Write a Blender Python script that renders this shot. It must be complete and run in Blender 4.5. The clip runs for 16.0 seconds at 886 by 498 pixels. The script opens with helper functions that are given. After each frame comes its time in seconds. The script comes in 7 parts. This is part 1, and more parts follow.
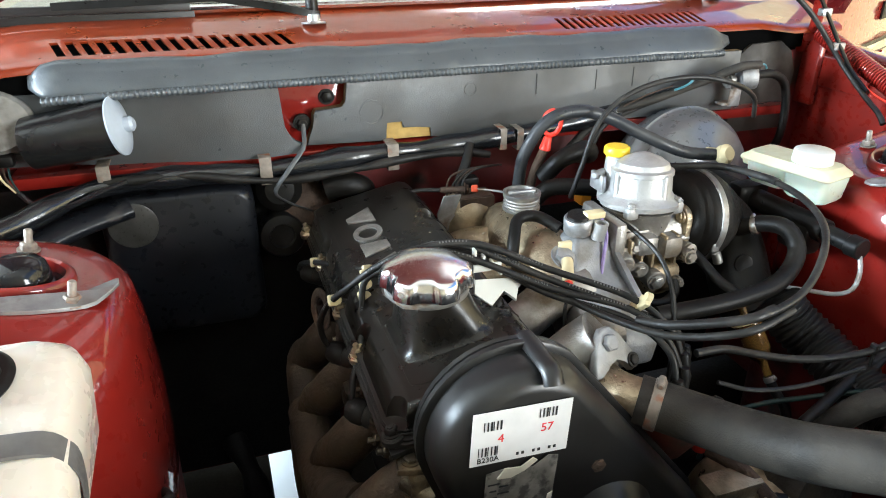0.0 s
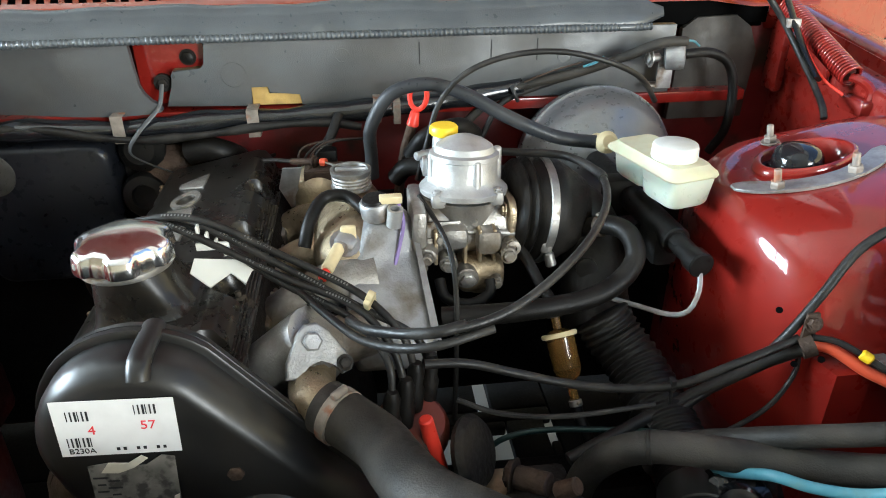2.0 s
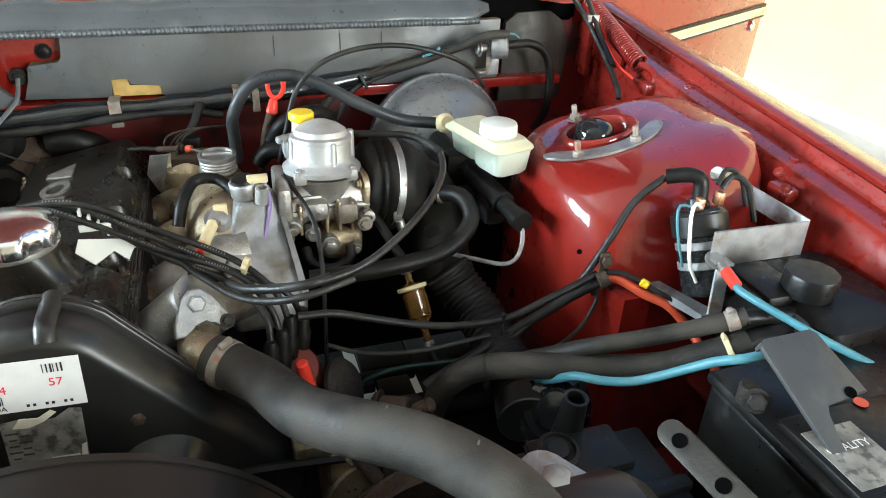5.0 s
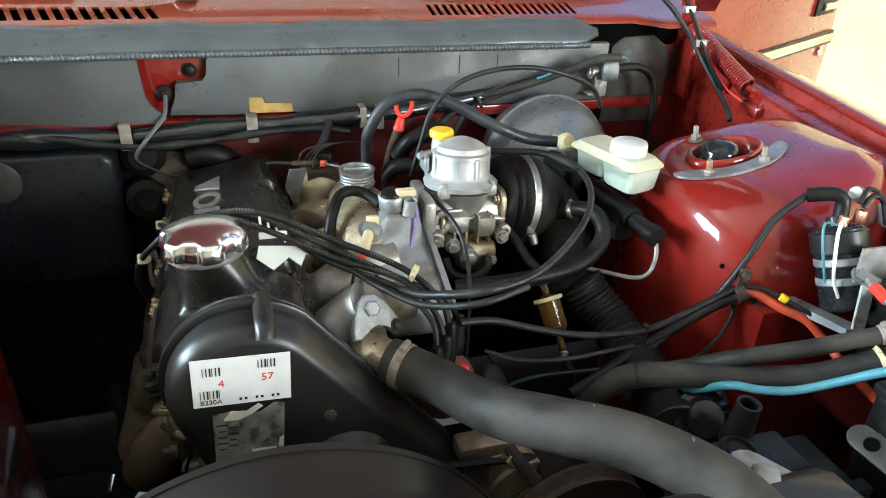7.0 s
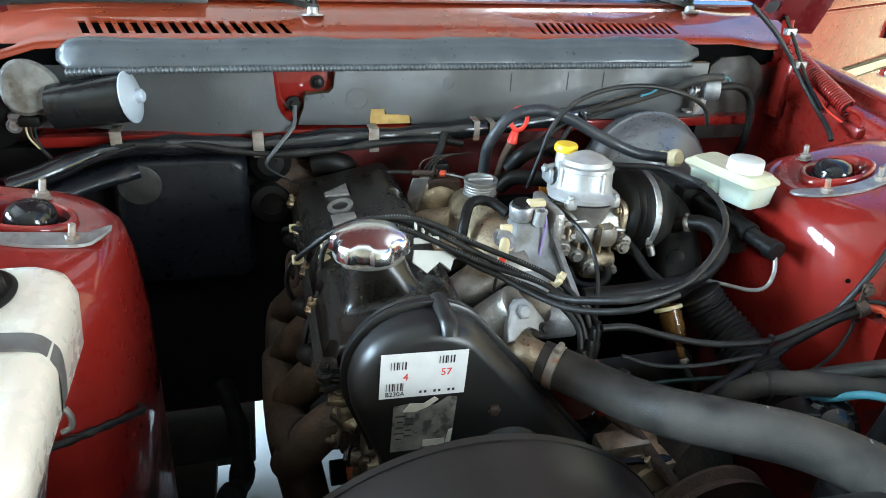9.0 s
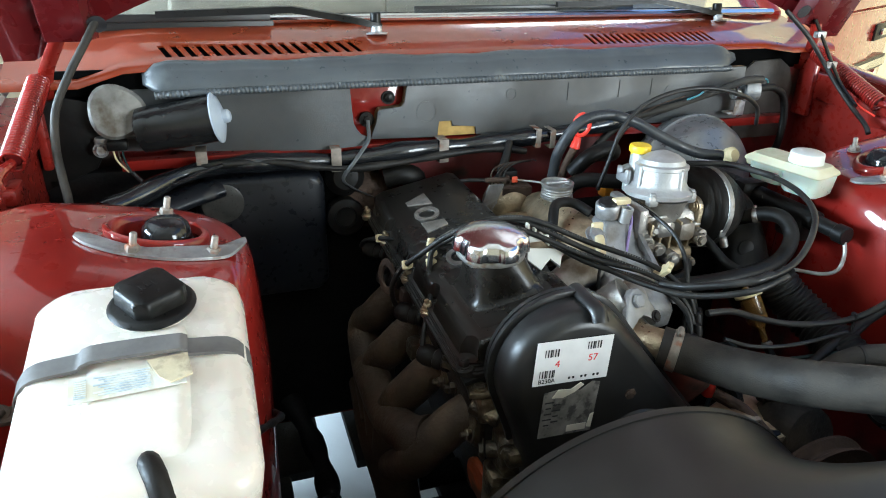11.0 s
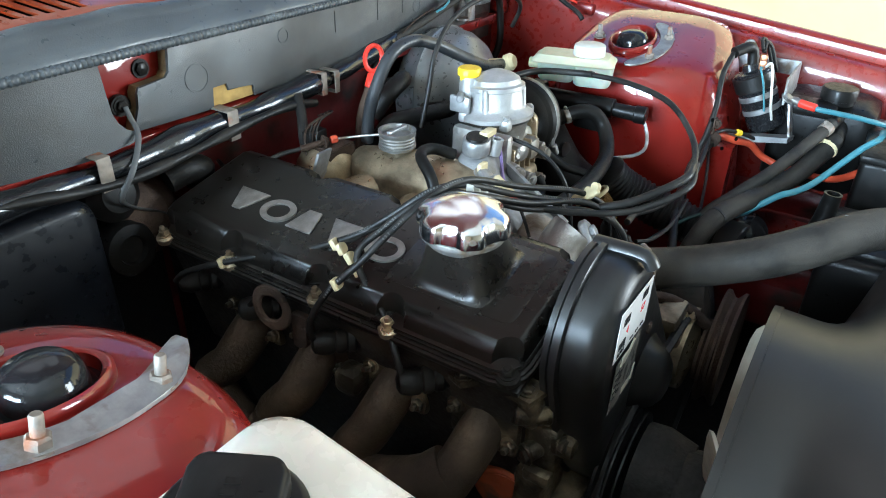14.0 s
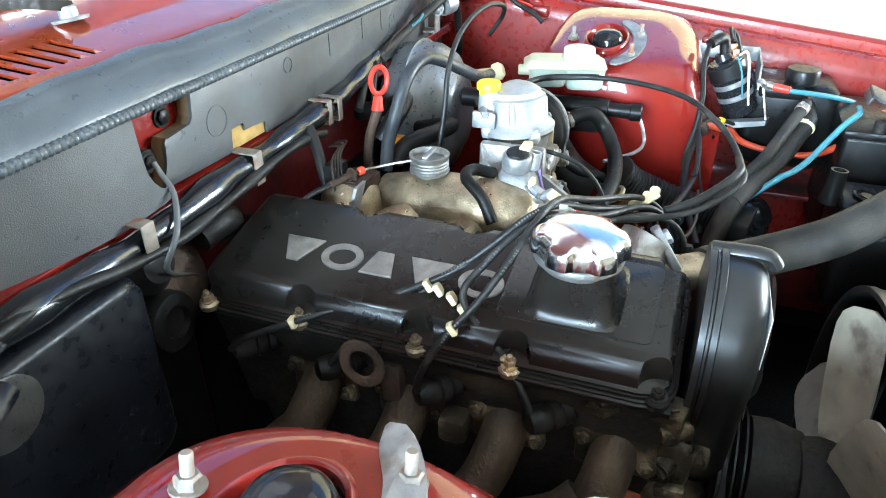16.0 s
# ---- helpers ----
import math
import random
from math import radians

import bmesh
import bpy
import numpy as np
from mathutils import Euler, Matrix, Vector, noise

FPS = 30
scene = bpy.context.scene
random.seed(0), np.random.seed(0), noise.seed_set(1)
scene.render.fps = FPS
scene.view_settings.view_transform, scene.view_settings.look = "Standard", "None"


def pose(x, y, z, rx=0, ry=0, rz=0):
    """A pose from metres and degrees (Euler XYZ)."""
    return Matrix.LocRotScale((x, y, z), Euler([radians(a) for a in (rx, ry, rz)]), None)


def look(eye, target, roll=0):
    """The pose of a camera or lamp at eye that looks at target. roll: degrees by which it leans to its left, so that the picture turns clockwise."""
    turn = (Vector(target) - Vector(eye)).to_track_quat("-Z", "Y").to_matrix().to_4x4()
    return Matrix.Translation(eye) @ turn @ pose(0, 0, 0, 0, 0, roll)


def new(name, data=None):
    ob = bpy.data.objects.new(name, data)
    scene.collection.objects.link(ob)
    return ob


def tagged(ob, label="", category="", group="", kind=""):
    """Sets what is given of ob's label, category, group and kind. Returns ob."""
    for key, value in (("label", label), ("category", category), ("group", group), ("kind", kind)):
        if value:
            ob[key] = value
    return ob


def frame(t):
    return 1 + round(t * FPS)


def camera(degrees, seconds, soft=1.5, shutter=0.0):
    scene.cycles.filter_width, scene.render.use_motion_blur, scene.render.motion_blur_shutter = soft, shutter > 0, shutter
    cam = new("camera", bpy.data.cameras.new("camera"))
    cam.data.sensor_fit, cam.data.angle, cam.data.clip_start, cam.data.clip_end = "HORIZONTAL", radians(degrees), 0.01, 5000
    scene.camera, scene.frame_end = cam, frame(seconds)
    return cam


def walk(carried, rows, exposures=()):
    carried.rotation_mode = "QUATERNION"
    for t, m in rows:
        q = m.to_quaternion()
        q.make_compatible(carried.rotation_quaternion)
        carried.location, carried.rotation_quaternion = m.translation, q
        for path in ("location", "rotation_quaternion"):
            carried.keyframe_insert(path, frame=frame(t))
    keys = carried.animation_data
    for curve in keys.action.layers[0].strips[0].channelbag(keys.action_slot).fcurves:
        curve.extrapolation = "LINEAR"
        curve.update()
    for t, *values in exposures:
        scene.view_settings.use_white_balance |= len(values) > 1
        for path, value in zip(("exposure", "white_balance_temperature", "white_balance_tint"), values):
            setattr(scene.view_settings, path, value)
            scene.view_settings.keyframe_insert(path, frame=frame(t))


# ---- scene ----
cam = camera(65.1, 16.0, 1.0)
METRES, EYE, TILT, LEAN, TURN = 1.85, 1.15, -26.0, 0.0, -18.5
ROWS = [
    (0.0, 0.0, 0.0, 0.0, 0.0, 0.0, 0.0),
    (0.5, 0.0618, 0.0085, -0.001, 2.76, -0.3, -1.45),
    (1.0, 0.1176, 0.0205, -0.0017, 6.38, -1.59, -2.69),
    (1.5, 0.1673, 0.0381, 0.008, 9.56, -2.9, -4.76),
    (2.0, 0.1972, 0.0521, 0.0155, 10.53, -2.86, -4.75),
    (2.5, 0.2198, 0.0469, 0.0158, 9.24, -2.71, -4.41),
    (3.0, 0.2312, 0.0319, 0.0137, 6.44, -3.66, -3.79),
    (3.5, 0.233, 0.0174, 0.0127, 3.75, -4.3, -3.04),
    (6.0, 0.1738, -0.0268, 0.0045, -1.39, -2.89, -1.75),
    (6.5, 0.1509, -0.0305, 0.0035, -0.42, -2.42, -2.43),
    (7.0, 0.1288, -0.0326, 0.0003, 0.93, -1.91, -2.76),
    (7.5, 0.1154, -0.038, -0.0009, 1.3, -1.76, -3.39),
    (8.0, 0.0947, -0.0448, -0.0012, 1.68, -1.4, -3.69),
    (8.5, 0.0733, -0.0537, -0.005, 1.72, -1.19, -3.06),
    (9.0, 0.0528, -0.0587, -0.0056, 2.56, -1.18, -4.18),
    (9.5, 0.0346, -0.0633, -0.0073, 4.26, -0.75, -4.89),
]
# the last stretch: seconds, eye, target, roll
LATE = [
    (12, (-0.5926, -0.1045, 1.1690), (-0.1352, 0.6849, 0.7597), 0.70),
    (12.5, (-0.6815, -0.0039, 1.1807), (-0.1102, 0.6936, 0.7481), 1.10),
    (13, (-0.7331, 0.1053, 1.1871), (-0.0709, 0.6919, 0.7209), 0.23),
    (13.5, (-0.6797, 0.1777, 1.1675), (0.0085, 0.7023, 0.6663), 0.25),
    (14, (-0.6431, 0.2582, 1.1454), (0.0862, 0.7166, 0.6375), 1.29),
    (14.5, (-0.6489, 0.3489, 1.1408), (0.1122, 0.7194, 0.6083), 0.31),
    (15, (-0.6671, 0.4133, 1.1389), (0.1197, 0.7388, 0.6145), -0.68),
    (15.5, (-0.6832, 0.4461, 1.1425), (0.1197, 0.7430, 0.6256), -0.61),
    (16, (-0.6945, 0.4688, 1.1470), (0.1160, 0.7708, 0.6451), -0.34),
]
walk(cam, [(t, pose(-0.326, 0, EYE, TILT, LEAN, TURN) @ pose(METRES * x, METRES * y, METRES * z, 90 + pitch, roll, yaw)) for t, x, y, z, yaw, pitch, roll in ROWS] + [(t, look(eye, target, roll)) for t, eye, target, roll in LATE],
     ((0.0, 1.3, 5700, 5), (1.0, 1.18, 5500, 3), (3.0, 1.22, 5850, 4), (6.5, 1.2, 5600, 1), (8.0, 1.08, 5500, 1), (9.5, 1.18, 5120, 0), (12.0, 0.62, 5450, 3), (12.5, 0.55, 5400, 3), (13.5, 0.75, 5150, 1), (14.5, 1.36, 5200, 1), (16.0, 1.72, 5150, 0)))

# ---- light ----
world = bpy.data.worlds.new("world")
scene.world = world
world.use_nodes = True
wn = world.node_tree
sky = wn.nodes.new("ShaderNodeTexSky")
sky.sky_type, sky.sun_disc = "NISHITA", False
sky.sun_elevation, sky.sun_rotation = radians(54), radians(285)
wn.links.new(sky.outputs["Color"], wn.nodes["Background"].inputs["Color"])
wn.nodes["Background"].inputs["Strength"].default_value = 0.15
sun = new("sun", bpy.data.lights.new("sun", "SUN"))
sun.data.energy, sun.data.angle, sun.data.color = 3.7, radians(0.5), (1.0, 0.95, 0.87)
sun.matrix_world = look((-0.55, -0.15, 0.80), (0, 0, 0))
# a fill lamp added at the front right, and daylight in the side window
for name, at, aim, wide, high, power in (("front_fill", (2.2, -2.75, 1.12), (2.2, 0, 1.12), 1.4, 2.1, 130), ("window_light", (-3.06, 1.05, 1.15), (0, 1.05, 1.15), 1.9, 1.5, 330)):
    lamp = new(name, bpy.data.lights.new(name, "AREA"))
    lamp.data.shape, lamp.data.size, lamp.data.size_y = "RECTANGLE", wide, high
    lamp.data.energy, lamp.data.color = power, (1.0, 0.93, 0.83) if name == "front_fill" else (0.90, 0.97, 1.0)
    lamp.matrix_world = look(at, aim)
scene.view_settings.exposure = 0.0

# ---- materials ----
MATS = {}


def mat(name, color, rough=0.5, metal=0.0, var=0.12, scale=40.0, bump=0.05, bscale=250.0, spot=None, spot_at=0.62, spot_scale=14.0,
        coat=0.0, spot_rough=0.8, rvar=0.12, trans=0.0, sub=0.0, ior=1.45, spot_soft=0.06, spec=0.5):
    """A procedural surface: base colour with two scales of variation, stains with edges, fine relief."""
    if name in MATS:
        return MATS[name]
    m = bpy.data.materials.new(name)
    m.use_nodes = True
    nt, b = m.node_tree, m.node_tree.nodes["Principled BSDF"]
    tc = nt.nodes.new("ShaderNodeTexCoord")

    def noise_of(sc, detail=4.0):
        n = nt.nodes.new("ShaderNodeTexNoise")
        n.inputs["Scale"].default_value, n.inputs["Detail"].default_value = sc, detail
        nt.links.new(tc.outputs["Object"], n.inputs["Vector"])
        return n.outputs["Fac"]

    def mix(a, c, f):
        x = nt.nodes.new("ShaderNodeMix")
        x.data_type = "RGBA"
        for sock, val in ((x.inputs[0], f), (x.inputs[6], a), (x.inputs[7], c)):
            if hasattr(val, "is_linked"):
                nt.links.new(val, sock)
            else:
                sock.default_value = val
        return x.outputs[2]

    def ramp(f, lo, hi):
        r = nt.nodes.new("ShaderNodeMapRange")
        r.inputs[1].default_value, r.inputs[2].default_value = lo, hi
        nt.links.new(f, r.inputs[0])
        return r.outputs[0]

    dark = tuple(c * (1 - var) for c in color) + (1,)
    lite = tuple(min(1, c * (1 + var)) for c in color) + (1,)
    col = mix(dark, lite, ramp(noise_of(scale), 0.3, 0.7))
    fine = noise_of(scale * 6, 6.0)
    rgh = nt.nodes.new("ShaderNodeMapRange")
    rgh.inputs[1].default_value, rgh.inputs[2].default_value = 0.3, 0.7
    rgh.inputs[3].default_value, rgh.inputs[4].default_value = max(0.03, rough - rvar), min(1, rough + rvar)
    nt.links.new(fine, rgh.inputs[0])
    rough_out = rgh.outputs[0]
    if spot:
        f = ramp(noise_of(spot_scale, 7.0), spot_at - spot_soft, spot_at + spot_soft)
        col = mix(col, spot + (1,), f)
        x = nt.nodes.new("ShaderNodeMix")
        nt.links.new(f, x.inputs[0])
        nt.links.new(rough_out, x.inputs[2])
        x.inputs[3].default_value = spot_rough
        rough_out = x.outputs[0]
    nt.links.new(col, b.inputs["Base Color"])
    nt.links.new(rough_out, b.inputs["Roughness"])
    b.inputs["Metallic"].default_value = metal
    b.inputs["Coat Weight"].default_value, b.inputs["Coat Roughness"].default_value = coat, 0.035
    b.inputs["Transmission Weight"].default_value, b.inputs["IOR"].default_value = trans, ior
    b.inputs["Specular IOR Level"].default_value = spec
    if sub:
        b.inputs["Subsurface Weight"].default_value, b.inputs["Subsurface Scale"].default_value = sub, 0.02
    if bump:
        bp = nt.nodes.new("ShaderNodeBump")
        bp.inputs["Strength"].default_value, bp.inputs["Distance"].default_value = bump, 0.002
        nt.links.new(noise_of(bscale, 5.0), bp.inputs["Height"])
        nt.links.new(bp.outputs["Normal"], b.inputs["Normal"])
    MATS[name] = m
    return m


# near-black for flat discs and sheets that stand in for shaded holes
HOLE = mat("hole_shade_black", (0.003, 0.003, 0.003), 0.9, spec=0.0, bump=0)
RED = mat("red_paint", (0.205, 0.0125, 0.0085), 0.3, spec=0.15, var=0.10, scale=9, bump=0.35, bscale=16, coat=1.0, spot=(0.21, 0.022, 0.013), spot_at=0.72, spot_scale=5, spot_rough=0.3, spot_soft=0.15, rvar=0.05)
# red shifted to orange, standing in for warm reflections on the cowl
COWLRED = mat("warm_tinted_red_paint", (0.205, 0.030, 0.006), 0.3, spec=0.2, var=0.15, scale=8, bump=0.5, bscale=11, coat=1.0, spot=(0.20, 0.026, 0.010), spot_at=0.6, spot_scale=6, spot_rough=0.35, spot_soft=0.15, rvar=0.05)
REDDUST = mat("dusty_red_paint", (0.215, 0.015, 0.0095), 0.32, var=0.2, scale=14, bump=0.03, coat=0.6, spot=(0.26, 0.046, 0.030), spot_at=0.7, spot_scale=22, spot_rough=0.55)
REDDARK = mat("dark_dull_red", (0.13, 0.008, 0.008), 0.5, var=0.25, scale=18, bump=0.06, coat=0.2, spot=(0.03, 0.018, 0.013), spot_at=0.6, spot_scale=12)
GREYPAD = mat("grey_insulation", (0.073, 0.079, 0.084), 0.38, spec=0.9, var=0.18, scale=12, bump=0.28, bscale=900, spot=(0.062, 0.058, 0.050), spot_at=0.60, spot_scale=7, spot_soft=0.14)
SEAL = mat("grey_rubber_seal", (0.064, 0.073, 0.080), 0.38, spec=0.8, var=0.18, scale=22, bump=0.12, bscale=500, spot=(0.11, 0.12, 0.122), spot_at=0.66, spot_scale=16)
FOAM = mat("yellow_foam", (0.46, 0.31, 0.10), 0.9, var=0.2, scale=60, bump=0.4, bscale=500)
BLACK = mat("satin_black", (0.0140, 0.0136, 0.0132), 0.34, var=0.3, scale=18, bump=0.03, spot=(0.020, 0.018, 0.015), spot_at=0.62, spot_scale=12, spot_rough=0.46, spot_soft=0.15, rvar=0.04)
COVERB = mat("black_crackle_enamel", (0.0108, 0.0092, 0.0075), 0.27, var=0.25, scale=12, bump=0.008, bscale=260, spot=(0.019, 0.016, 0.012), spot_at=0.6, spot_scale=6, spot_rough=0.32, spot_soft=0.25, rvar=0.02)
PLASTIC = mat("black_plastic", (0.0078, 0.0074, 0.0068), 0.38, spec=0.26, var=0.3, scale=25, bump=0.06, spot=(0.022, 0.020, 0.018), spot_at=0.68, spot_scale=24)
SHROUD = mat("dusty_black_plastic", (0.015, 0.0137, 0.0118), 0.38, spec=0.5, var=0.2, scale=10, bump=0.02, spot=(0.018, 0.016, 0.0135), spot_at=0.6, spot_scale=5, spot_rough=0.42, spot_soft=0.25, rvar=0.03)
RUBBER = mat("black_rubber", (0.0068, 0.006, 0.005), 0.46, spec=0.28, var=0.3, scale=40, bump=0.14, bscale=500, spot=(0.022, 0.019, 0.015), spot_at=0.64, spot_scale=22, spot_soft=0.12)
HOSE = mat("worn_hose_rubber", (0.022, 0.0200, 0.017), 0.55, spec=0.35, var=0.3, scale=30, bump=0.25, bscale=600, spot=(0.060, 0.052, 0.042), spot_at=0.58, spot_scale=24, spot_soft=0.16)
GREYHOSE = mat("grey_vacuum_hose", (0.026, 0.028, 0.031), 0.36, spec=0.5, var=0.25, scale=30, bump=0.1, bscale=500, spot=(0.045, 0.045, 0.045), spot_at=0.64, spot_scale=20, spot_soft=0.14)
MANIF = mat("heat_browned_iron", (0.085, 0.058, 0.034), 0.55, 0.35, var=0.4, scale=26, bump=0.6, bscale=260, spot=(0.040, 0.028, 0.019), spot_at=0.55, spot_scale=12, spot_soft=0.16)
CABLE = mat("black_cable", (0.0125, 0.0118, 0.0108), 0.44, spec=0.4, var=0.35, scale=60, bump=0.12, bscale=700, spot=(0.035, 0.031, 0.026), spot_at=0.62, spot_scale=35, spot_soft=0.12)
ALU = mat("cast_aluminium", (0.38, 0.365, 0.34), 0.42, 0.85, var=0.22, scale=30, bump=0.35, bscale=420, spot=(0.17, 0.135, 0.09), spot_at=0.56, spot_scale=18, spot_soft=0.12, rvar=0.15)
ALUDIRT = mat("oily_aluminium", (0.48, 0.39, 0.26), 0.36, 0.82, var=0.35, scale=28, bump=0.5, bscale=380, spot=(0.085, 0.062, 0.036), spot_at=0.58, spot_scale=16, spot_soft=0.12)
DULLALU = mat("dull_aluminium", (0.30, 0.30, 0.30), 0.48, 0.6, var=0.25, scale=30, bump=0.3, bscale=420, spot=(0.17, 0.145, 0.11), spot_at=0.60, spot_scale=24, spot_soft=0.12, rvar=0.12)
BRIGHT = mat("bright_aluminium", (0.47, 0.47, 0.46), 0.48, 0.7, var=0.14, scale=35, bump=0.22, bscale=420, spot=(0.34, 0.31, 0.27), spot_at=0.62, spot_scale=20, spot_soft=0.12)
CHROME = mat("chrome", (0.84, 0.84, 0.85), 0.13, 1.0, var=0.06, scale=30, bump=0.03, bscale=60, rvar=0.05)
STEEL = mat("zinc_steel", (0.34, 0.33, 0.31), 0.48, 0.9, var=0.2, scale=60, bump=0.15, spot=(0.22, 0.17, 0.12), spot_at=0.62, spot_scale=40)
PLATE = mat("galvanised_plate", (0.36, 0.36, 0.36), 0.5, 0.75, var=0.25, scale=50, bump=0.15, spot=(0.24, 0.19, 0.15), spot_at=0.6, spot_scale=30)
GRIME = mat("grimy_casting", (0.055, 0.043, 0.028), 0.42, 0.5, var=0.5, scale=30, bump=0.8, bscale=220, spot=(0.30, 0.235, 0.14), spot_at=0.57, spot_scale=26, spot_rough=0.36, spot_soft=0.10)
RUST = mat("rusty_iron", (0.078, 0.047, 0.030), 0.68, 0.15, var=0.45, scale=30, bump=0.7, bscale=300, spot=(0.030, 0.020, 0.014), spot_at=0.53, spot_scale=14, spot_soft=0.14)
IRON = mat("grimy_iron", (0.015, 0.0125, 0.010), 0.7, 0.2, var=0.5, scale=26, bump=0.7, bscale=220, spot=(0.060, 0.044, 0.026), spot_at=0.64, spot_scale=15, spot_soft=0.1)
GREYMETAL = mat("grey_booster_metal", (0.22, 0.225, 0.23), 0.34, 0.6, var=0.2, scale=20, bump=0.08, spot=(0.29, 0.275, 0.25), spot_at=0.6, spot_scale=11, spot_soft=0.12)
TANK = mat("white_tank_plastic", (0.71, 0.655, 0.575), 0.24, var=0.03, scale=12, bump=0.03, sub=0.12, spot=(0.68, 0.60, 0.50), spot_at=0.63, spot_scale=9, spot_rough=0.45, spot_soft=0.12)
RESERV = mat("cream_reservoir_plastic", (0.62, 0.60, 0.43), 0.4, var=0.1, scale=18, bump=0.05, sub=0.2, spot=(0.50, 0.46, 0.28), spot_at=0.6, spot_scale=14, spot_soft=0.12)
PRINT = mat("faded_print", (0.13, 0.13, 0.125), 0.6, bump=0)
RESBODY = mat("pale_reservoir_plastic", (0.58, 0.63, 0.53), 0.35, var=0.08, scale=18, bump=0.04, sub=0.25)
# darker than the car's red: the underside's shade is put into the paint
HOODRED = mat("shaded_bonnet_red", (0.075, 0.005, 0.006), 0.3, var=0.1, scale=6, bump=0.01, coat=0.5)
WHITEP = mat("white_plastic", (0.62, 0.62, 0.57), 0.4, var=0.06, scale=30)
CREAM = mat("cream_plastic", (0.66, 0.56, 0.33), 0.45, var=0.12, scale=50)
YELLOW = mat("yellow_plastic", (0.82, 0.55, 0.015), 0.4, var=0.06)
REDPL = mat("red_plastic", (0.72, 0.045, 0.025), 0.38, var=0.1)
STAINED = mat("stained_tab", (0.26, 0.225, 0.19), 0.55, 0.3, var=0.3, scale=90, bump=0.1, spot=(0.30, 0.14, 0.08), spot_at=0.62, spot_scale=60)
ORANGE = mat("orange_cable", (0.55, 0.075, 0.03), 0.45, var=0.12)
TEAL = mat("teal_cable", (0.075, 0.215, 0.26), 0.45, var=0.15, spot=(0.10, 0.20, 0.20), spot_at=0.65, spot_scale=40)
DKGREEN = mat("dark_green_cable", (0.010, 0.032, 0.030), 0.45)
WHITEW = mat("white_cable", (0.72, 0.70, 0.64), 0.45)
VIOLET = mat("violet_cable", (0.25, 0.18, 0.40), 0.45)
AMBER = mat("amber_filter_plastic", (0.36, 0.19, 0.05), 0.07, var=0.15, trans=0.7, bump=0.0)
TAPE = mat("shiny_black_tape", (0.010, 0.011, 0.013), 0.22, spec=1.0, var=0.3, scale=60, bump=0.9, bscale=26, rvar=0.04)
PAPER = mat("white_label_paper", (0.76, 0.76, 0.76), 0.6, var=0.05, scale=60)
OLDPAPER = mat("grey_worn_label", (0.20, 0.19, 0.17), 0.6, var=0.35, scale=60, spot=(0.07, 0.065, 0.06), spot_at=0.58, spot_scale=90)
LINING = mat("dirty_brown_lining", (0.05, 0.045, 0.038), 0.6, var=0.35, scale=14, bump=0.2, spot=(0.02, 0.018, 0.016), spot_at=0.55, spot_scale=9, spot_soft=0.15)
WASHBLUE = mat("washed_blue_print", (0.46, 0.53, 0.57), 0.5, var=0.2, scale=60, bump=0, spot=(0.66, 0.68, 0.66), spot_at=0.48, spot_scale=90)
TORN = mat("torn_paper", (0.66, 0.62, 0.52), 0.8, var=0.12, scale=80)
INK = mat("black_ink", (0.02, 0.02, 0.022), 0.6, bump=0)
REDINK = mat("red_ink", (0.70, 0.05, 0.06), 0.6, bump=0)
BLUEL = mat("blue_label", (0.03, 0.17, 0.42), 0.45, var=0.08, scale=40)
BLUEPALE = mat("pale_blue_print", (0.12, 0.33, 0.58), 0.5, bump=0)
FANWHITE = mat("pale_fan_plastic", (0.40, 0.36, 0.28), 0.5, var=0.2, scale=30, spot=(0.16, 0.13, 0.10), spot_at=0.6, spot_scale=18)
SILVER = mat("silver_radiator_tank", (0.70, 0.71, 0.72), 0.25, 1.0, var=0.06, scale=25, bump=0.015, spot=(0.60, 0.60, 0.59), spot_at=0.66, spot_scale=25, spot_rough=0.3)
BADGE = mat("pewter_badge", (0.30, 0.28, 0.25), 0.45, 0.7, var=0.25, scale=70, bump=0.3, bscale=500)
CONCRETE = mat("pale_concrete", (0.52, 0.53, 0.53), 0.75, var=0.1, scale=3, bump=0.2, bscale=90, spot=(0.40, 0.40, 0.39), spot_at=0.6, spot_scale=2, spot_soft=0.12)
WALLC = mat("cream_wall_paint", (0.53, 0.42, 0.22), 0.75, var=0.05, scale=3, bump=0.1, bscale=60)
# for unseen walls: tone picked to warm and limit their bounce light
PLASTER = mat("unseen_wall_cream", (0.34, 0.285, 0.19), 0.8, var=0.08, scale=3, bump=0.1, bscale=60)
BRACKETP = mat("grey_bracket_plastic", (0.05, 0.05, 0.05), 0.45, var=0.2, scale=30, bump=0.08, spot=(0.09, 0.085, 0.08), spot_at=0.66, spot_scale=20)
HOUSING = mat("dusty_housing_plastic", (0.009, 0.010, 0.013), 0.34, spec=0.35, var=0.3, scale=14, bump=0.05, spot=(0.10, 0.092, 0.085), spot_at=0.66, spot_scale=10, spot_rough=0.7, spot_soft=0.05)
PALEEND = mat("pale_blue_zinc", (0.46, 0.52, 0.60), 0.4, 0.15, var=0.08, scale=40, bump=0.04)
CEIL = mat("grey_ceiling_paint", (0.36, 0.36, 0.35), 0.8, var=0.04, scale=3)
DARKIN = mat("dark_interior_fabric", (0.035, 0.033, 0.030), 0.8, var=0.3, scale=20)
PALEINT = mat("pale_dashboard", (0.16, 0.14, 0.10), 0.7, var=0.2, scale=20)
COPPER = mat("copper", (0.55, 0.26, 0.14), 0.4, 0.9, var=0.2)
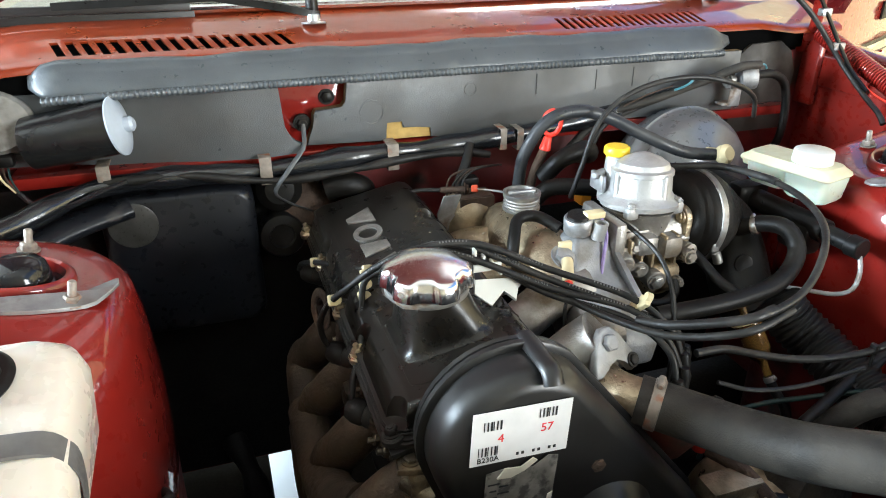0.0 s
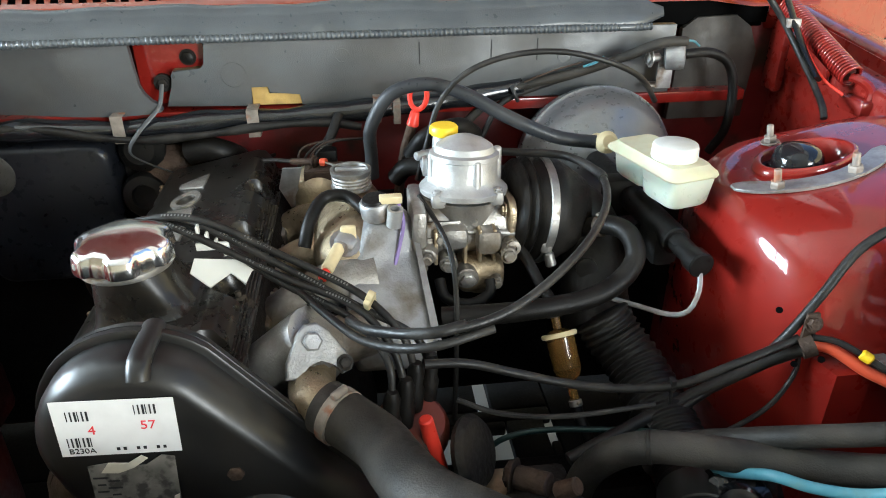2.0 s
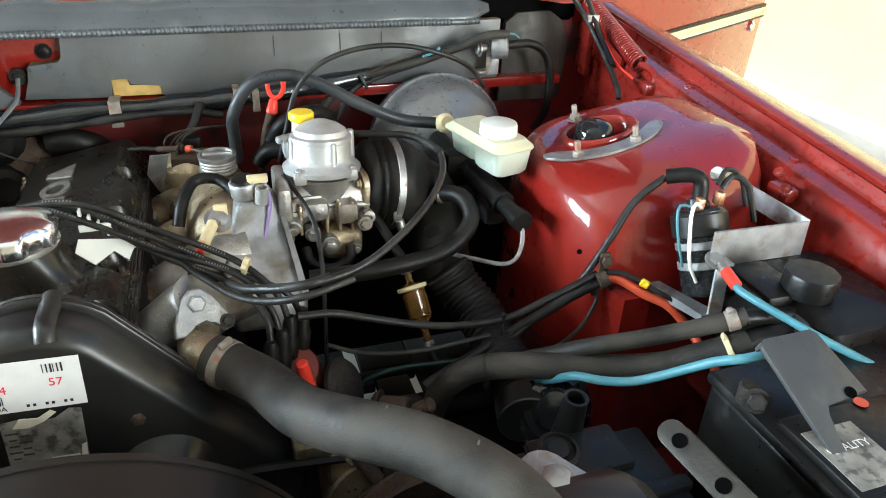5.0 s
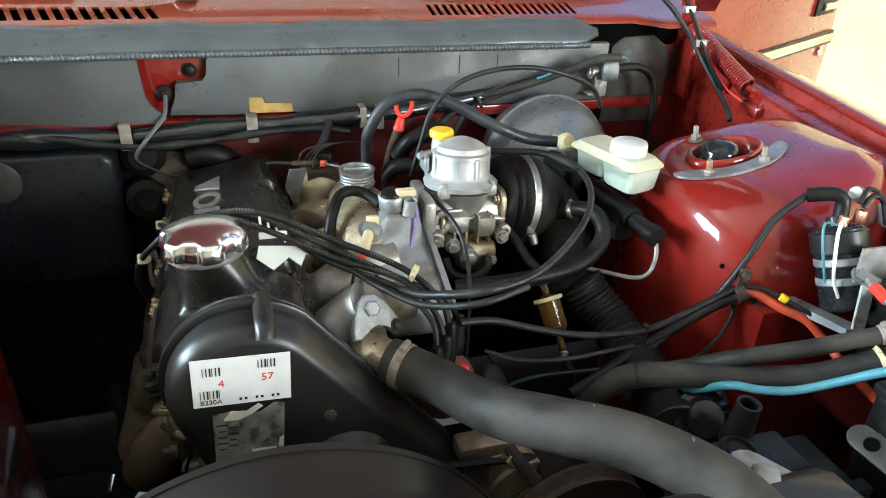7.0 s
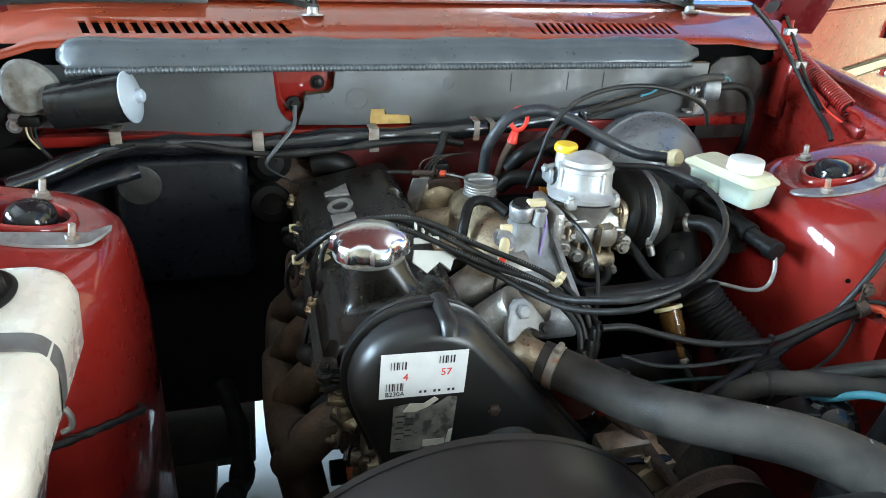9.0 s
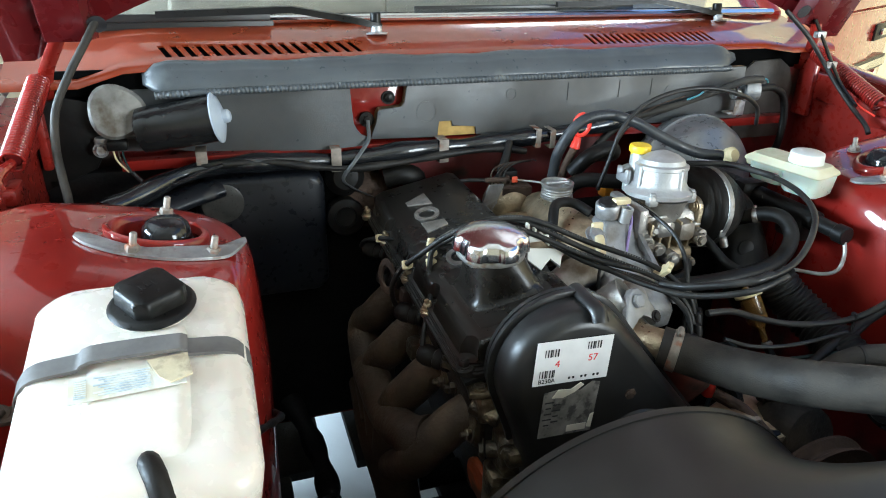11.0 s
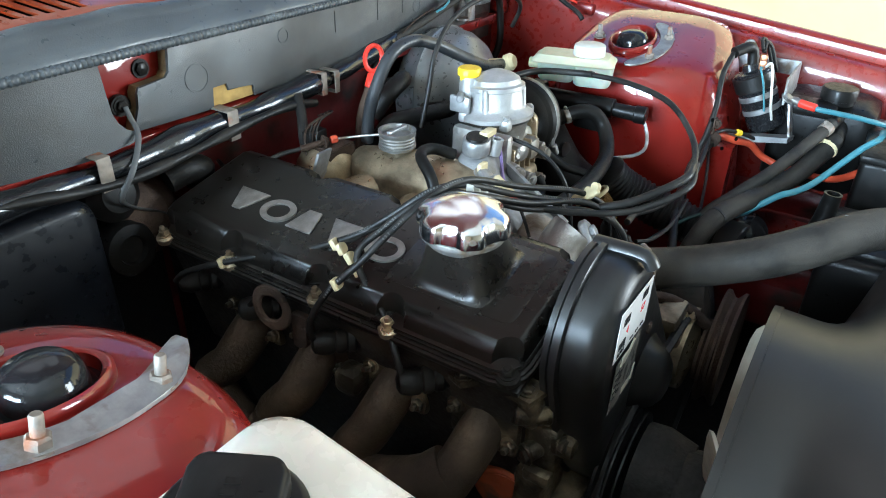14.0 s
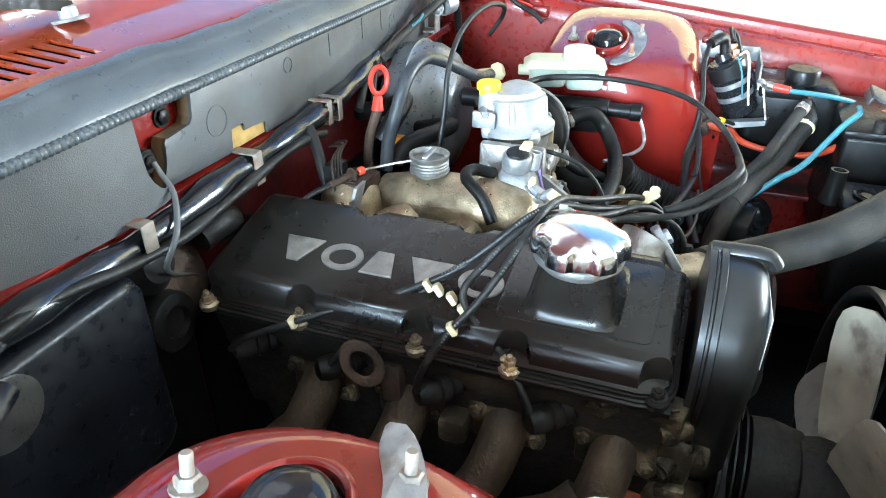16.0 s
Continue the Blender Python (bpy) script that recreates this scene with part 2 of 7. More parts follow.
TERRA = mat("orange_primer", (0.36, 0.07, 0.02), 0.7, var=0.3, scale=30, spot=(0.10, 0.05, 0.03), spot_at=0.55, spot_scale=20)
GLASS = mat("window_glass", (0.92, 0.95, 0.94), 0.03, trans=1.0, var=0, bump=0, rvar=0)

# ---- building blocks ----
ORIGIN = {}


def thing(name, label, category, base=(0, 0, 0), group="", kind=""):
    ob = new(name)
    ob.empty_display_size = 0.02
    ob.location = base
    ORIGIN[ob] = Vector(base)
    return tagged(ob, label, category, group, kind)


def finish(bm, material, base, name, sharp=38):
    bmesh.ops.recalc_face_normals(bm, faces=bm.faces)
    for f in bm.faces:
        f.smooth = True
    lim = radians(sharp)
    for e in bm.edges:
        if len(e.link_faces) == 2 and e.calc_face_angle(0) > lim:
            e.smooth = False
    bmesh.ops.translate(bm, verts=bm.verts, vec=-Vector(base))
    me = bpy.data.meshes.new(name)
    bm.to_mesh(me)
    bm.free()
    me.materials.append(material)
    return me


def part(name, bm, material, parent, label="", sharp=38):
    base = ORIGIN[parent]
    ob = new(name, finish(bm, material, base, name, sharp))
    ob.parent = parent
    ORIGIN[ob] = base
    if label:
        ob["label"] = label
    return ob


def solo(name, bm, material, label, category, base=None, group="", kind="", sharp=38):
    """A thing of one mesh."""
    if base is None:
        base = sum((v.co for v in bm.verts), Vector()) / max(1, len(bm.verts))
    ob = new(name, finish(bm, material, base, name, sharp))
    ob.location = base
    ORIGIN[ob] = Vector(base)
    return tagged(ob, label, category, group, kind)


def axes(origin, z, x=(1, 0, 0)):
    """A frame at origin whose z axis is along z."""
    z = Vector(z).normalized()
    x = Vector(x)
    x = x - z * x.dot(z)
    if x.length < 1e-4:
        x = Vector((0, 1, 0)) - z * z.y
    x.normalize()
    y = z.cross(x)
    return Matrix(((x.x, y.x, z.x, origin[0]), (x.y, y.y, z.y, origin[1]), (x.z, y.z, z.z, origin[2]), (0, 0, 0, 1)))


def merge(*bms):
    out = bms[0]
    for b in bms[1:]:
        me = bpy.data.meshes.new("tmp")
        b.to_mesh(me)
        b.free()
        out.from_mesh(me)
        bpy.data.meshes.remove(me)
    return out


def moved(bm, m):
    bmesh.ops.transform(bm, matrix=m, verts=bm.verts)
    return bm


def rbox(c, s, bev=0.003, seg=2, m=None):
    bm = bmesh.new()
    bmesh.ops.create_cube(bm, size=1, matrix=Matrix.Translation(c) @ Matrix.Diagonal((*s, 1)))
    if bev:
        bmesh.ops.bevel(bm, geom=bm.edges[:], offset=min(bev, min(s) * 0.45), segments=seg, profile=0.5, affect="EDGES")
    return moved(bm, m) if m else bm


def lathe(profile, origin=(0, 0, 0), axis=(0, 0, 1), n=28, wave=None, x=(1, 0, 0)):
    """Revolve (radius, height) round the axis; wave(angle, height) scales the radius."""
    bm = bmesh.new()
    rings = []
    for r, h in profile:
        if r < 1e-6:
            rings.append([bm.verts.new((0, 0, h))])
        else:
            rings.append([bm.verts.new((r * (wave(2 * math.pi * k / n, h) if wave else 1) * math.cos(2 * math.pi * k / n),
                                        r * (wave(2 * math.pi * k / n, h) if wave else 1) * math.sin(2 * math.pi * k / n), h)) for k in range(n)])
    for a, b in zip(rings, rings[1:]):
        for k in range(n):
            j = (k + 1) % n
            if len(a) == 1 and len(b) == 1:
                continue
            if len(a) == 1:
                bm.faces.new((a[0], b[k], b[j]))
            elif len(b) == 1:
                bm.faces.new((a[k], a[j], b[0]))
            else:
                bm.faces.new((a[k], a[j], b[j], b[k]))
    for ring in (rings[0], rings[-1]):
        if len(ring) > 1:
            bm.faces.new(ring)
    return moved(bm, axes(origin, axis, x))


def cyl(p0, p1, r0, r1=None, n=20, bev=0.0015):
    p0, p1 = Vector(p0), Vector(p1)
    r1, h = r0 if r1 is None else r1, (p1 - p0).length
    b = min(bev, r0 * 0.4, r1 * 0.4, h * 0.4)
    return lathe([(r0 - b, 0), (r0, b), (r1, h - b), (r1 - b, h)], p0, p1 - p0, n)


def spline(points, step=0.006):
    """Catmull-Rom through the points."""
    p = [Vector(q) for q in points]
    p = [p[0] * 2 - p[1]] + p + [p[-1] * 2 - p[-2]]
    out = []
    for i in range(1, len(p) - 2):
        a, b, c, d = p[i - 1:i + 3]
        n = max(2, int((c - b).length / step))
        for k in range(n):
            t = k / n
            out.append(0.5 * ((2 * b) + (c - a) * t + (2 * a - 5 * b + 4 * c - d) * t * t + (3 * b - a - 3 * c + d) * t ** 3))
    out.append(p[-2])
    return out


def tube(points, r, n=12, step=0.006, flat=1.0, rfun=None, smooth_path=True, up=None):
    """A round (or flattened) tube along a smooth path; rfun(length along it) scales the radius."""
    pts = spline(points, step) if smooth_path else [Vector(q) for q in points]
    bm = bmesh.new()
    tan = [((pts[min(i + 1, len(pts) - 1)] - pts[max(i - 1, 0)]).normalized()) for i in range(len(pts))]
    ref = Vector(up) if up else (Vector((0, 0, 1)) if abs(tan[0].z) < 0.9 else Vector((1, 0, 0)))
    nor = (ref - tan[0] * ref.dot(tan[0])).normalized()
    rings, dist = [], 0.0
    for i, q in enumerate(pts):
        if i:
            dist += (q - pts[i - 1]).length
        nor = (nor - tan[i] * nor.dot(tan[i])).normalized()
        bi = tan[i].cross(nor)
        rr = r * (rfun(dist) if rfun else 1)
        rings.append([bm.verts.new(q + nor * (rr * flat * math.cos(2 * math.pi * k / n)) + bi * (rr * math.sin(2 * math.pi * k / n))) for k in range(n)])
    for a, b in zip(rings, rings[1:]):
        for k in range(n):
            bm.faces.new((a[k], a[(k + 1) % n], b[(k + 1) % n], b[k]))
    bm.faces.new(rings[0])
    bm.faces.new(rings[-1])
    return bm


def prism(poly, depth, m=None, bev=0.0, seg=2):
    """A polygon in x, y, drawn out along z from 0 to depth."""
    bm = bmesh.new()
    lo = [bm.verts.new((x, y, 0)) for x, y in poly]
    hi = [bm.verts.new((x, y, depth)) for x, y in poly]
    n = len(poly)
    f0, f1 = bm.faces.new(lo), bm.faces.new(hi)
    for k in range(n):
        bm.faces.new((lo[k], lo[(k + 1) % n], hi[(k + 1) % n], hi[k]))
    if bev:
        edges = list({e for f in (f0, f1) for e in f.edges})
        bmesh.ops.bevel(bm, geom=edges, offset=bev, segments=seg, profile=0.5, affect="EDGES")
    return moved(bm, m) if m else bm


def loft(rings, cap0=True, cap1=True, closed=True):
    bm = bmesh.new()
    vs = [[bm.verts.new(p) for p in ring] for ring in rings]
    n = len(vs[0])
    for a, b in zip(vs, vs[1:]):
        for k in range(n if closed else n - 1):
            bm.faces.new((a[k], a[(k + 1) % n], b[(k + 1) % n], b[k]))
    if closed and cap0:
        bm.faces.new(vs[0])
    if closed and cap1:
        bm.faces.new(vs[-1])
    return bm


def shell(bm, t):
    """Give an open sheet a thickness."""
    bmesh.ops.recalc_face_normals(bm, faces=bm.faces)
    bmesh.ops.solidify(bm, geom=bm.faces[:], thickness=t)
    return bm


def roundrect(w, h, r, n=5):
    out = []
    for cx, cy, a0 in ((w / 2 - r, h / 2 - r, 0), (-w / 2 + r, h / 2 - r, 90), (-w / 2 + r, -h / 2 + r, 180), (w / 2 - r, -h / 2 + r, 270)):
        for k in range(n):
            a = radians(a0 + 90 * k / (n - 1))
            out.append((cx + r * math.cos(a), cy + r * math.sin(a)))
    return out


def hexbolt(at, axis=(0, 0, 1), r=0.008, h=0.006, washer=True, stud=0.0):
    bm = lathe([(r * 0.92, 0.0), (r, 0.001), (r, h * 0.8), (r * 0.8, h), (0, h)], at, axis, 6)
    if washer:
        bm = merge(bm, lathe([(r * 1.35, -0.0005), (r * 1.35, 0.0012), (0, 0.0012)], at, axis, 16))
    if stud:
        bm = merge(bm, lathe([(r * 0.5, 0), (r * 0.5, h + stud - 0.001), (r * 0.4, h + stud), (0, h + stud)], at, axis, 12))
    return bm


def bar(at, w, h, m):
    return rbox((at[0], at[1], 0.0002), (w, h, 0.0004), 0, m=m)


def lettering(text, size, m, name="lettering"):
    """Flat letters of the built-in font as a mesh."""
    cu = bpy.data.curves.new(name, "FONT")
    cu.body, cu.size, cu.extrude = text, size, 0.0002
    ob = bpy.data.objects.new(name, cu)
    scene.collection.objects.link(ob)
    bpy.context.view_layer.update()
    me = bpy.data.meshes.new_from_object(ob.evaluated_get(bpy.context.evaluated_depsgraph_get()))
    bm = bmesh.new()
    bm.from_mesh(me)
    bpy.data.objects.remove(ob)
    bpy.data.curves.remove(cu)
    bpy.data.meshes.remove(me)
    return moved(bm, m)


def clampband(at, axis, r, w, parent=None, name="hose_clamp", label="worn steel hose clamp on a rubber hose", material=None):
    """A worm-drive band round a hose."""
    d = Vector(axis).normalized()
    o = Vector(at) - d * (w / 2)
    bm = lathe([(r * 0.96, 0), (r * 1.06, 0.0008), (r * 1.06, w - 0.0008), (r * 0.96, w)], o, d, 28)
    side = d.cross(Vector((0, 0, 1)))
    side = side.normalized() if side.length > 0.1 else Vector((1, 0, 0))
    q = Vector(at) + (Vector((0, 0, 1)) - d * d.z).normalized() * r * 1.12
    bm = merge(bm, cyl(q - side * r * 0.35, q + side * r * 0.35, w * 0.33, n=10))
    if parent:
        return part(name, bm, material or STEEL, parent)
    return solo(name, bm, material or STEEL, label, "hose clamp", group="hose clamps")

# ---- the garage ----
def wall(name, c, s, material, label, category="wall"):
    return solo(name, rbox(c, s, 0.0), material, label, category, base=c, kind="structure")


wall("floor", (0, 0.5, -0.05), (9.0, 9.0, 0.1), CONCRETE, "pale bare concrete garage floor", "floor")
# unseen roof added: open in the east for sun, warm to tint reflections
wall("ceiling", (-0.9, 1.0, 2.65), (4.4, 7.7, 0.1), mat("unseen_ceiling_warm", (0.38, 0.355, 0.315), 0.8, var=0.08, scale=3), "unseen warm grey ceiling, left open on the east for the sun", "ceiling")
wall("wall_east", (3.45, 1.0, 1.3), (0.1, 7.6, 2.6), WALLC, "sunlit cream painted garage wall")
# unseen walls, added to close the place and tint reflections
wall("wall_west", (-3.05, -1.38, 1.3), (0.1, 2.84, 2.6), PLASTER, "unseen cream garage wall, toned to warm the bounce light")
wall("wall_west_2", (-3.05, 3.43, 1.3), (0.1, 2.74, 2.6), PLASTER, "unseen cream garage wall, toned to warm the bounce light")
wall("wall_west_3", (-3.05, 1.05, 0.19), (0.1, 2.02, 0.38), PLASTER, "unseen cream wall below the window")
wall("wall_west_4", (-3.05, 1.05, 2.26), (0.1, 2.02, 0.68), PLASTER, "unseen cream wall above the window")
win = thing("window_1", "wide two-pane garage window with white frame", "window", (-3.0, 1.05, 0.4), kind="structure")
part("window_frame", merge(rbox((-3.0, 1.05, 0.405), (0.06, 1.96, 0.05), 0.006), rbox((-3.0, 1.05, 1.895), (0.06, 1.96, 0.05), 0.006), rbox((-3.0, 0.07, 1.15), (0.06, 0.05, 1.44), 0.006), rbox((-3.0, 2.03, 1.15), (0.06, 0.05, 1.44), 0.006)), CEIL, win)
for wy in (0.78, 1.72):
    part("mullion", rbox((-3.0, wy, 1.15), (0.05, 0.09, 1.44), 0.006), CEIL, win)
wall("wall_north", (0.2, 4.85, 1.3), (6.4, 0.1, 2.6), PLASTER, "unseen cream garage back wall, toned to warm the bounce light")
# front wall, its opening and the ground outside are unseen, added for light
wall("wall_south", (-0.80, -2.85, 1.3), (4.60, 0.1, 2.6), PLASTER, "unseen cream wall beside the added front opening")
wall("wall_south_2", (1.55, -2.85, 1.3), (0.1, 0.1, 2.6), WALLC, "unseen cream post beside the added front opening")
wall("lintel", (2.475, -2.85, 2.41), (1.75, 0.1, 0.38), WALLC, "unseen cream lintel above the added front opening")
wall("ground", (0, -33, -0.06), (80, 60, 0.1), CONCRETE, "unseen pale paved ground outside the garage", "ground")

# ---- the car's body ----
car = thing("car", "dark red saloon car with raised bonnet and open door", "car")


def rail_z(y):
    return 0.894 - 0.115 * (0.714 - y)


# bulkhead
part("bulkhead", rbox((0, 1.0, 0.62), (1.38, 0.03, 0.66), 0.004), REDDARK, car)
# near-black panels stand in for the deep shade low in the bay
part("shade_panel", rbox((-0.44, 0.975, 0.57), (0.50, 0.03, 0.52), 0.01), mat("deep_bay_black", (0.0045, 0.0045, 0.0045), 0.7, spec=0.25, var=0.4, scale=30, bump=0.3), car, "black panel standing in for deep shade on the bulkhead")
part("shade_panel", rbox((0.2, 0.980, 0.50), (0.74, 0.02, 0.40), 0.01), MATS["deep_bay_black"], car)
# dark sheets added to block the bright floor, with gaps where it shows
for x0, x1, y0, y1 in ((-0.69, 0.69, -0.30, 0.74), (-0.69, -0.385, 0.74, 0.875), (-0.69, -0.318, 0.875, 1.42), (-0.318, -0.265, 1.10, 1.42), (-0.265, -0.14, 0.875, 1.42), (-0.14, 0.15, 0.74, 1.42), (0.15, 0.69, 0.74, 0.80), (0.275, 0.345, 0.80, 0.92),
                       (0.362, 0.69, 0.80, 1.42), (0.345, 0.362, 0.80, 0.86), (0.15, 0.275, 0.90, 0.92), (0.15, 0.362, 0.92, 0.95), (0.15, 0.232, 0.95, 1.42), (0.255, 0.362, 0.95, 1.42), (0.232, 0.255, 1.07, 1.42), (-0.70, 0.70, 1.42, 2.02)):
    part("dark_blank", rbox(((x0 + x1) / 2, (y0 + y1) / 2, 0.25), (x1 - x0 - 0.002, y1 - y0 - 0.002, 0.02), 0.004), MATS["deep_bay_black"], car, "black sheet added below the engine to hide the floor")
part("steering_shaft", tube([(-0.350, 0.64, 0.40), (-0.338, 0.72, 0.345), (-0.337, 0.80, 0.335), (-0.35, 0.90, 0.34), (-0.37, 0.96, 0.36)], 0.018, 12, 0.02, rfun=lambda d: 1 + 0.18 * math.sin(d * 60)), MATS["deep_bay_black"], car)
part("crossmember", merge(rbox((0.10, 0.60, 0.32), (0.80, 0.12, 0.09), 0.02), cyl((-0.2, 0.70, 0.36), (0.5, 0.70, 0.36), 0.02)), MATS["deep_bay_black"], car)
part("bulkhead_ledge", merge(rbox((0.02, 0.966, 0.8465), (1.2, 0.052, 0.006), 0.002), rbox((0.02, 0.9400, 0.8415), (1.2, 0.005, 0.016), 0.002)), RED, car, "glossy red ledge along the bulkhead")


def panel_piece(poly, name, material, label="", y=0.958, d=0.010):
    return part(name, prism(poly, d, Matrix(((1, 0, 0, 0), (0, 0, -1, y), (0, 1, 0, 0), (0, 0, 0, 1))), 0.0015), material, car, label)


left_columns = ((-0.585, 0.968, 0.856, 0.946), (-0.517, 0.966, 0.855, 0.946), (-0.45, 0.960, 0.8475, 0.946), (-0.40, 0.951, 0.8475, 0.946), (-0.35, 0.938, 0.849, 0.946), (-0.32, 0.931, 0.8495, 0.946), (-0.300, 0.9285, 0.8495, 0.946), (-0.276, 0.928, 0.8485, 0.946),
                (-0.243, 0.928, 0.850, 0.946), (-0.2405, 0.928, 0.8502, 0.908), (-0.2385, 0.928, 0.8503, 0.888), (-0.2335, 0.928, 0.8505, 0.877), (-0.226, 0.928, 0.8508, 0.868), (-0.217, 0.928, 0.853, 0.863), (-0.2145, 0.928, 0.8545, 0.856))
part("insulation_panel", loft([[(x, y, lo), (x, y, hi), (x, y + 0.010, hi), (x, y + 0.010, lo)] for x, y, lo, hi in left_columns]), GREYPAD, car, "grey fibre insulation panel behind the wiper motor", sharp=40)
right_panel = [(-0.211, 0.857), (-0.0968, 0.853), (-0.0967, 0.8806), (-0.0723, 0.8809), (-0.0723, 0.8699), (-0.0299, 0.8687), (-0.0296, 0.8525), (0.50, 0.850), (0.50, 0.946),
               (-0.150, 0.946), (-0.152, 0.912), (-0.158, 0.9055), (-0.195, 0.905), (-0.199, 0.898), (-0.1985, 0.882), (-0.206, 0.868)]
panel_piece(right_panel, "insulation_panel", GREYPAD, "grey fibre insulation panel with cut-outs", y=0.943, d=0.004)
panel_piece(right_panel, "foam_backing", mat("brown_foam_edge", (0.23, 0.15, 0.07), 0.9, var=0.3, scale=60, bump=0.4, bscale=500), "brown foam layer behind the panel", y=0.9565, d=0.0135)
panel_piece([(-0.0965, 0.8535), (-0.0299, 0.8530), (-0.0302, 0.8684), (-0.0726, 0.8696), (-0.0726, 0.8806), (-0.0964, 0.8803)], "foam_patch", FOAM, "bare yellow foam in the panel's cut-out", y=0.948, d=0.006)
panel_piece([(0.515, 0.80), (0.635, 0.80), (0.64, 0.90), (0.625, 0.935), (0.60, 0.952), (0.54, 0.95), (0.52, 0.935)], "insulation_panel", LINING, "dirty brown lining beside the booster", y=0.975, d=0.012)
panel_piece([(-0.70, 0.80), (-0.615, 0.835), (-0.60, 0.86), (-0.60, 0.93), (-0.64, 0.94), (-0.69, 0.93)], "insulation_panel", PLASTIC, "dark lining round the wiper motor", y=0.972, d=0.012)
panel_piece([(-0.245, 0.856), (-0.200, 0.856), (-0.198, 0.900), (-0.192, 0.9035), (-0.148, 0.9035), (-0.148, 0.946), (-0.245, 0.946)], "bracket_plate", RED, "bare red bracket plate in the panel's cut-out", y=0.964, d=0.006)
for cx, cz, r in ((-0.117, 0.8965, 0.0165), (0.03, 0.918, 0.009), (0.34, 0.908, 0.010)):
    part("scored_circle", lathe([(r - 0.0006, 0), (r - 0.0006, 0.0012), (r + 0.0006, 0.0012), (r + 0.0006, 0)], (cx, 0.9393, cz), (0, -1, 0), 28), GREYPAD, car)
for cx in (0.135, 0.235, 0.30):
    part("panel_slit", rbox((cx, 0.9388, 0.918), (0.0014, 0.001, 0.03), 0), INK, car)
part("bracket_bolt", merge(hexbolt((-0.176, 0.957, 0.9185), (0, -1, 0), 0.008, 0.005), lathe([(0.011, 0), (0.011, 0.002), (0, 0.002)], (-0.176, 0.958, 0.9185), (0, -1, 0), 20)), PLASTIC, car)
part("bracket_bolt", merge(hexbolt((-0.213, 0.950, 0.8865), (0, -1, 0), 0.007, 0.005), lathe([(0.012, 0), (0.012, 0.006), (0, 0.006)], (-0.213, 0.956, 0.8865), (0, -1, 0), 22)), IRON, car)
for tx, tz in ((-0.468, 0.851), (-0.271, 0.842), (-0.095, 0.843), (0.073, 0.853), (0.10, 0.85)):
    w = 0.016 if tx < 0 else 0.010
    hgt = 0.036 if tx < 0 else 0.030
    tz -= 0.006
    part("metal_tab", merge(rbox((tx, 0.9105, tz), (w, 0.002, hgt), 0.0006), rbox((tx, 0.926, tz + hgt / 2), (w, 0.032, 0.002), 0.0006), rbox((tx, 0.920, tz - hgt / 2), (w, 0.020, 0.002), 0.0006)), STAINED, car, "bent grey metal tab holding the wiring")

# rubber seal along the cowl, with its ribbed edge
xs = [-0.535 + 1.02 * k / 60 for k in range(61)]
prof = [(0.966, 0.984), (0.955, 0.984), (0.9485, 0.981), (0.9455, 0.975), (0.9425, 0.972), (0.935, 0.963), (0.9285, 0.954), (0.927, 0.948), (0.930, 0.9435), (0.942, 0.943), (0.966, 0.947)]


def seal_ring(x):
    end = min(1.0, (x + 0.545) / 0.03, (0.495 - x) / 0.05)
    wob = 0.0012 * math.sin(x * 23) + 0.0008 * math.sin(x * 61)
    return [(x, 0.966 + (y - 0.966) * max(0.25, end) + wob, 0.962 + (z - 0.962) * max(0.3, end) + wob) for y, z in prof]


part("rubber_seal", loft([seal_ring(x) for x in xs]), SEAL, car, "long grey rubber seal under the cowl lip", sharp=60)
part("ribbed_edge", tube([(-0.52, 0.930, 0.944), (-0.45, 0.9265, 0.9465), (-0.2, 0.9255, 0.9475), (0.2, 0.9258, 0.947), (0.41, 0.928, 0.946), (0.46, 0.936, 0.945)], 0.0051, 10, 0.0017, rfun=lambda d: 1 + 0.13 * math.sin(d * 2 * math.pi / 0.0062)), SEAL, car, "ribbed grey edge of the seal")


# cowl with air slots
def cowl():
    bm = bmesh.new()
    xb = [-0.72, -0.62, -0.56]
    slots = set()
    for x0, x1, n in ((-0.505, -0.205, 17), (0.195, 0.455, 20)):
        p = (x1 - x0) / n
        for k in range(n):
            xb += [x0 + p * k + p * 0.28, x0 + p * k + p * 0.85]
            slots.add(round(x0 + p * k + p * 0.28, 5))
        xb += [x1 + 0.02]
    xb += [-0.1, 0.0, 0.1, 0.55, 0.62, 0.72]
    xb = sorted(set(round(x, 5) for x in xb))
    yb = [0.958, 0.960, 0.966, 0.978, 1.022, 1.06, 1.10, 1.14]
    zb = [0.974, 0.981, 0.985, 0.988, 0.998, 1.004, 1.012, 1.020]

    def drop(x):
        return -0.022 * max(0, min(1, (abs(x) - 0.55) / 0.06)) if x < 0 else -0.01 * max(0, min(1, (abs(x) - 0.56) / 0.06))
    slant = lambda x, j: -0.014 * (j == 4) - 0.008 * (j == 5) if -0.51 < x < -0.19 else 0.0
    grid = [[bm.verts.new((x + slant(x, j), y, z + drop(x) * (1 if j < 5 else 0.4))) for j, (y, z) in enumerate(zip(yb, zb))] for x in xb]
    for i in range(len(xb) - 1):
        for j in range(len(yb) - 1):
            if j == 3 and xb[i] in slots:
                continue
            bm.faces.new((grid[i][j], grid[i + 1][j], grid[i + 1][j + 1], grid[i][j + 1]))
    return shell(bm, 0.003)


part("cowl", cowl(), COWLRED, car, "glossy red cowl with two rows of air slots", sharp=50)
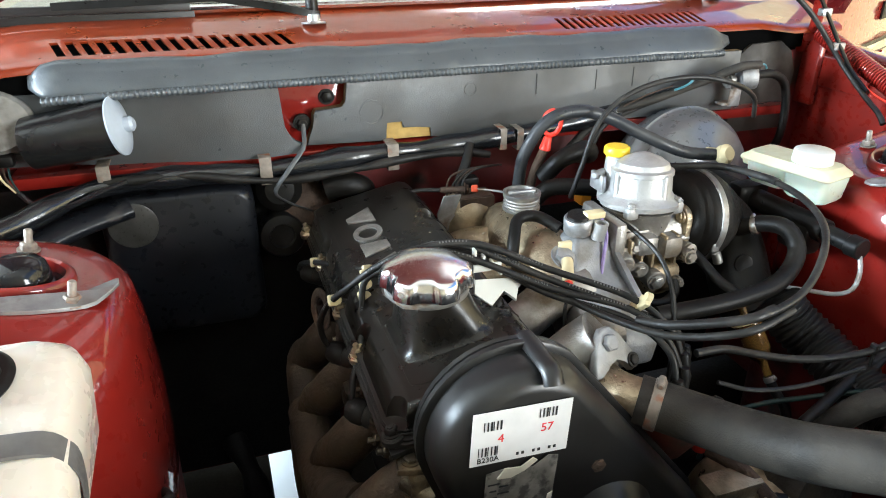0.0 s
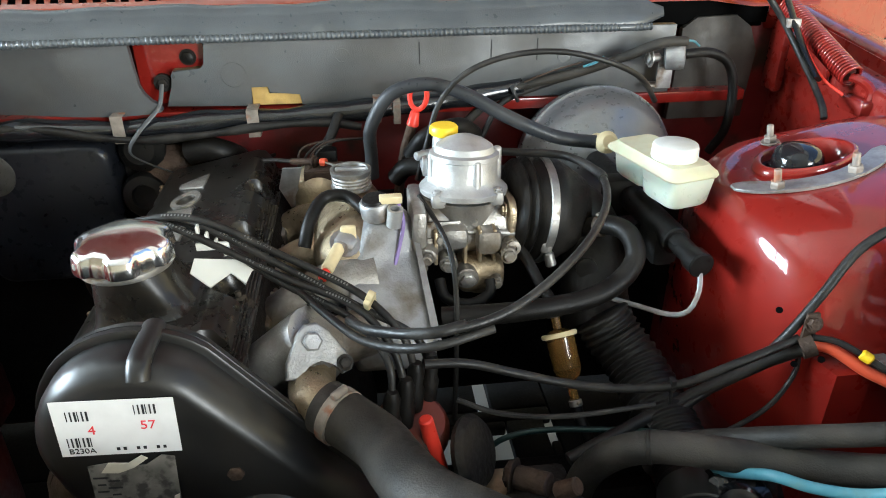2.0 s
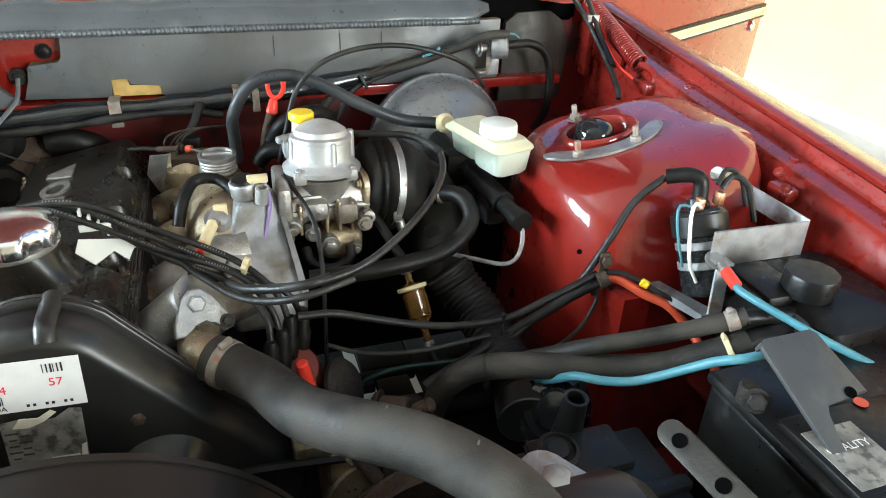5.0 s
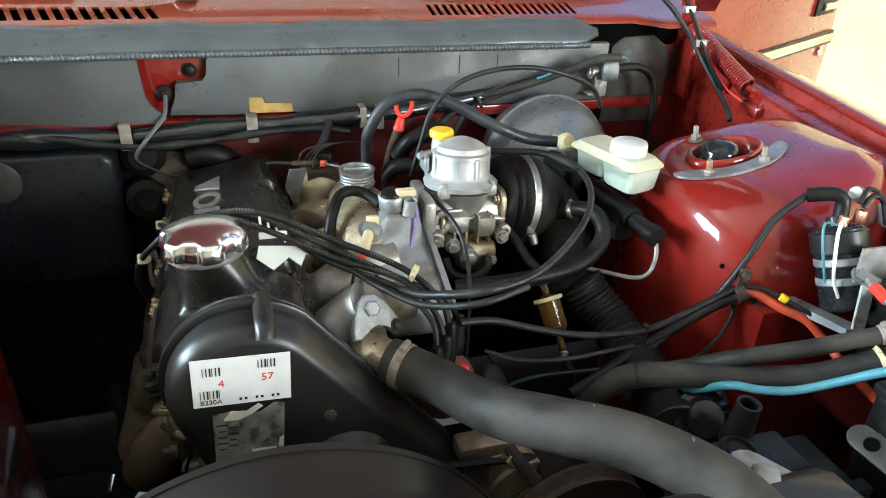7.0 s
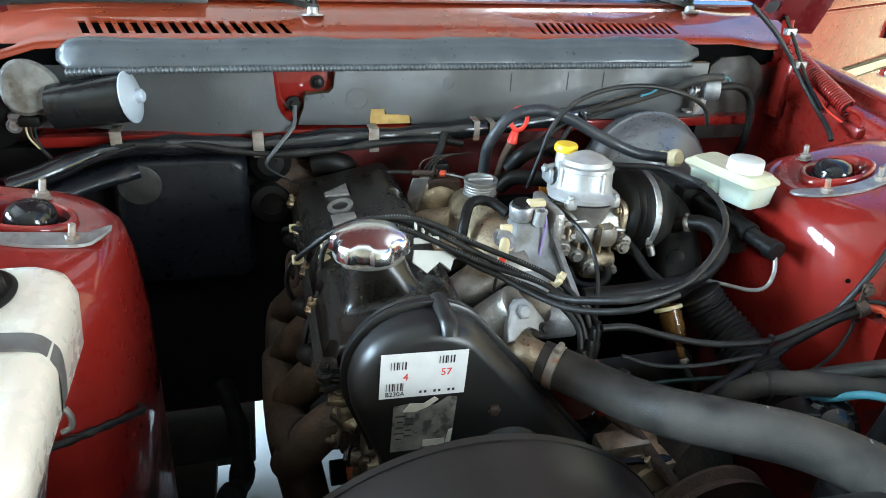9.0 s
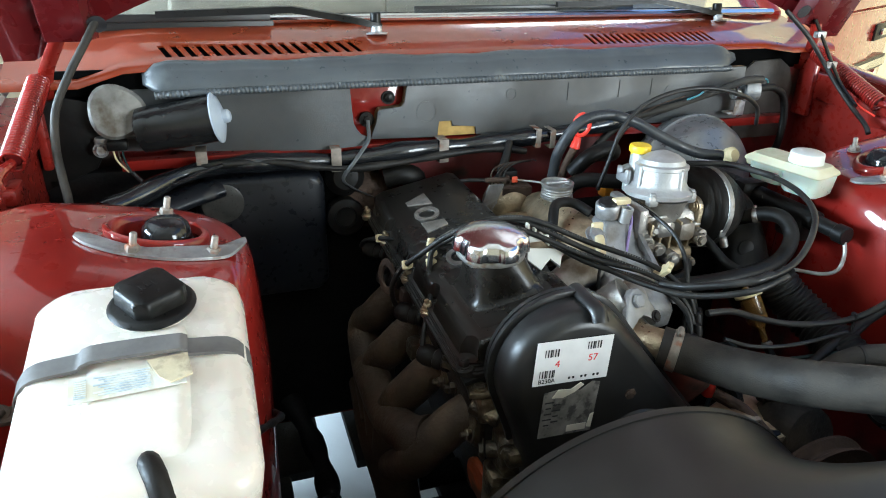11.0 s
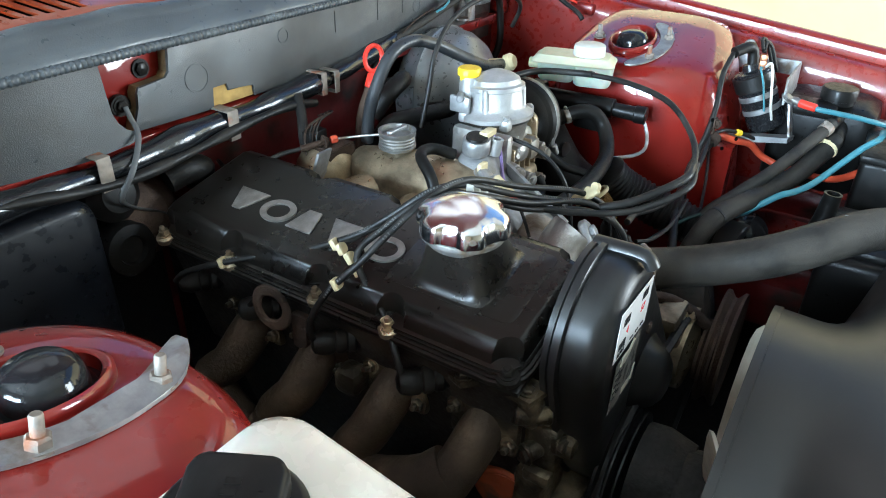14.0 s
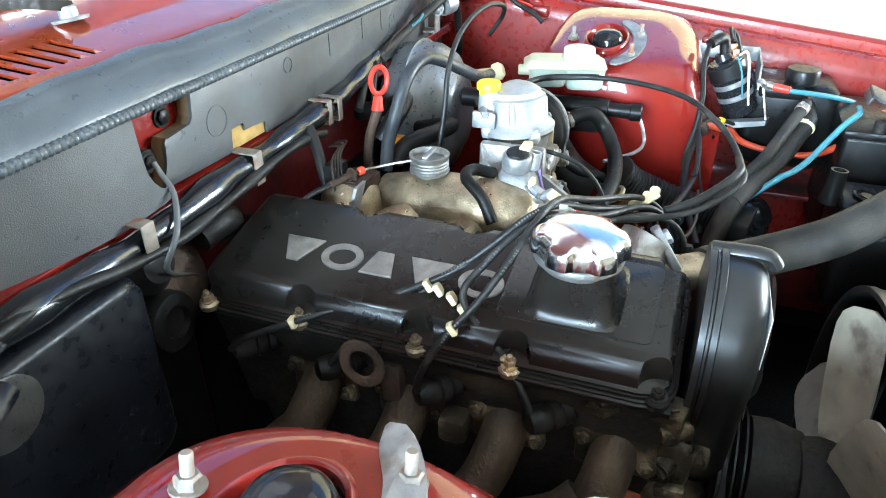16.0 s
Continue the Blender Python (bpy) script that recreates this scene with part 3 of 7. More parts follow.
# black sheets added below the slots in place of the cavity's shade
part("cowl_underside", merge(rbox((0, 1.06, 0.935), (1.3, 0.16, 0.006), 0.002), rbox((0, 1.128, 0.974), (1.3, 0.006, 0.078), 0.002), rbox((0, 0.972, 0.957), (1.3, 0.006, 0.036), 0.002)), HOLE, car, "black sheets standing in for shade under the cowl slots")
part("windscreen_trim", merge(tube([(-0.69, 1.112, 1.020), (0, 1.108, 1.022), (0.69, 1.112, 1.020)], 0.006, 8, 0.05), rbox((0, 1.125, 1.023), (1.36, 0.02, 0.008), 0.002)), CHROME, car, "bright trim strip along the windscreen")
part("windscreen", moved(rbox((0, 0, 0), (1.34, 0.7, 0.005), 0), Matrix.Translation((0, 1.40, 1.235)) @ pose(0, 0, 0, 38, 0, 0)), GLASS, car, "clear raked windscreen").visible_shadow = False
part("dashboard", merge(rbox((0, 1.42, 0.95), (1.3, 0.5, 0.1), 0.02), rbox((-0.3, 1.35, 1.02), (0.4, 0.2, 0.06), 0.02)), PALEINT, car)
part("seat_back", rbox((-0.35, 2.0, 0.85), (0.5, 0.14, 0.5), 0.05, 3), DARKIN, car)
part("seat_back", rbox((0.35, 2.0, 0.85), (0.5, 0.14, 0.5), 0.05, 3), DARKIN, car)
for s in (-1, 1):
    part("windscreen_pillar", cyl((s * 0.70, 1.13, 1.0), (s * 0.60, 1.72, 1.50), 0.03), RED, car)
part("roof_edge", rbox((0, 1.76, 1.51), (1.24, 0.1, 0.03), 0.012), RED, car)


# wipers
def wiper(x, y, z, dx, name):
    post = part(name, merge(lathe([(0.017, 0), (0.018, 0.003), (0.0, 0.004)], (x, y, z), (0, 0.2, 1), 24), cyl((x, y, z), (x, y + 0.002, z + 0.014), 0.009)), PLATE, car)
    arm = loft([[Vector((x + dx * t, y + 0.010 + 0.03 * t, z + 0.014 + 0.03 * min(1, t * 3) - 0.012 * t)) + Vector((0, a * w, b * 0.005)) for a, b in ((-1, -1), (1, -1), (1, 1), (-1, 1))]
                for t, w in ((-0.03, 0.006), (0.0, 0.012), (0.12, 0.011), (0.4, 0.008), (1, 0.005))])
    part("wiper_arm", arm, PLASTIC, post)
    part("pivot_nut", cyl((x, y + 0.008, z + 0.016), (x, y + 0.010, z + 0.034), 0.009, n=12), PLASTIC, post)
    part("wiper_blade", merge(rbox((x + dx * 1.15, y + 0.055, z + 0.025), (0.45, 0.008, 0.012), 0.002), rbox((x + dx * 1.15, y + 0.06, z + 0.012), (0.46, 0.004, 0.012), 0.001)), BLACK, post)


wiper(-0.172, 1.045, 1.003, -0.34, "wiper")
wiper(0.535, 1.085, 1.006, -0.34, "wiper")


# strut towers
def tower(s):
    cx, cy = s * 0.507, 0.62
    levels = [(0.868, 0.064, 0.068, 0.066, 0.066, 2.0), (0.8675, 0.072, 0.112, 0.085, 0.080, 2.0), (0.865, 0.078, 0.152, 0.112, 0.090, 2.1), (0.853, 0.086, 0.178, 0.140, 0.104, 2.25),
              (0.82, 0.090, 0.184, 0.160, 0.115, 2.5), (0.74, 0.094, 0.185, 0.185, 0.125, 2.7), (0.62, 0.092, 0.185, 0.205, 0.13, 2.7), (0.40, 0.088, 0.185, 0.22, 0.13, 2.7)]
    rings = []
    for z, ri, ro, rf, rb, p in levels:
        ring = []
        for k in range(64):
            a = 2 * math.pi * k / 64
            c, d = math.cos(a), math.sin(a)
            ex = 2 / (p if c < 0 or z > 0.8675 else p + 2.6 * c)
            x = math.copysign(abs(c) ** ex, c) * (ro if c > 0 else ri)
            y = math.copysign(abs(d) ** ex, d) * (rb if d > 0 else rf)
            ring.append((cx + s * x, cy + y, z - 0.007 + x * 0.20 * max(0, min(1, (z - 0.6) / 0.2)) - 0.04 * max(0, -y - 0.07) * (1 if z > 0.8 else 0)))
        rings.append(ring)
    # opening with a raised lip in the top
    hole = []
    for rr, dz in ((0.050, 0.0), (0.0495, 0.007), (0.046, 0.009), (0.0425, 0.007), (0.042, -0.02)):
        hole.append([(cx + s * (0.009 + 1.06 * rr * math.cos(2 * math.pi * k / 64)), cy + 0.003 + 0.74 * rr * math.sin(2 * math.pi * k / 64), 0.8605 + dz + 0.20 * (0.009 + 1.06 * rr * math.cos(2 * math.pi * k / 64))) for k in range(64)])
    t = part("strut_tower", loft(hole[::-1] + rings[:-1], cap0=False, cap1=False), RED, car, "glossy red strut tower with a lipped opening", sharp=60)
    # same red tower lower down; its shade is put into a darker, duller red
    part("shaded_skirt", loft(rings[-2:], cap0=False, cap1=False), REDDARK, t, sharp=60)
    part("tower_floor", lathe([(0.06, 0), (0, 0.001)], (cx, cy, 0.846), (0, 0, 1), 24), BLACK, t)
    part("dome_cap", lathe([(0.034, 0.846), (0.035, 0.850), (0.0335, 0.853), (0.030, 0.854), (0.029, 0.857), (0.0265, 0.859), (0.0255, 0.867), (0.0235, 0.874), (0.0185, 0.8795), (0.010, 0.8825), (0, 0.883)], (cx + s * 0.0, cy, 0), (0, 0, 1), 36), mat("shiny_black_cap", (0.012, 0.012, 0.013), 0.09, rvar=0.03), t, "shiny black dome cap over the strut")
    # crescent reinforcement plate and studs
    arc = []
    for k in range(25):
        u = k / 24
        a = radians(216 + 112 * u)
        w = (0.0115 if s < 0 and u < 0.3 else 0.0105) * max(0.02, 1 - abs(2 * u - 1) ** 9) ** 0.5
        arc.append((a, w))
    ox, oy = cx, cy + 0.033
    def pt(a, r):
        x, y = 1.15 * r * math.cos(a), r * math.sin(a)
        return (ox + s * x, oy + y)
    outer = [pt(a, 0.085 + w) for a, w in arc]
    inner = [pt(a, 0.085 - w) for a, w in arc]
    pl = [(*q, 0) for q in outer + inner[::-1]]
    pb = prism([(q[0], q[1]) for q in pl], 0.0035, None, 0.0006)
    for v in pb.verts:
        v.co.z += 0.8615 + 0.20 * (s * (v.co.x - cx)) - 0.04 * max(0, cy - v.co.y - 0.07) + (0.55 * max(0.0, v.co.x - cx - 0.062) if s < 0 else 0.0)
    part("crescent_plate", pb, PLATE, t, "grey crescent plate under the strut studs")
    for dx, dy in ((0.002, 0.058), (0.030, -0.050), (-0.046, -0.045)):
        z0 = 0.8635 + 0.20 * dx
        part("strut_stud", hexbolt((cx + s * dx, cy + dy, z0), (s * -0.2, 0, 1), 0.0074, 0.008, True, 0.013), STAINED, t)
    return t


towers = [tower(-1), tower(1)]


# inner wings, rails and fenders
def wing(s):
    ys = [-0.30, -0.05, 0.15, 0.35, 0.55, 0.75, 0.95, 1.05]
    prof = lambda y: [(0.690, 0.35), (0.690, rail_z(y) - 0.045), (0.694, rail_z(y) - 0.014), (0.70, rail_z(y) - 0.010), (0.734, rail_z(y) - 0.010), (0.738, rail_z(y) - 0.004), (0.739, rail_z(y) + 0.008)]
    part("inner_wing", shell(loft([[(s * x, y, z) for x, z in prof(y)] for y in ys], closed=False), 0.002), REDDUST, car, "red inner wing with a bolted flange", sharp=50)
    fprof = lambda y: [(0.742, rail_z(y) - 0.02), (0.742, rail_z(y) + 0.006), (0.745, rail_z(y) + 0.011), (0.760, rail_z(y) + 0.014), (0.80, rail_z(y) + 0.006), (0.835, rail_z(y) - 0.03), (0.85, rail_z(y) - 0.12), (0.85, 0.30)]
    part("front_wing", shell(loft([[(s * x, y, z) for x, z in fprof(y)] for y in ys + [1.15]], closed=False), 0.002), RED, car, "glossy red outer wing", sharp=60)
    for y in (0.714, 0.487, 0.342, 0.192, 0.04):
        part("wing_bolt", hexbolt((s * 0.715, y, rail_z(y) - 0.009), (0, 0, 1), 0.007, 0.004), RED, car)
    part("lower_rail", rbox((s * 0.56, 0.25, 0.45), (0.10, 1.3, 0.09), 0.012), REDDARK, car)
    # dark sheet added to close off the floor past the wing
    part("side_blank", rbox((s * 0.695, 0.42, 0.20), (0.012, 1.44, 0.34), 0.004), MATS["deep_bay_black"], car)
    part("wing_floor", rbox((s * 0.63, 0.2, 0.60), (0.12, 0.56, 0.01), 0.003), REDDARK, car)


wing(-1)
wing(1)
part("wheel_arch_rib", loft([[(0.455 + dx, 0.44 - 0.02 + dy, z) for dx, dy in ((0, 0), (0.035, 0.0), (0.042, 0.03), (-0.006, 0.03))] for z, dy in ((0.74, 0), (0.42, 0))]), RED, car)
part("wing_gusset", merge(rbox((0.676, 0.455, 0.836), (0.020, 0.034, 0.018), 0.004), hexbolt((0.664, 0.44, 0.848), (-0.6, -0.3, 0.7), 0.005, 0.003), hexbolt((0.668, 0.46, 0.86), (-0.6, -0.3, 0.7), 0.005, 0.003)), REDDUST, car)
# drain holes drawn as flat black discs, their shade put into colour
for q in ((0.405, 0.45, 0.795), (0.43, 0.415, 0.765), (0.418, 0.43, 0.75)):
    part("drain_hole", lathe([(0.003, 0), (0.003, 0.001), (0, 0.001)], q, (-0.6, -0.8, 0.1), 12), HOLE, car)

# radiator support panel and nose
part("front_panel", merge(rbox((0.04, 0.02, 0.74), (1.38, 0.06, 0.05), 0.008), rbox((0, 0.0, 0.52), (1.38, 0.03, 0.4), 0.006)), REDDARK, car)
part("bumper", rbox((0, -0.36, 0.5), (1.7, 0.12, 0.14), 0.03, 4), PLASTIC, car)
part("grille", rbox((0, -0.24, 0.62), (1.2, 0.03, 0.16), 0.008), PLASTIC, car)


# bonnet, standing open
def bonnet():
    bm = bmesh.new()
    d = Vector((0, -math.cos(radians(63)), math.sin(radians(63))))

    def edge(x):
        a = abs(x)
        return 1.0 + 0.13 * max(0, min(1, (0.66 - a) / 0.30)) ** 0.8
    xs = [-0.70 + 1.4 * k / 40 for k in range(41)]
    ss = [0, 0.03, 0.08, 0.2, 0.45, 0.8, 1.15]
    grid = [[bm.verts.new(Vector((x * (1 - 0.02 * t), 0.955, edge(x) if t < 0.5 else edge(x))) + d * t + Vector((0, 0.03 * (1 - (x / 0.7) ** 2), 0))) for t in ss] for x in xs]
    for i in range(40):
        for j in range(6):
            bm.faces.new((grid[i][j], grid[i + 1][j], grid[i + 1][j + 1], grid[i][j + 1]))
    return shell(bm, 0.012)


# bonnet and ribs carry their shade in a darkened red
hood = part("bonnet", bonnet(), HOODRED, car, "raised red bonnet seen from below, shade put into its colour", sharp=50)
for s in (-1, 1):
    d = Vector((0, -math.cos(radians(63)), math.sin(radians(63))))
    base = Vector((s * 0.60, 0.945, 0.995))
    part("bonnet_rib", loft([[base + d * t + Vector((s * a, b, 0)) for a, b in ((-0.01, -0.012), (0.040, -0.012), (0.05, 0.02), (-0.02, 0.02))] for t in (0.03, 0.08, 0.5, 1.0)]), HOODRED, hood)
    # hole drawn as a flat black disc in place of its shade
    part("cable_hole", lathe([(0.012, 0), (0.012, 0.002), (0, 0.002)], (s * 0.575, 0.912, 1.045), (0, -0.9, -0.45), 20), INK, hood)
    # hinge arm and post
    part("hinge_arm", tube([(s * 0.665, 0.985, 0.93), (s * 0.655, 0.955, 0.975), (s * 0.63, 0.93, 1.02), (s * 0.61, 0.91, 1.06)], 0.010, 8, 0.01, flat=0.4), REDDUST, hood)
    part("hinge_post", merge(rbox((s * 0.676, 0.965, 0.90), (0.014, 0.04, 0.12), 0.005), rbox((s * 0.684, 0.90, 0.90), (0.008, 0.10, 0.05), 0.003)), REDDUST, car)


def coil_spring(p0, p1, r, wire, turns):
    p0, p1 = Vector(p0), Vector(p1)
    m = axes((0, 0, 0), p1 - p0).to_3x3()
    h = (p1 - p0).length
    n = turns * 10
    pts = [p0 + m @ Vector((r * math.cos(2 * math.pi * k / 10), r * math.sin(2 * math.pi * k / 10), h * k / n)) for k in range(n + 1)]
    return tube(pts, wire, 6, smooth_path=False)


for s in (-1, 1):
    sp = part("hinge_spring", coil_spring((s * 0.665, 0.950, 0.965), (s * 0.682, 0.800, 0.900), 0.0135, 0.0024, 33), RED, hood, "red painted coil spring of the bonnet hinge", sharp=80)
    part("spring_core", cyl((s * 0.665, 0.945, 0.966), (s * 0.681, 0.806, 0.902), 0.0105), REDDARK, sp)
    part("spring_hook", tube([(s * 0.682, 0.800, 0.90), (s * 0.687, 0.785, 0.898), (s * 0.695, 0.775, 0.888), (s * 0.69, 0.77, 0.873), (s * 0.68, 0.775, 0.868)], 0.006, 8), RED, sp)
    part("spring_anchor", rbox((s * 0.69, 0.785, 0.868), (0.03, 0.05, 0.02), 0.005), REDDUST, car)

# driver's door, standing open
H0, H1 = Vector((0.86, 1.22, 0)), Vector((1.66, 1.645, 0))
dd = (H1 - H0).normalized()
dn = Vector((dd.y, -dd.x, 0))
DM = Matrix(((dd.x, 0, dn.x, H0.x), (dd.y, 0, dn.y, H0.y), (0, 1, 0, 0), (0, 0, 0, 1)))
L = (H1 - H0).length
door = part("door", merge(prism([(0, 0.33), (L - 0.06, 0.33), (L, 0.45), (L + 0.035, 0.78), (L + 0.02, 0.97), (0, 0.98)], -0.09, DM, 0.012, 3), prism([(0.02, 0.98), (L + 0.01, 0.97), (L - 0.1, 1.36), (0.45, 1.36)], -0.03, DM, 0.006)), RED, car, "open red front door with a bright trim strip")
part("trim_backing", rbox((L / 2 + 0.01, 0.795, 0.002), (L + 0.04, 0.040, 0.006), 0.002, m=DM), PLASTIC, door)
part("trim_strip", rbox((L / 2 + 0.01, 0.795, 0.004), (L + 0.04, 0.026, 0.010), 0.003, m=DM), CHROME, door)
part("trim_strip", rbox((L / 2, 0.47, 0.003), (L, 0.012, 0.006), 0.002, m=DM), PLASTIC, door)
part("door_handle", merge(rbox((L - 0.10, 0.895, 0.003), (0.15, 0.05, 0.008), 0.004, m=DM)), PLASTIC, door)
part("handle_grip", rbox((L - 0.085, 0.895, 0.012), (0.10, 0.02, 0.012), 0.004, m=DM), CHROME, door)
part("door_lock", moved(lathe([(0.014, 0), (0.015, 0.003), (0.012, 0.006), (0, 0.006)], (L - 0.04, 0.755, 0.0), (0, 0, 1), 20), DM), CHROME, door)

# ---- the engine ----
SL = radians(12)


def em(y, x=-0.143, z=0.752):
    """The engine's slanted frame: local x across, local y up, local z to the rear."""
    c, d = math.cos(SL), math.sin(SL)
    return Matrix(((c, -d, 0, x), (0, 0, 1, y), (d, c, 0, z), (0, 0, 0, 1)))


engine = thing("engine", "slanted four-cylinder engine with a black cam cover", "engine", (-0.1, 0.66, 0.35))
part("engine_block", merge(prism([(-0.06, -0.40), (0.11, -0.40), (0.12, -0.16), (-0.07, -0.16)], 0.44, em(0.455), 0.006), prism([(-0.05, -0.46), (0.09, -0.46), (0.11, -0.40), (-0.06, -0.40)], 0.40, em(0.47), 0.006)), IRON, engine)
part("cylinder_head", prism([(-0.078, -0.16), (0.085, -0.16), (0.080, -0.004), (-0.080, -0.004)], 0.455, em(0.447), 0.004), IRON, engine, "oily black cylinder head")
part("head_gasket", prism([(-0.083, -0.006), (0.083, -0.006), (0.083, 0.0), (-0.083, 0.0)], 0.468, em(0.442), 0.001), BLACK, engine)
sec = [(-0.080, 0.006), (0.080, 0.006), (0.078, 0.024), (0.070, 0.036), (0.060, 0.040), (-0.052, 0.040), (-0.064, 0.036), (-0.072, 0.026)]
STUDS = ((0.900, -0.082), (0.795, -0.078), (0.672, -0.078), (0.582, -0.078), (0.455, -0.076), (0.78, 0.075), (0.66, 0.075), (0.55, 0.075), (0.452, 0.07))


def carved(bm, cutters):
    """A mesh with pockets cut into it."""
    obs = []
    for b in [bm] + cutters:
        me = bpy.data.meshes.new("carve")
        bmesh.ops.recalc_face_normals(b, faces=b.faces)
        b.to_mesh(me)
        b.free()
        ob = bpy.data.objects.new("carve", me)
        scene.collection.objects.link(ob)
        obs.append(ob)
    for c in obs[1:]:
        md = obs[0].modifiers.new("cut", "BOOLEAN")
        md.operation, md.object, md.solver = "DIFFERENCE", c, "EXACT"
    bpy.context.view_layer.update()
    me = bpy.data.meshes.new_from_object(obs[0].evaluated_get(bpy.context.evaluated_depsgraph_get()))
    out = bmesh.new()
    out.from_mesh(me)
    for ob in obs:
        old = ob.data
        bpy.data.objects.remove(ob)
        bpy.data.meshes.remove(old)
    bpy.data.meshes.remove(me)
    return out


upv = (em(0.0).to_3x3() @ Vector((0, 1, 0))).normalized()
pockets = [lathe([(0.0165, 0.0075), (0.0170, 0.020), (0.0185, 0.030), (0.023, 0.042), (0.023, 0.06)], em(0.0) @ Vector((u * 1.02, 0, y)), upv, 24) for y, u in STUDS]
def corner_cut(su, sy, u0=0.0805, r=0.026):
    """The waste outside a rounded corner of the cover's plan."""
    uc, yc = su * (u0 - r), (0.446 + r if sy < 0 else 0.908 - r)
    arc = [(uc + su * r * math.sin(radians(a)), yc + sy * r * math.cos(radians(a))) for a in range(0, 91, 10)]
    return prism([(uc, yc + sy * 0.05)] + arc + [(uc + su * 0.05, yc), (uc + su * 0.05, yc + sy * 0.05)], 0.12, em(0.0) @ Matrix(((1, 0, 0, 0), (0, 0, 1, -0.04), (0, 1, 0, 0), (0, 0, 0, 1))))


def cover_plate(v0, v1, half, y0, run, r):
    return prism([(a, y0 + run / 2 + b) for a, b in roundrect(2 * half, run, r)], v1 - v0, em(0.0) @ Matrix(((1, 0, 0, 0), (0, 0, 1, v0), (0, 1, 0, 0), (0, 0, 0, 1))), 0.001)


cover = part("cam_cover", carved(prism(sec, 0.462, em(0.446), 0.008, 4), pockets + [corner_cut(a, b) for a in (-1, 1) for b in (-1, 1)]), COVERB, engine, "satin black cam cover with raised pewter badge", sharp=40)
part("cover_lip", cover_plate(0.0, 0.006, 0.087, 0.439, 0.475, 0.030), COVERB, cover)
for v0, v1, half, y0, run, r in ((0.0055, 0.0085, 0.0842, 0.4415, 0.470, 0.028), (0.0095, 0.0125, 0.0818, 0.4445, 0.465, 0.027), (0.0138, 0.0160, 0.0806, 0.4448, 0.4645, 0.026)):
    part("cover_step", cover_plate(v0, v1, half, y0, run, r), COVERB, cover)
# raised panel and filler neck
cm = em(0.0)
part("raised_panel", prism([(0.002 + a, 0.5355 + b) for a, b in roundrect(0.100, 0.139, 0.009)], 0.0012, cm @ Matrix(((1, 0, 0, 0), (0, 0, 1, 0.0396), (0, 1, 0, 0), (0, 0, 0, 1))), 0.0006), COVERB, cover)
rings = []
for t, w, h, e in ((0.0, 0.100, 0.094, 7.0), (0.06, 0.088, 0.084, 6.0), (0.20, 0.080, 0.077, 4.5), (0.45, 0.073, 0.071, 3.4), (0.75, 0.067, 0.066, 2.5), (0.92, 0.064, 0.064, 2.0), (0.94, 0.067, 0.067, 2.0), (1.0, 0.067, 0.067, 2.0)):
    ring = []
    for k in range(48):
        a = 2 * math.pi * k / 48
        c, d = math.cos(a), math.sin(a)
        ring.append(cm @ Vector((0.001 + w / 2 * math.copysign(abs(c) ** (2 / e), c), 0.0385 + 0.055 * t, 0.539 + h / 2 * math.copysign(abs(d) ** (2 / e), d))))
    rings.append(ring)
part("filler_neck", loft(rings), COVERB, cover, sharp=60)
top = cm @ Vector((0.001, 0.0925, 0.540))
upv = (cm.to_3x3() @ Vector((0, 1, 0))).normalized()
capv = Vector((0.0, -0.02, 1.0)).normalized()


def cap_wave(a, h):
    """Six wide lobes round the skirt, fading into the dome."""
    dip = 0.5 + 0.5 * math.tanh(2.4 * (math.cos(6 * (a - radians(252))) - 0.1))
    return 1 - 0.13 * dip * max(0.0, min(1.0, (0.0190 - h) / 0.0045))


oc = part("oil_filler_cap", lathe([(0.034, -0.003), (0.0425, -0.003), (0.0446, -0.0015), (0.0446, 0.001), (0.0438, 0.006), (0.0428, 0.0112), (0.0412, 0.0138), (0.0390, 0.0155), (0.036, 0.0170), (0.030, 0.0192), (0.023, 0.0212), (0.014, 0.0226), (0.007, 0.0231), (0, 0.0233)], top, capv, 144, wave=cap_wave), mat("satin_chrome", (0.80, 0.80, 0.81), 0.17, 1.0, var=0.06, scale=30, bump=0.03, bscale=60, rvar=0.05), engine, "chrome scalloped oil filler cap", sharp=34)
part("cap_gasket", lathe([(0.0325, -0.016), (0.0345, -0.009), (0.0395, -0.0085), (0.0400, -0.006), (0.0395, -0.003), (0.0, -0.003)], top, capv, 48), STEEL, oc, "grey metal ring under the cap")
side = axes((0, 0, 0), capv).to_3x3() @ Vector((math.cos(radians(222)), math.sin(radians(222)), 0))
part("cap_screw", merge(lathe([(0.0036, 0), (0.0036, 0.002), (0, 0.0028)], top + capv * 0.005 + side * 0.0418, side, 14)), STEEL, oc)
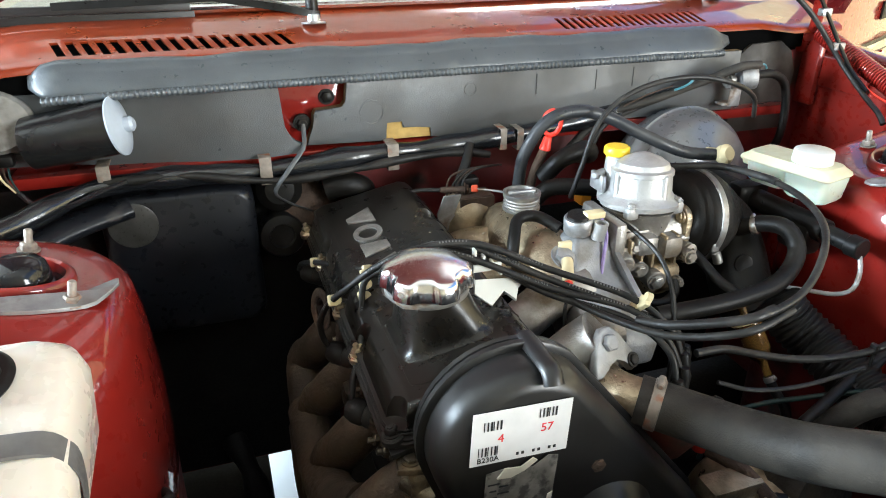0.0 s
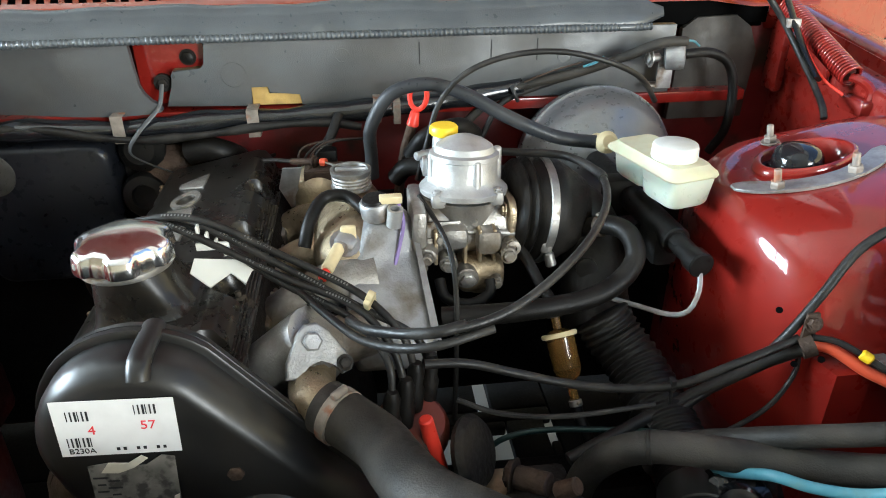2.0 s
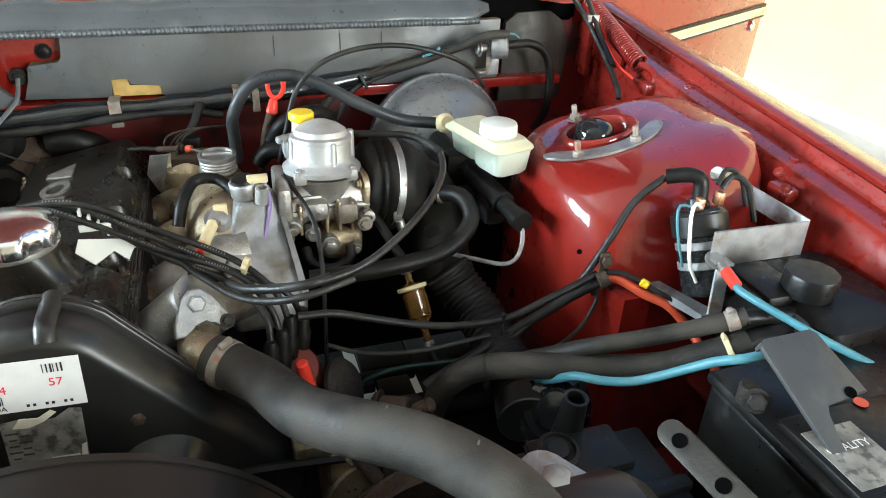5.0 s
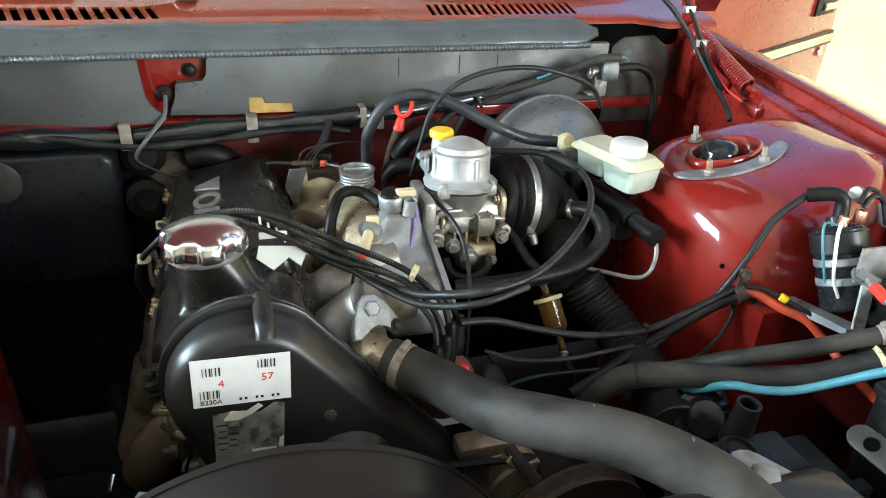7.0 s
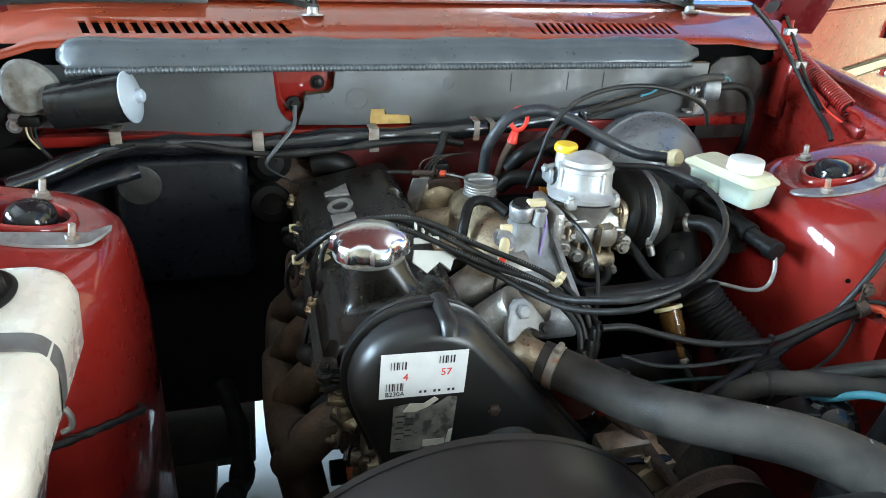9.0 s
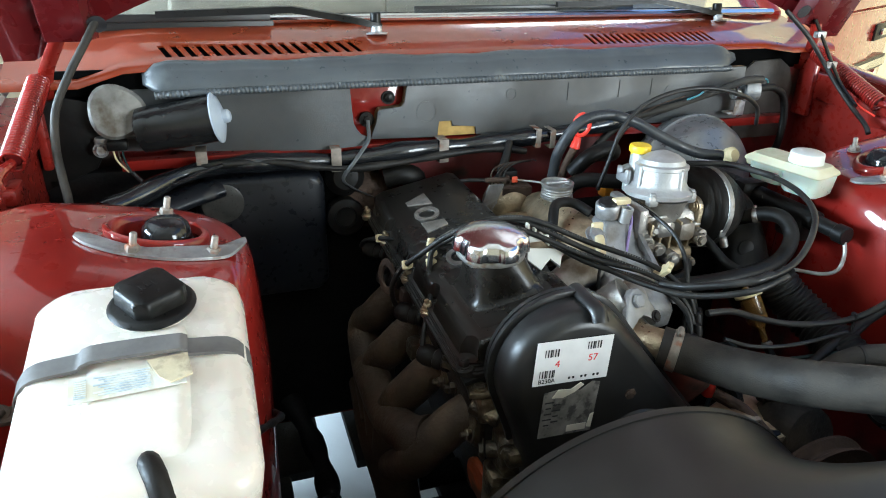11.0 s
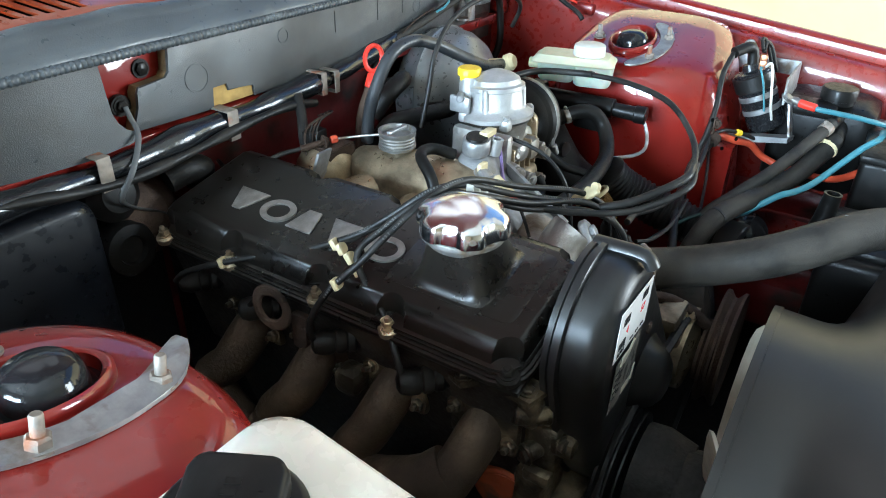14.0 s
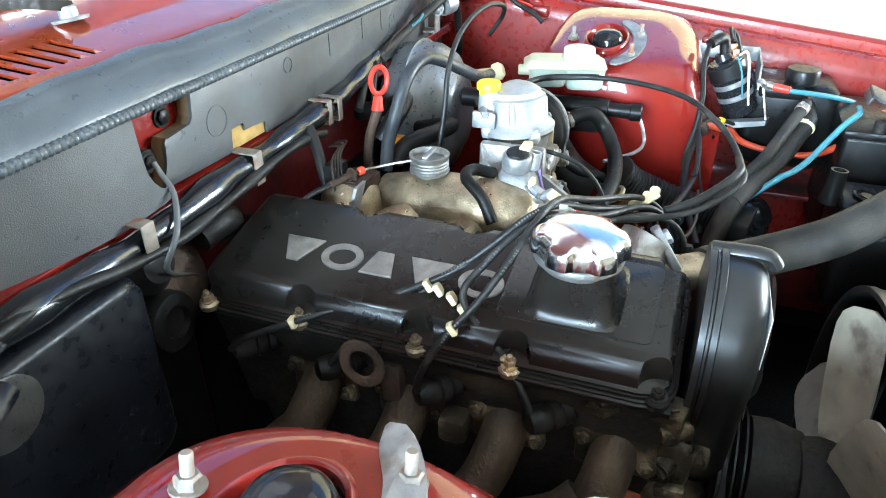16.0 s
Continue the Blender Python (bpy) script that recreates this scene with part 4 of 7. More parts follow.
# badge: five plain raised shapes
for k, (y0, w) in enumerate(((0.832, 0.046), (0.781, 0.046), (0.737, 0.040), (0.686, 0.048), (0.630, 0.044))):
    bmat = em(0.0)
    if k in (0, 3):
        poly = [(0.022, y0 + w / 2), (0.022, y0 - w / 2), (-0.020, y0 - w * 0.14), (-0.020, y0 + w * 0.14)]
        bm = prism([(a, b) for a, b in poly], 0.0028, None, 0.0007)
    elif k in (1, 4):
        bm = lathe([(0.0145, 0), (0.0145, 0.0022), (0.0225, 0.0026), (0.0225, 0)], (0, 0, 0), (0, 0, 1), 32)
        bm = moved(bm, Matrix.Translation((0.001, y0, 0)) @ Matrix.Diagonal((1, 1.02, 1, 1)))
    else:
        bm = prism([(0.021, y0 + 0.010), (0.021, y0 - 0.008), (-0.019, y0 - 0.018), (-0.019, y0 + 0.018)], 0.0028, None, 0.0007)
    bm = moved(bm, bmat @ Matrix(((0.82, 0, 0, -0.0150), (0, 0, 1, 0.0398), (0, 0.97, 0, 0.0165), (0, 0, 0, 1))))
    part("badge_shape", bm, BADGE, cover, "raised pewter-coloured badge shape")
# cover studs
for y, uu in STUDS:
    at = cm @ Vector((uu, 0.008, y))
    part("cover_nut", merge(lathe([(0.011, -0.004), (0.011, 0.002), (0.009, 0.004), (0, 0.005)], at, upv, 20), hexbolt(at + upv * 0.004, upv, 0.0062, 0.007, True, 0.005 if y > 0.5 else 0.001)), ALUDIRT if uu < 0 and y > 0.5 else IRON, cover)

# timing belt cover: a round head with a long slope
def timing_outline(g=0.0):
    cx, cz, r = -0.128, 0.762, 0.075 + g
    out = []
    for k in range(19):
        a = radians(200 - 152 * k / 18)
        out.append((cx + r * math.cos(a), cz + r * math.sin(a)))
    out += [(0.066 + g, 0.640), (0.080 + g, 0.600), (0.078 + g, 0.56 - g), (-0.12, 0.56 - g), (-0.165 - g, 0.62), (-0.178 - g, 0.68)]
    return out


def cover_ring(y, g):
    return [(x, y, z) for x, z in timing_outline(g)]


tcov = part("timing_belt_cover", merge(loft([cover_ring(y, g) for y, g in ((0.424, 0.0), (0.402, 0.0), (0.396, -0.0009), (0.391, -0.0027), (0.387, -0.0055), (0.3838, -0.0090), (0.3815, -0.0125), (0.3805, -0.0165))]), loft([cover_ring(y, g) for y, g in ((0.432, 0.003), (0.432, 0.0045), (0.4265, 0.005), (0.4255, 0.003), (0.4235, 0.003), (0.4225, 0.0065), (0.4175, 0.0065), (0.4165, 0.005), (0.4165, -0.002))])), BLACK, engine, "satin black timing belt cover with paper labels", sharp=40)
nubp = tube([(-0.112, 0.376, 0.829), (-0.112, 0.381, 0.836), (-0.112, 0.392, 0.839), (-0.112, 0.431, 0.838)], 0.0085, 12, flat=0.75)
part("cover_lug", nubp, BLACK, tcov)
part("cover_recess", merge(lathe([(0.016, 0.0), (0.016, 0.002), (0.011, 0.0025), (0.0105, -0.002)], (-0.061, 0.3835, 0.731), (0, -1, 0), 28)), BLACK, tcov)
part("cover_screw", hexbolt((-0.061, 0.382, 0.731), (0, -1, 0), 0.0068, 0.004, False), RUST, tcov)
part("cover_boss", lathe([(0.049, -0.002), (0.043, 0.003), (0.036, 0.011), (0.029, 0.021), (0.020, 0.027), (0.010, 0.0295), (0, 0.030)], (-0.045, 0.3815, 0.661), (0, -1, 0), 32), BLACK, tcov)
# labels on it
LM = Matrix(((1, 0, 0, -0.1355), (0, 0, -1, 0.3783), (0, 1, 0, 0.788), (0, 0, 0, 1))) @ pose(0, 0, 0, 0, 0, -2.6)
lab = part("printed_label", rbox((0, 0, 0), (0.083, 0.050, 0.0006), 0, m=LM), PAPER, tcov, "white printed paper label with bar codes")
for bx, by, n in ((-0.024, 0.012, 6), (0.022, 0.016, 6), (-0.026, -0.012, 7)):
    bms = [bar((bx + (k - n / 2) * 0.0026 + 0.0004 * (k % 3), by), 0.0006 + 0.0008 * ((k * 7) % 3) / 2, 0.0085, LM @ Matrix.Translation((0, 0, 0.0005))) for k in range(n)]
    part("bar_code", merge(*bms), INK, lab)
part("lettering", lettering("4", 0.011, LM @ Matrix.Translation((-0.020, -0.005, 0.0005))), REDINK, lab)
part("lettering", lettering("57", 0.011, LM @ Matrix.Translation((0.016, -0.002, 0.0005))), REDINK, lab)
part("lettering", lettering("B230A", 0.0068, LM @ Matrix.Translation((-0.036, -0.0225, 0.0005))), INK, lab)
part("print_bar", merge(*[bar((-0.002 + 0.0046 * k, -0.0195), 0.0022, 0.0026, LM @ Matrix.Translation((0, 0, 0.0005))) for k in range(8) if k not in (2, 5)]), INK, lab)
LM2 = Matrix(((1, 0, 0, -0.134), (0, 0, -1, 0.3786), (0, 1, 0, 0.728), (0, 0, 0, 1))) @ pose(0, 0, 0, 0, 0, -3)
lab2 = part("worn_label", prism([(-0.031, -0.032), (0.030, -0.031), (0.031, 0.030), (0.022, 0.032), (0.010, 0.023), (-0.004, 0.022), (-0.012, 0.027), (-0.031, 0.024)], 0.0005, LM2), OLDPAPER, tcov, "grey worn paper label, half torn away")
part("torn_scrap", prism([(-0.022, 0.018), (-0.016, 0.027), (-0.002, 0.026), (0.008, 0.033), (0.012, 0.030), (0.002, 0.022), (-0.010, 0.017)], 0.0012, LM2 @ Matrix.Translation((0, 0, 0.0006))), TORN, lab2)
part("torn_scrap", prism([(0.024, -0.025), (0.029, -0.026), (0.030, -0.008), (0.026, -0.010)], 0.001, LM2 @ Matrix.Translation((0, 0, 0.0006))), TORN, lab2)
part("print_bar", merge(rbox((0.012, -0.024, 0.0006), (0.022, 0.008, 0.0006), 0, m=LM2)), TORN, lab2)
part("print_bar", merge(*[bar((-0.024 + 0.009 * (k % 2), 0.012 - 0.0035 * k), 0.010 - 0.002 * (k % 3), 0.0013, LM2 @ Matrix.Translation((0, 0, 0.0006))) for k in range(9)]), INK, lab2)

# front of the block: bracket castings, pulleys
part("head_bracket", merge(prism([(-0.222, 0.432), (-0.190, 0.424), (-0.184, 0.470), (-0.196, 0.500), (-0.226, 0.512), (-0.232, 0.495), (-0.214, 0.480)], 0.007, Matrix.Translation((0, 0, 0.7195)), 0.0015), rbox((-0.198, 0.445, 0.700), (0.026, 0.034, 0.036), 0.008, 3), cyl((-0.212, 0.450, 0.698), (-0.188, 0.424, 0.692), 0.0105), hexbolt((-0.208, 0.440, 0.727), (0, 0, 1), 0.0065, 0.005), hexbolt((-0.222, 0.498, 0.727), (0, 0, 1), 0.0065, 0.006)), GRIME, engine, "oily aluminium bracket at the head's corner")
part("front_casting", merge(rbox((-0.160, 0.432, 0.640), (0.055, 0.040, 0.060), 0.010, 3), rbox((-0.172, 0.412, 0.652), (0.030, 0.028, 0.022), 0.006), rbox((-0.165, 0.436, 0.585), (0.060, 0.034, 0.070), 0.008, 3), rbox((-0.190, 0.428, 0.612), (0.016, 0.030, 0.016), 0.005), rbox((-0.14, 0.41, 0.54), (0.09, 0.04, 0.05), 0.01), cyl((-0.196, 0.44, 0.64), (-0.176, 0.43, 0.642), 0.010), hexbolt((-0.198, 0.441, 0.640), (-0.9, 0.4, -0.1), 0.009, 0.006), hexbolt((-0.185, 0.410, 0.658), (-0.3, -0.9, 0.2), 0.007, 0.006)), GRIME, engine)


def pulley(at, r, w, name, material=IRON):
    return part(name, lathe([(r * 0.3, 0), (r, 0.001), (r, 0.004), (r * 0.86, w * 0.3), (r * 0.86, w * 0.5), (r, w * 0.7), (r, w * 0.8), (r * 0.86, w * 0.95), (r, w * 1.15), (r, w * 1.25), (r * 0.3, w * 1.25)], at, (0, -1, 0), 40), material, engine)


pulley((-0.10, 0.385, 0.575), 0.066, 0.02, "fan_pulley", PLASTIC)
part("pump_hub", lathe([(0.05, 0), (0.052, 0.02), (0.045, 0.05), (0.02, 0.055), (0.0, 0.056)], (-0.10, 0.355, 0.585), (0, -1, 0), 30), IRON, engine)
pulley((-0.06, 0.39, 0.40), 0.085, 0.03, "crank_pulley")
part("drive_belt", merge(tube([(-0.162, 0.375, 0.585), (-0.10, 0.375, 0.640), (0.02, 0.375, 0.645), (0.20, 0.375, 0.62), (0.24, 0.375, 0.57)], 0.006, 6, flat=0.6), tube([(-0.175, 0.36, 0.58), (-0.15, 0.36, 0.42), (-0.06, 0.36, 0.315), (0.02, 0.36, 0.38), (0.22, 0.36, 0.52)], 0.006, 6, flat=0.6)), RUBBER, engine)

# exhaust manifold on the plug side
man = thing("exhaust_manifold", "rusty cast iron exhaust manifold with four branches", "exhaust manifold", (-0.28, 0.65, 0.5))
for y in (0.482, 0.585, 0.685, 0.785):
    part("branch", tube([(-0.190, y, 0.664), (-0.213, y + 0.002, 0.652), (-0.238, y + 0.012, 0.620), (-0.255, y + 0.035, 0.575), (-0.262, y * 0.35 + 0.42, 0.50)], 0.0225, 16, 0.01, flat=1.15), MANIF, man, sharp=60)
    part("branch_flange", merge(rbox((-0.202, y, 0.664), (0.014, 0.075, 0.055), 0.006), hexbolt((-0.210, y + 0.030, 0.676), (-1, 0, 0.2), 0.007, 0.007, True, 0.006), hexbolt((-0.210, y - 0.030, 0.654), (-1, 0, 0.2), 0.007, 0.007, True, 0.006)), GRIME, man)
part("collector", tube([(-0.255, 0.78, 0.51), (-0.258, 0.70, 0.47), (-0.245, 0.66, 0.40), (-0.225, 0.66, 0.262)], 0.034, 16, 0.01), MANIF, man)
part("outer_log", tube([(-0.240, 0.50, 0.62), (-0.256, 0.53, 0.60), (-0.264, 0.62, 0.565), (-0.264, 0.74, 0.565)], 0.026, 16, 0.01), MANIF, man)
eye = part("lifting_eye", moved(tube([(0.0185 * math.cos(2 * math.pi * k / 32), 0.0185 * math.sin(2 * math.pi * k / 32), 0) for k in range(33)], 0.0058, 8, flat=0.55, smooth_path=False), axes((-0.238, 0.722, 0.722), (-0.9, -0.35, 0.25)) @ Matrix.Diagonal((0.8, 1.1, 1, 1))), RUST, man, "rusty lifting eye")
part("eye_tab", rbox((-0.215, 0.70, 0.69), (0.02, 0.022, 0.045), 0.004), RUST, eye)
part("heat_spacer", merge(rbox((-0.218, 0.635, 0.655), (0.03, 0.03, 0.03), 0.008)), GRIME, man)

solo("oil_filter", merge(lathe([(0.020, 0), (0.030, 0.003), (0.031, 0.060), (0.028, 0.066), (0, 0.067)], (-0.128, 0.472, 0.572), (-1, -0.15, -0.1), 28), lathe([(0.031, 0.058), (0.0325, 0.060), (0.0325, 0.063), (0.030, 0.065)], (-0.128, 0.472, 0.572), (-1, -0.15, -0.1), 28)), TERRA, "dirty orange oil filter on the block's side", "oil filter")

# plug boots and leads
def boot(y, name="plug_boot"):
    a, b = Vector((-0.186, y - 0.050, 0.700)), Vector((-0.234, y + 0.002, 0.700))
    return lathe([(0.010, 0), (0.0105, 0.030), (0.0095, 0.032), (0.0125, 0.035), (0.0128, 0.041), (0.0105, 0.043), (0.0130, 0.046), (0.0132, 0.053), (0.0108, 0.055), (0.0132, 0.058), (0.0135, 0.068), (0.011, 0.076), (0.006, 0.079), (0, 0.079)], a, b - a, 18)


def lead(pts, y, label):
    t = thing("spark_plug_lead", label, "spark plug lead", pts[0], group="spark plug leads")
    part("cable", tube(pts, 0.0035, 10), CABLE, t)
    if y:
        part("boot", boot(y), RUBBER, t)
    sp = spline(pts, 0.0031)
    legend = "403 CLASS                |||||||||                "
    rows = [[], []]
    for k in range(10, len(sp) - 24):
        ch = legend[k % len(legend)]
        d = (sp[k + 1] - sp[k]).normalized() if (sp[k + 1] - sp[k]).length > 1e-5 else Vector((1, 0, 0))
        n = Vector((0.1, -0.6, 0.8))
        n = (n - d * n.dot(d)).normalized()
        m = axes(sp[k], n, d)
        if ch == "|":
            rows[1].append(rbox((0, 0, 0.0037), (0.0013, 0.0020, 0.0004), 0, m=m))
        elif ch != " ":
            rows[0].append(lettering(ch, 0.0034, m @ Matrix.Translation((-0.001, -0.0012, 0.0037))))
    part("lettering", merge(*rows[0]), PRINT, t)["kind"] = "stuff"
    part("print_bar", merge(*rows[1]), PRINT, t)["kind"] = "stuff"
    return t


lead([(-0.236, 0.664, 0.699), (-0.246, 0.662, 0.722), (-0.248, 0.652, 0.750), (-0.239, 0.636, 0.779), (-0.222, 0.614, 0.806), (-0.196, 0.596, 0.834), (-0.155, 0.584, 0.854), (-0.10, 0.572, 0.856), (-0.03, 0.548, 0.828), (0.040, 0.508, 0.805), (0.075, 0.482, 0.775), (0.085, 0.470, 0.74)], 0.660, "black plug lead arching over the cam cover")
lead([(-0.236, 0.556, 0.702), (-0.232, 0.566, 0.725), (-0.216, 0.592, 0.752), (-0.208, 0.622, 0.778), (-0.200, 0.634, 0.800), (-0.180, 0.622, 0.818), (-0.15, 0.596, 0.844), (-0.112, 0.566, 0.846), (-0.03, 0.536, 0.812), (0.035, 0.500, 0.797), (0.065, 0.472, 0.770), (0.075, 0.455, 0.735)], 0.553, "black plug lead curving behind the oil cap")
lead([(-0.238, 0.765, 0.700), (-0.230, 0.748, 0.722), (-0.204, 0.713, 0.757), (-0.182, 0.668, 0.790), (-0.162, 0.626, 0.824), (-0.136, 0.592, 0.852), (-0.100, 0.572, 0.850), (-0.03, 0.545, 0.818), (0.040, 0.504, 0.793), (0.085, 0.490, 0.770), (0.100, 0.488, 0.735)], 0.765, "black plug lead crossing the cam cover")
lead([(-0.245, 0.868, 0.705), (-0.242, 0.850, 0.722), (-0.232, 0.797, 0.748), (-0.214, 0.755, 0.762), (-0.196, 0.705, 0.778), (-0.172, 0.645, 0.808), (-0.142, 0.604, 0.842), (-0.105, 0.580, 0.842), (-0.035, 0.540, 0.806), (0.030, 0.494, 0.790), (0.060, 0.462, 0.765), (0.062, 0.445, 0.73)], 0.862, "black plug lead held along the cam cover's edge")


def lead_clip(at, d, name, n, label):
    m = axes(at, d)
    bm = rbox((0, 0, 0), (0.010, 0.034 if n > 2 else 0.012, 0.006), 0.0015, m=m)
    for k in range(n):
        bm = merge(bm, lathe([(0.0052, -0.003), (0.0052, 0.003), (0, 0.003)], m @ Vector((0.004, (k - (n - 1) / 2) * 0.010, 0)), d, 12))
    return solo(name, bm, CREAM, label, "cable clip", group="lead clips")


lead_clip((0.047, 0.500, 0.799), (0.7, -0.3, -0.3), "cable_clip", 4, "cream plastic comb clip holding the plug leads")
solo("cable_clip", merge(prism([(-0.030, -0.004), (-0.026, 0.010), (0.024, 0.008), (0.036, 0.002), (0.024, -0.002), (0.019, -0.016), (0.006, -0.003), (-0.012, -0.018)], 0.003, axes((-0.084, 0.555, 0.813), (0.3, -0.75, 0.6)), 0.001), *[rbox((-0.104 + 0.008 * k, 0.567 - 0.003 * k, 0.849 - 0.006 * k), (0.0026, 0.008, 0.009), 0.0008) for k in range(4)], rbox((-0.092, 0.562, 0.834), (0.030, 0.003, 0.008), 0.001, m=None)), WHITEP, "white plastic comb clip behind the oil cap", "cable clip", group="lead clips")
lead_clip((-0.232, 0.797, 0.748), (0.1, -0.8, 0.3), "cable_clip", 1, "small cream clip on the cam cover's edge")
for q in ((-0.190, 0.672, 0.792), (-0.195, 0.660, 0.793), (-0.200, 0.645, 0.790), (-0.204, 0.633, 0.782), (-0.219, 0.587, 0.748), (-0.236, 0.632, 0.784)):
    lead_clip(q, (0.3, -0.7, 0.5), "cable_clip", 1, "tiny cream clip on the plug leads")

# long loop of lead sleeve round the carburettor
lp = thing("cable_loop", "thick black sleeved cable looping round the carburettor", "cable", (0.15, 0.5, 0.8))
part("sleeve", tube([(0.030, 0.478, 0.798), (0.048, 0.446, 0.808), (0.090, 0.408, 0.828), (0.120, 0.408, 0.833)], 0.0046, 12), CABLE, lp)
part("sleeve", tube([(0.288, 0.60, 0.864), (0.290, 0.622, 0.862), (0.272, 0.676, 0.860), (0.225, 0.700, 0.858), (0.18, 0.745, 0.845)], 0.0046, 12), CABLE, lp)
part("cable", tube([(0.030, 0.478, 0.798), (0.048, 0.446, 0.808), (0.090, 0.408, 0.828), (0.145, 0.412, 0.836), (0.192, 0.436, 0.850), (0.238, 0.480, 0.864), (0.274, 0.548, 0.866), (0.290, 0.622, 0.862), (0.272, 0.676, 0.860), (0.225, 0.700, 0.858), (0.18, 0.745, 0.845)], 0.0037, 12), CABLE, lp)
solo("cable_loop", tube([(-0.02, 0.535, 0.802), (0.010, 0.492, 0.796), (0.044, 0.443, 0.799), (0.088, 0.402, 0.819), (0.142, 0.408, 0.828)], 0.0037, 12), CABLE, "short black sleeve beside the looping cable", "cable")

# intake side
intake = thing("intake_manifold", "cast aluminium intake manifold with stained runners", "intake manifold", (0.02, 0.66, 0.66))
for y in (0.50, 0.60, 0.70, 0.80):
    dz = 0.024 if y < 0.55 else 0.0
    part("runner", tube([(-0.062, y, 0.715 - dz / 2), (-0.03, y + 0.004, 0.735 - dz), (0.01, y * 0.75 + 0.165, 0.752 - dz), (0.055, y * 0.6 + 0.262, 0.755 - dz)], 0.025, 14, 0.01), ALUDIRT if y > 0.65 else ALU, intake, sharp=60)
    part("runner_flange", merge(rbox((-0.058, y, 0.712), (0.012, 0.07, 0.055), 0.005), hexbolt((-0.05, y + 0.028, 0.735), (1, 0, 0.4), 0.007, 0.007)), ALU, intake)
part("plenum", loft([[(0.035 + r * 1.1 * math.cos(a), y, 0.758 + r * math.sin(a)) for a in (2 * math.pi * k / 20 for k in range(20))] for y, r in ((0.615, 0.012), (0.622, 0.026), (0.64, 0.036), (0.68, 0.044), (0.76, 0.042), (0.82, 0.030), (0.83, 0.012))]), ALUDIRT, intake, sharp=70)
part("rear_bulge", lathe([(0.0, 0.038), (0.018, 0.036), (0.032, 0.026), (0.038, 0.008), (0.038, -0.03)], (-0.010, 0.845, 0.762), (0.0, -0.2, 1), 24), ALUDIRT, intake)
shoulder = loft([[(0.030, 0.540, 0.690), (0.110, 0.545, 0.685), (0.106, 0.62, 0.67), (0.030, 0.62, 0.67)], [(0.022, 0.545, 0.733), (0.116, 0.545, 0.716), (0.112, 0.66, 0.72), (0.020, 0.66, 0.73)],
                 [(0.032, 0.608, 0.772), (0.104, 0.632, 0.772), (0.102, 0.68, 0.765), (0.030, 0.68, 0.77)], [(0.050, 0.640, 0.808), (0.096, 0.646, 0.812), (0.094, 0.676, 0.812), (0.052, 0.676, 0.808)]])
bmesh.ops.bevel(shoulder, geom=shoulder.edges[:], offset=0.008, segments=3, profile=0.5, affect="EDGES")
part("front_casting", shoulder, DULLALU, intake, "smudged aluminium shoulder of the manifold", sharp=50)
part("casting_rib", loft([[(0.098, 0.632, 0.790), (0.104, 0.632, 0.790), (0.104, 0.66, 0.79), (0.098, 0.66, 0.79)], [(0.109, 0.544, 0.722), (0.117, 0.544, 0.722), (0.117, 0.60, 0.71), (0.109, 0.60, 0.71)]]), DULLALU, intake)
part("web", rbox((0.10, 0.66, 0.775), (0.05, 0.05, 0.03), 0.006), ALU, intake)
part("carburettor_flange", rbox((0.105, 0.672, 0.785), (0.016, 0.085, 0.075), 0.005), ALU, intake)
part("hollow_stub", lathe([(0.007, 0), (0.0085, 0.001), (0.0085, 0.022), (0.0055, 0.022), (0.0055, 0.004), (0, 0.004)], (0.078, 0.640, 0.805), (0.1, -0.15, 1), 16), BRIGHT, intake)

sens = thing("temperature_sender", "grey sender with cream connector on the manifold", "sensor", (0.064, 0.657, 0.81))
part("body", lathe([(0.016, 0), (0.0175, 0.002), (0.0175, 0.018), (0.016, 0.020), (0, 0.0205)], (0.062, 0.656, 0.810), (-0.12, -0.1, 1), 28), PLATE, sens)
part("cap", lathe([(0.014, 0), (0.013, 0.003), (0, 0.0035)], (0.0595, 0.654, 0.830), (-0.12, -0.1, 1), 24), RUBBER, sens)
part("connector", rbox((0.076, 0.648, 0.833), (0.024, 0.012, 0.008), 0.0015, m=None), CREAM, sens, "cream plastic connector")
part("wire", tube([(0.084, 0.645, 0.828), (0.088, 0.636, 0.81), (0.082, 0.628, 0.785), (0.075, 0.618, 0.765)], 0.0022, 8), VIOLET, sens)
inj = thing("temperature_sender", "brass sender with cream plug on the manifold", "sensor", (0.022, 0.62, 0.795))
part("base", merge(hexbolt((0.026, 0.622, 0.797), (0.2, -0.5, 0.8), 0.012, 0.008, True), cyl((0.026, 0.622, 0.79), (0.020, 0.600, 0.805), 0.0062)), PLATE, inj)
part("plug", merge(cyl((0.021, 0.605, 0.803), (0.008, 0.575, 0.793), 0.0065), rbox((0.030, 0.628, 0.806), (0.016, 0.007, 0.016), 0.002)), CREAM, inj, "cream plastic plug")
part("tip", cyl((0.008, 0.575, 0.793), (0.003, 0.564, 0.789), 0.0045), REDPL, inj)
part("wire", tube([(0.003, 0.564, 0.789), (-0.008, 0.55, 0.778), (-0.012, 0.54, 0.76)], 0.002, 8), CABLE, inj)

# throttle spring drum
drum = thing("throttle_drum", "round grey throttle spring drum on the manifold", "throttle drum", (0.033, 0.757, 0.80))
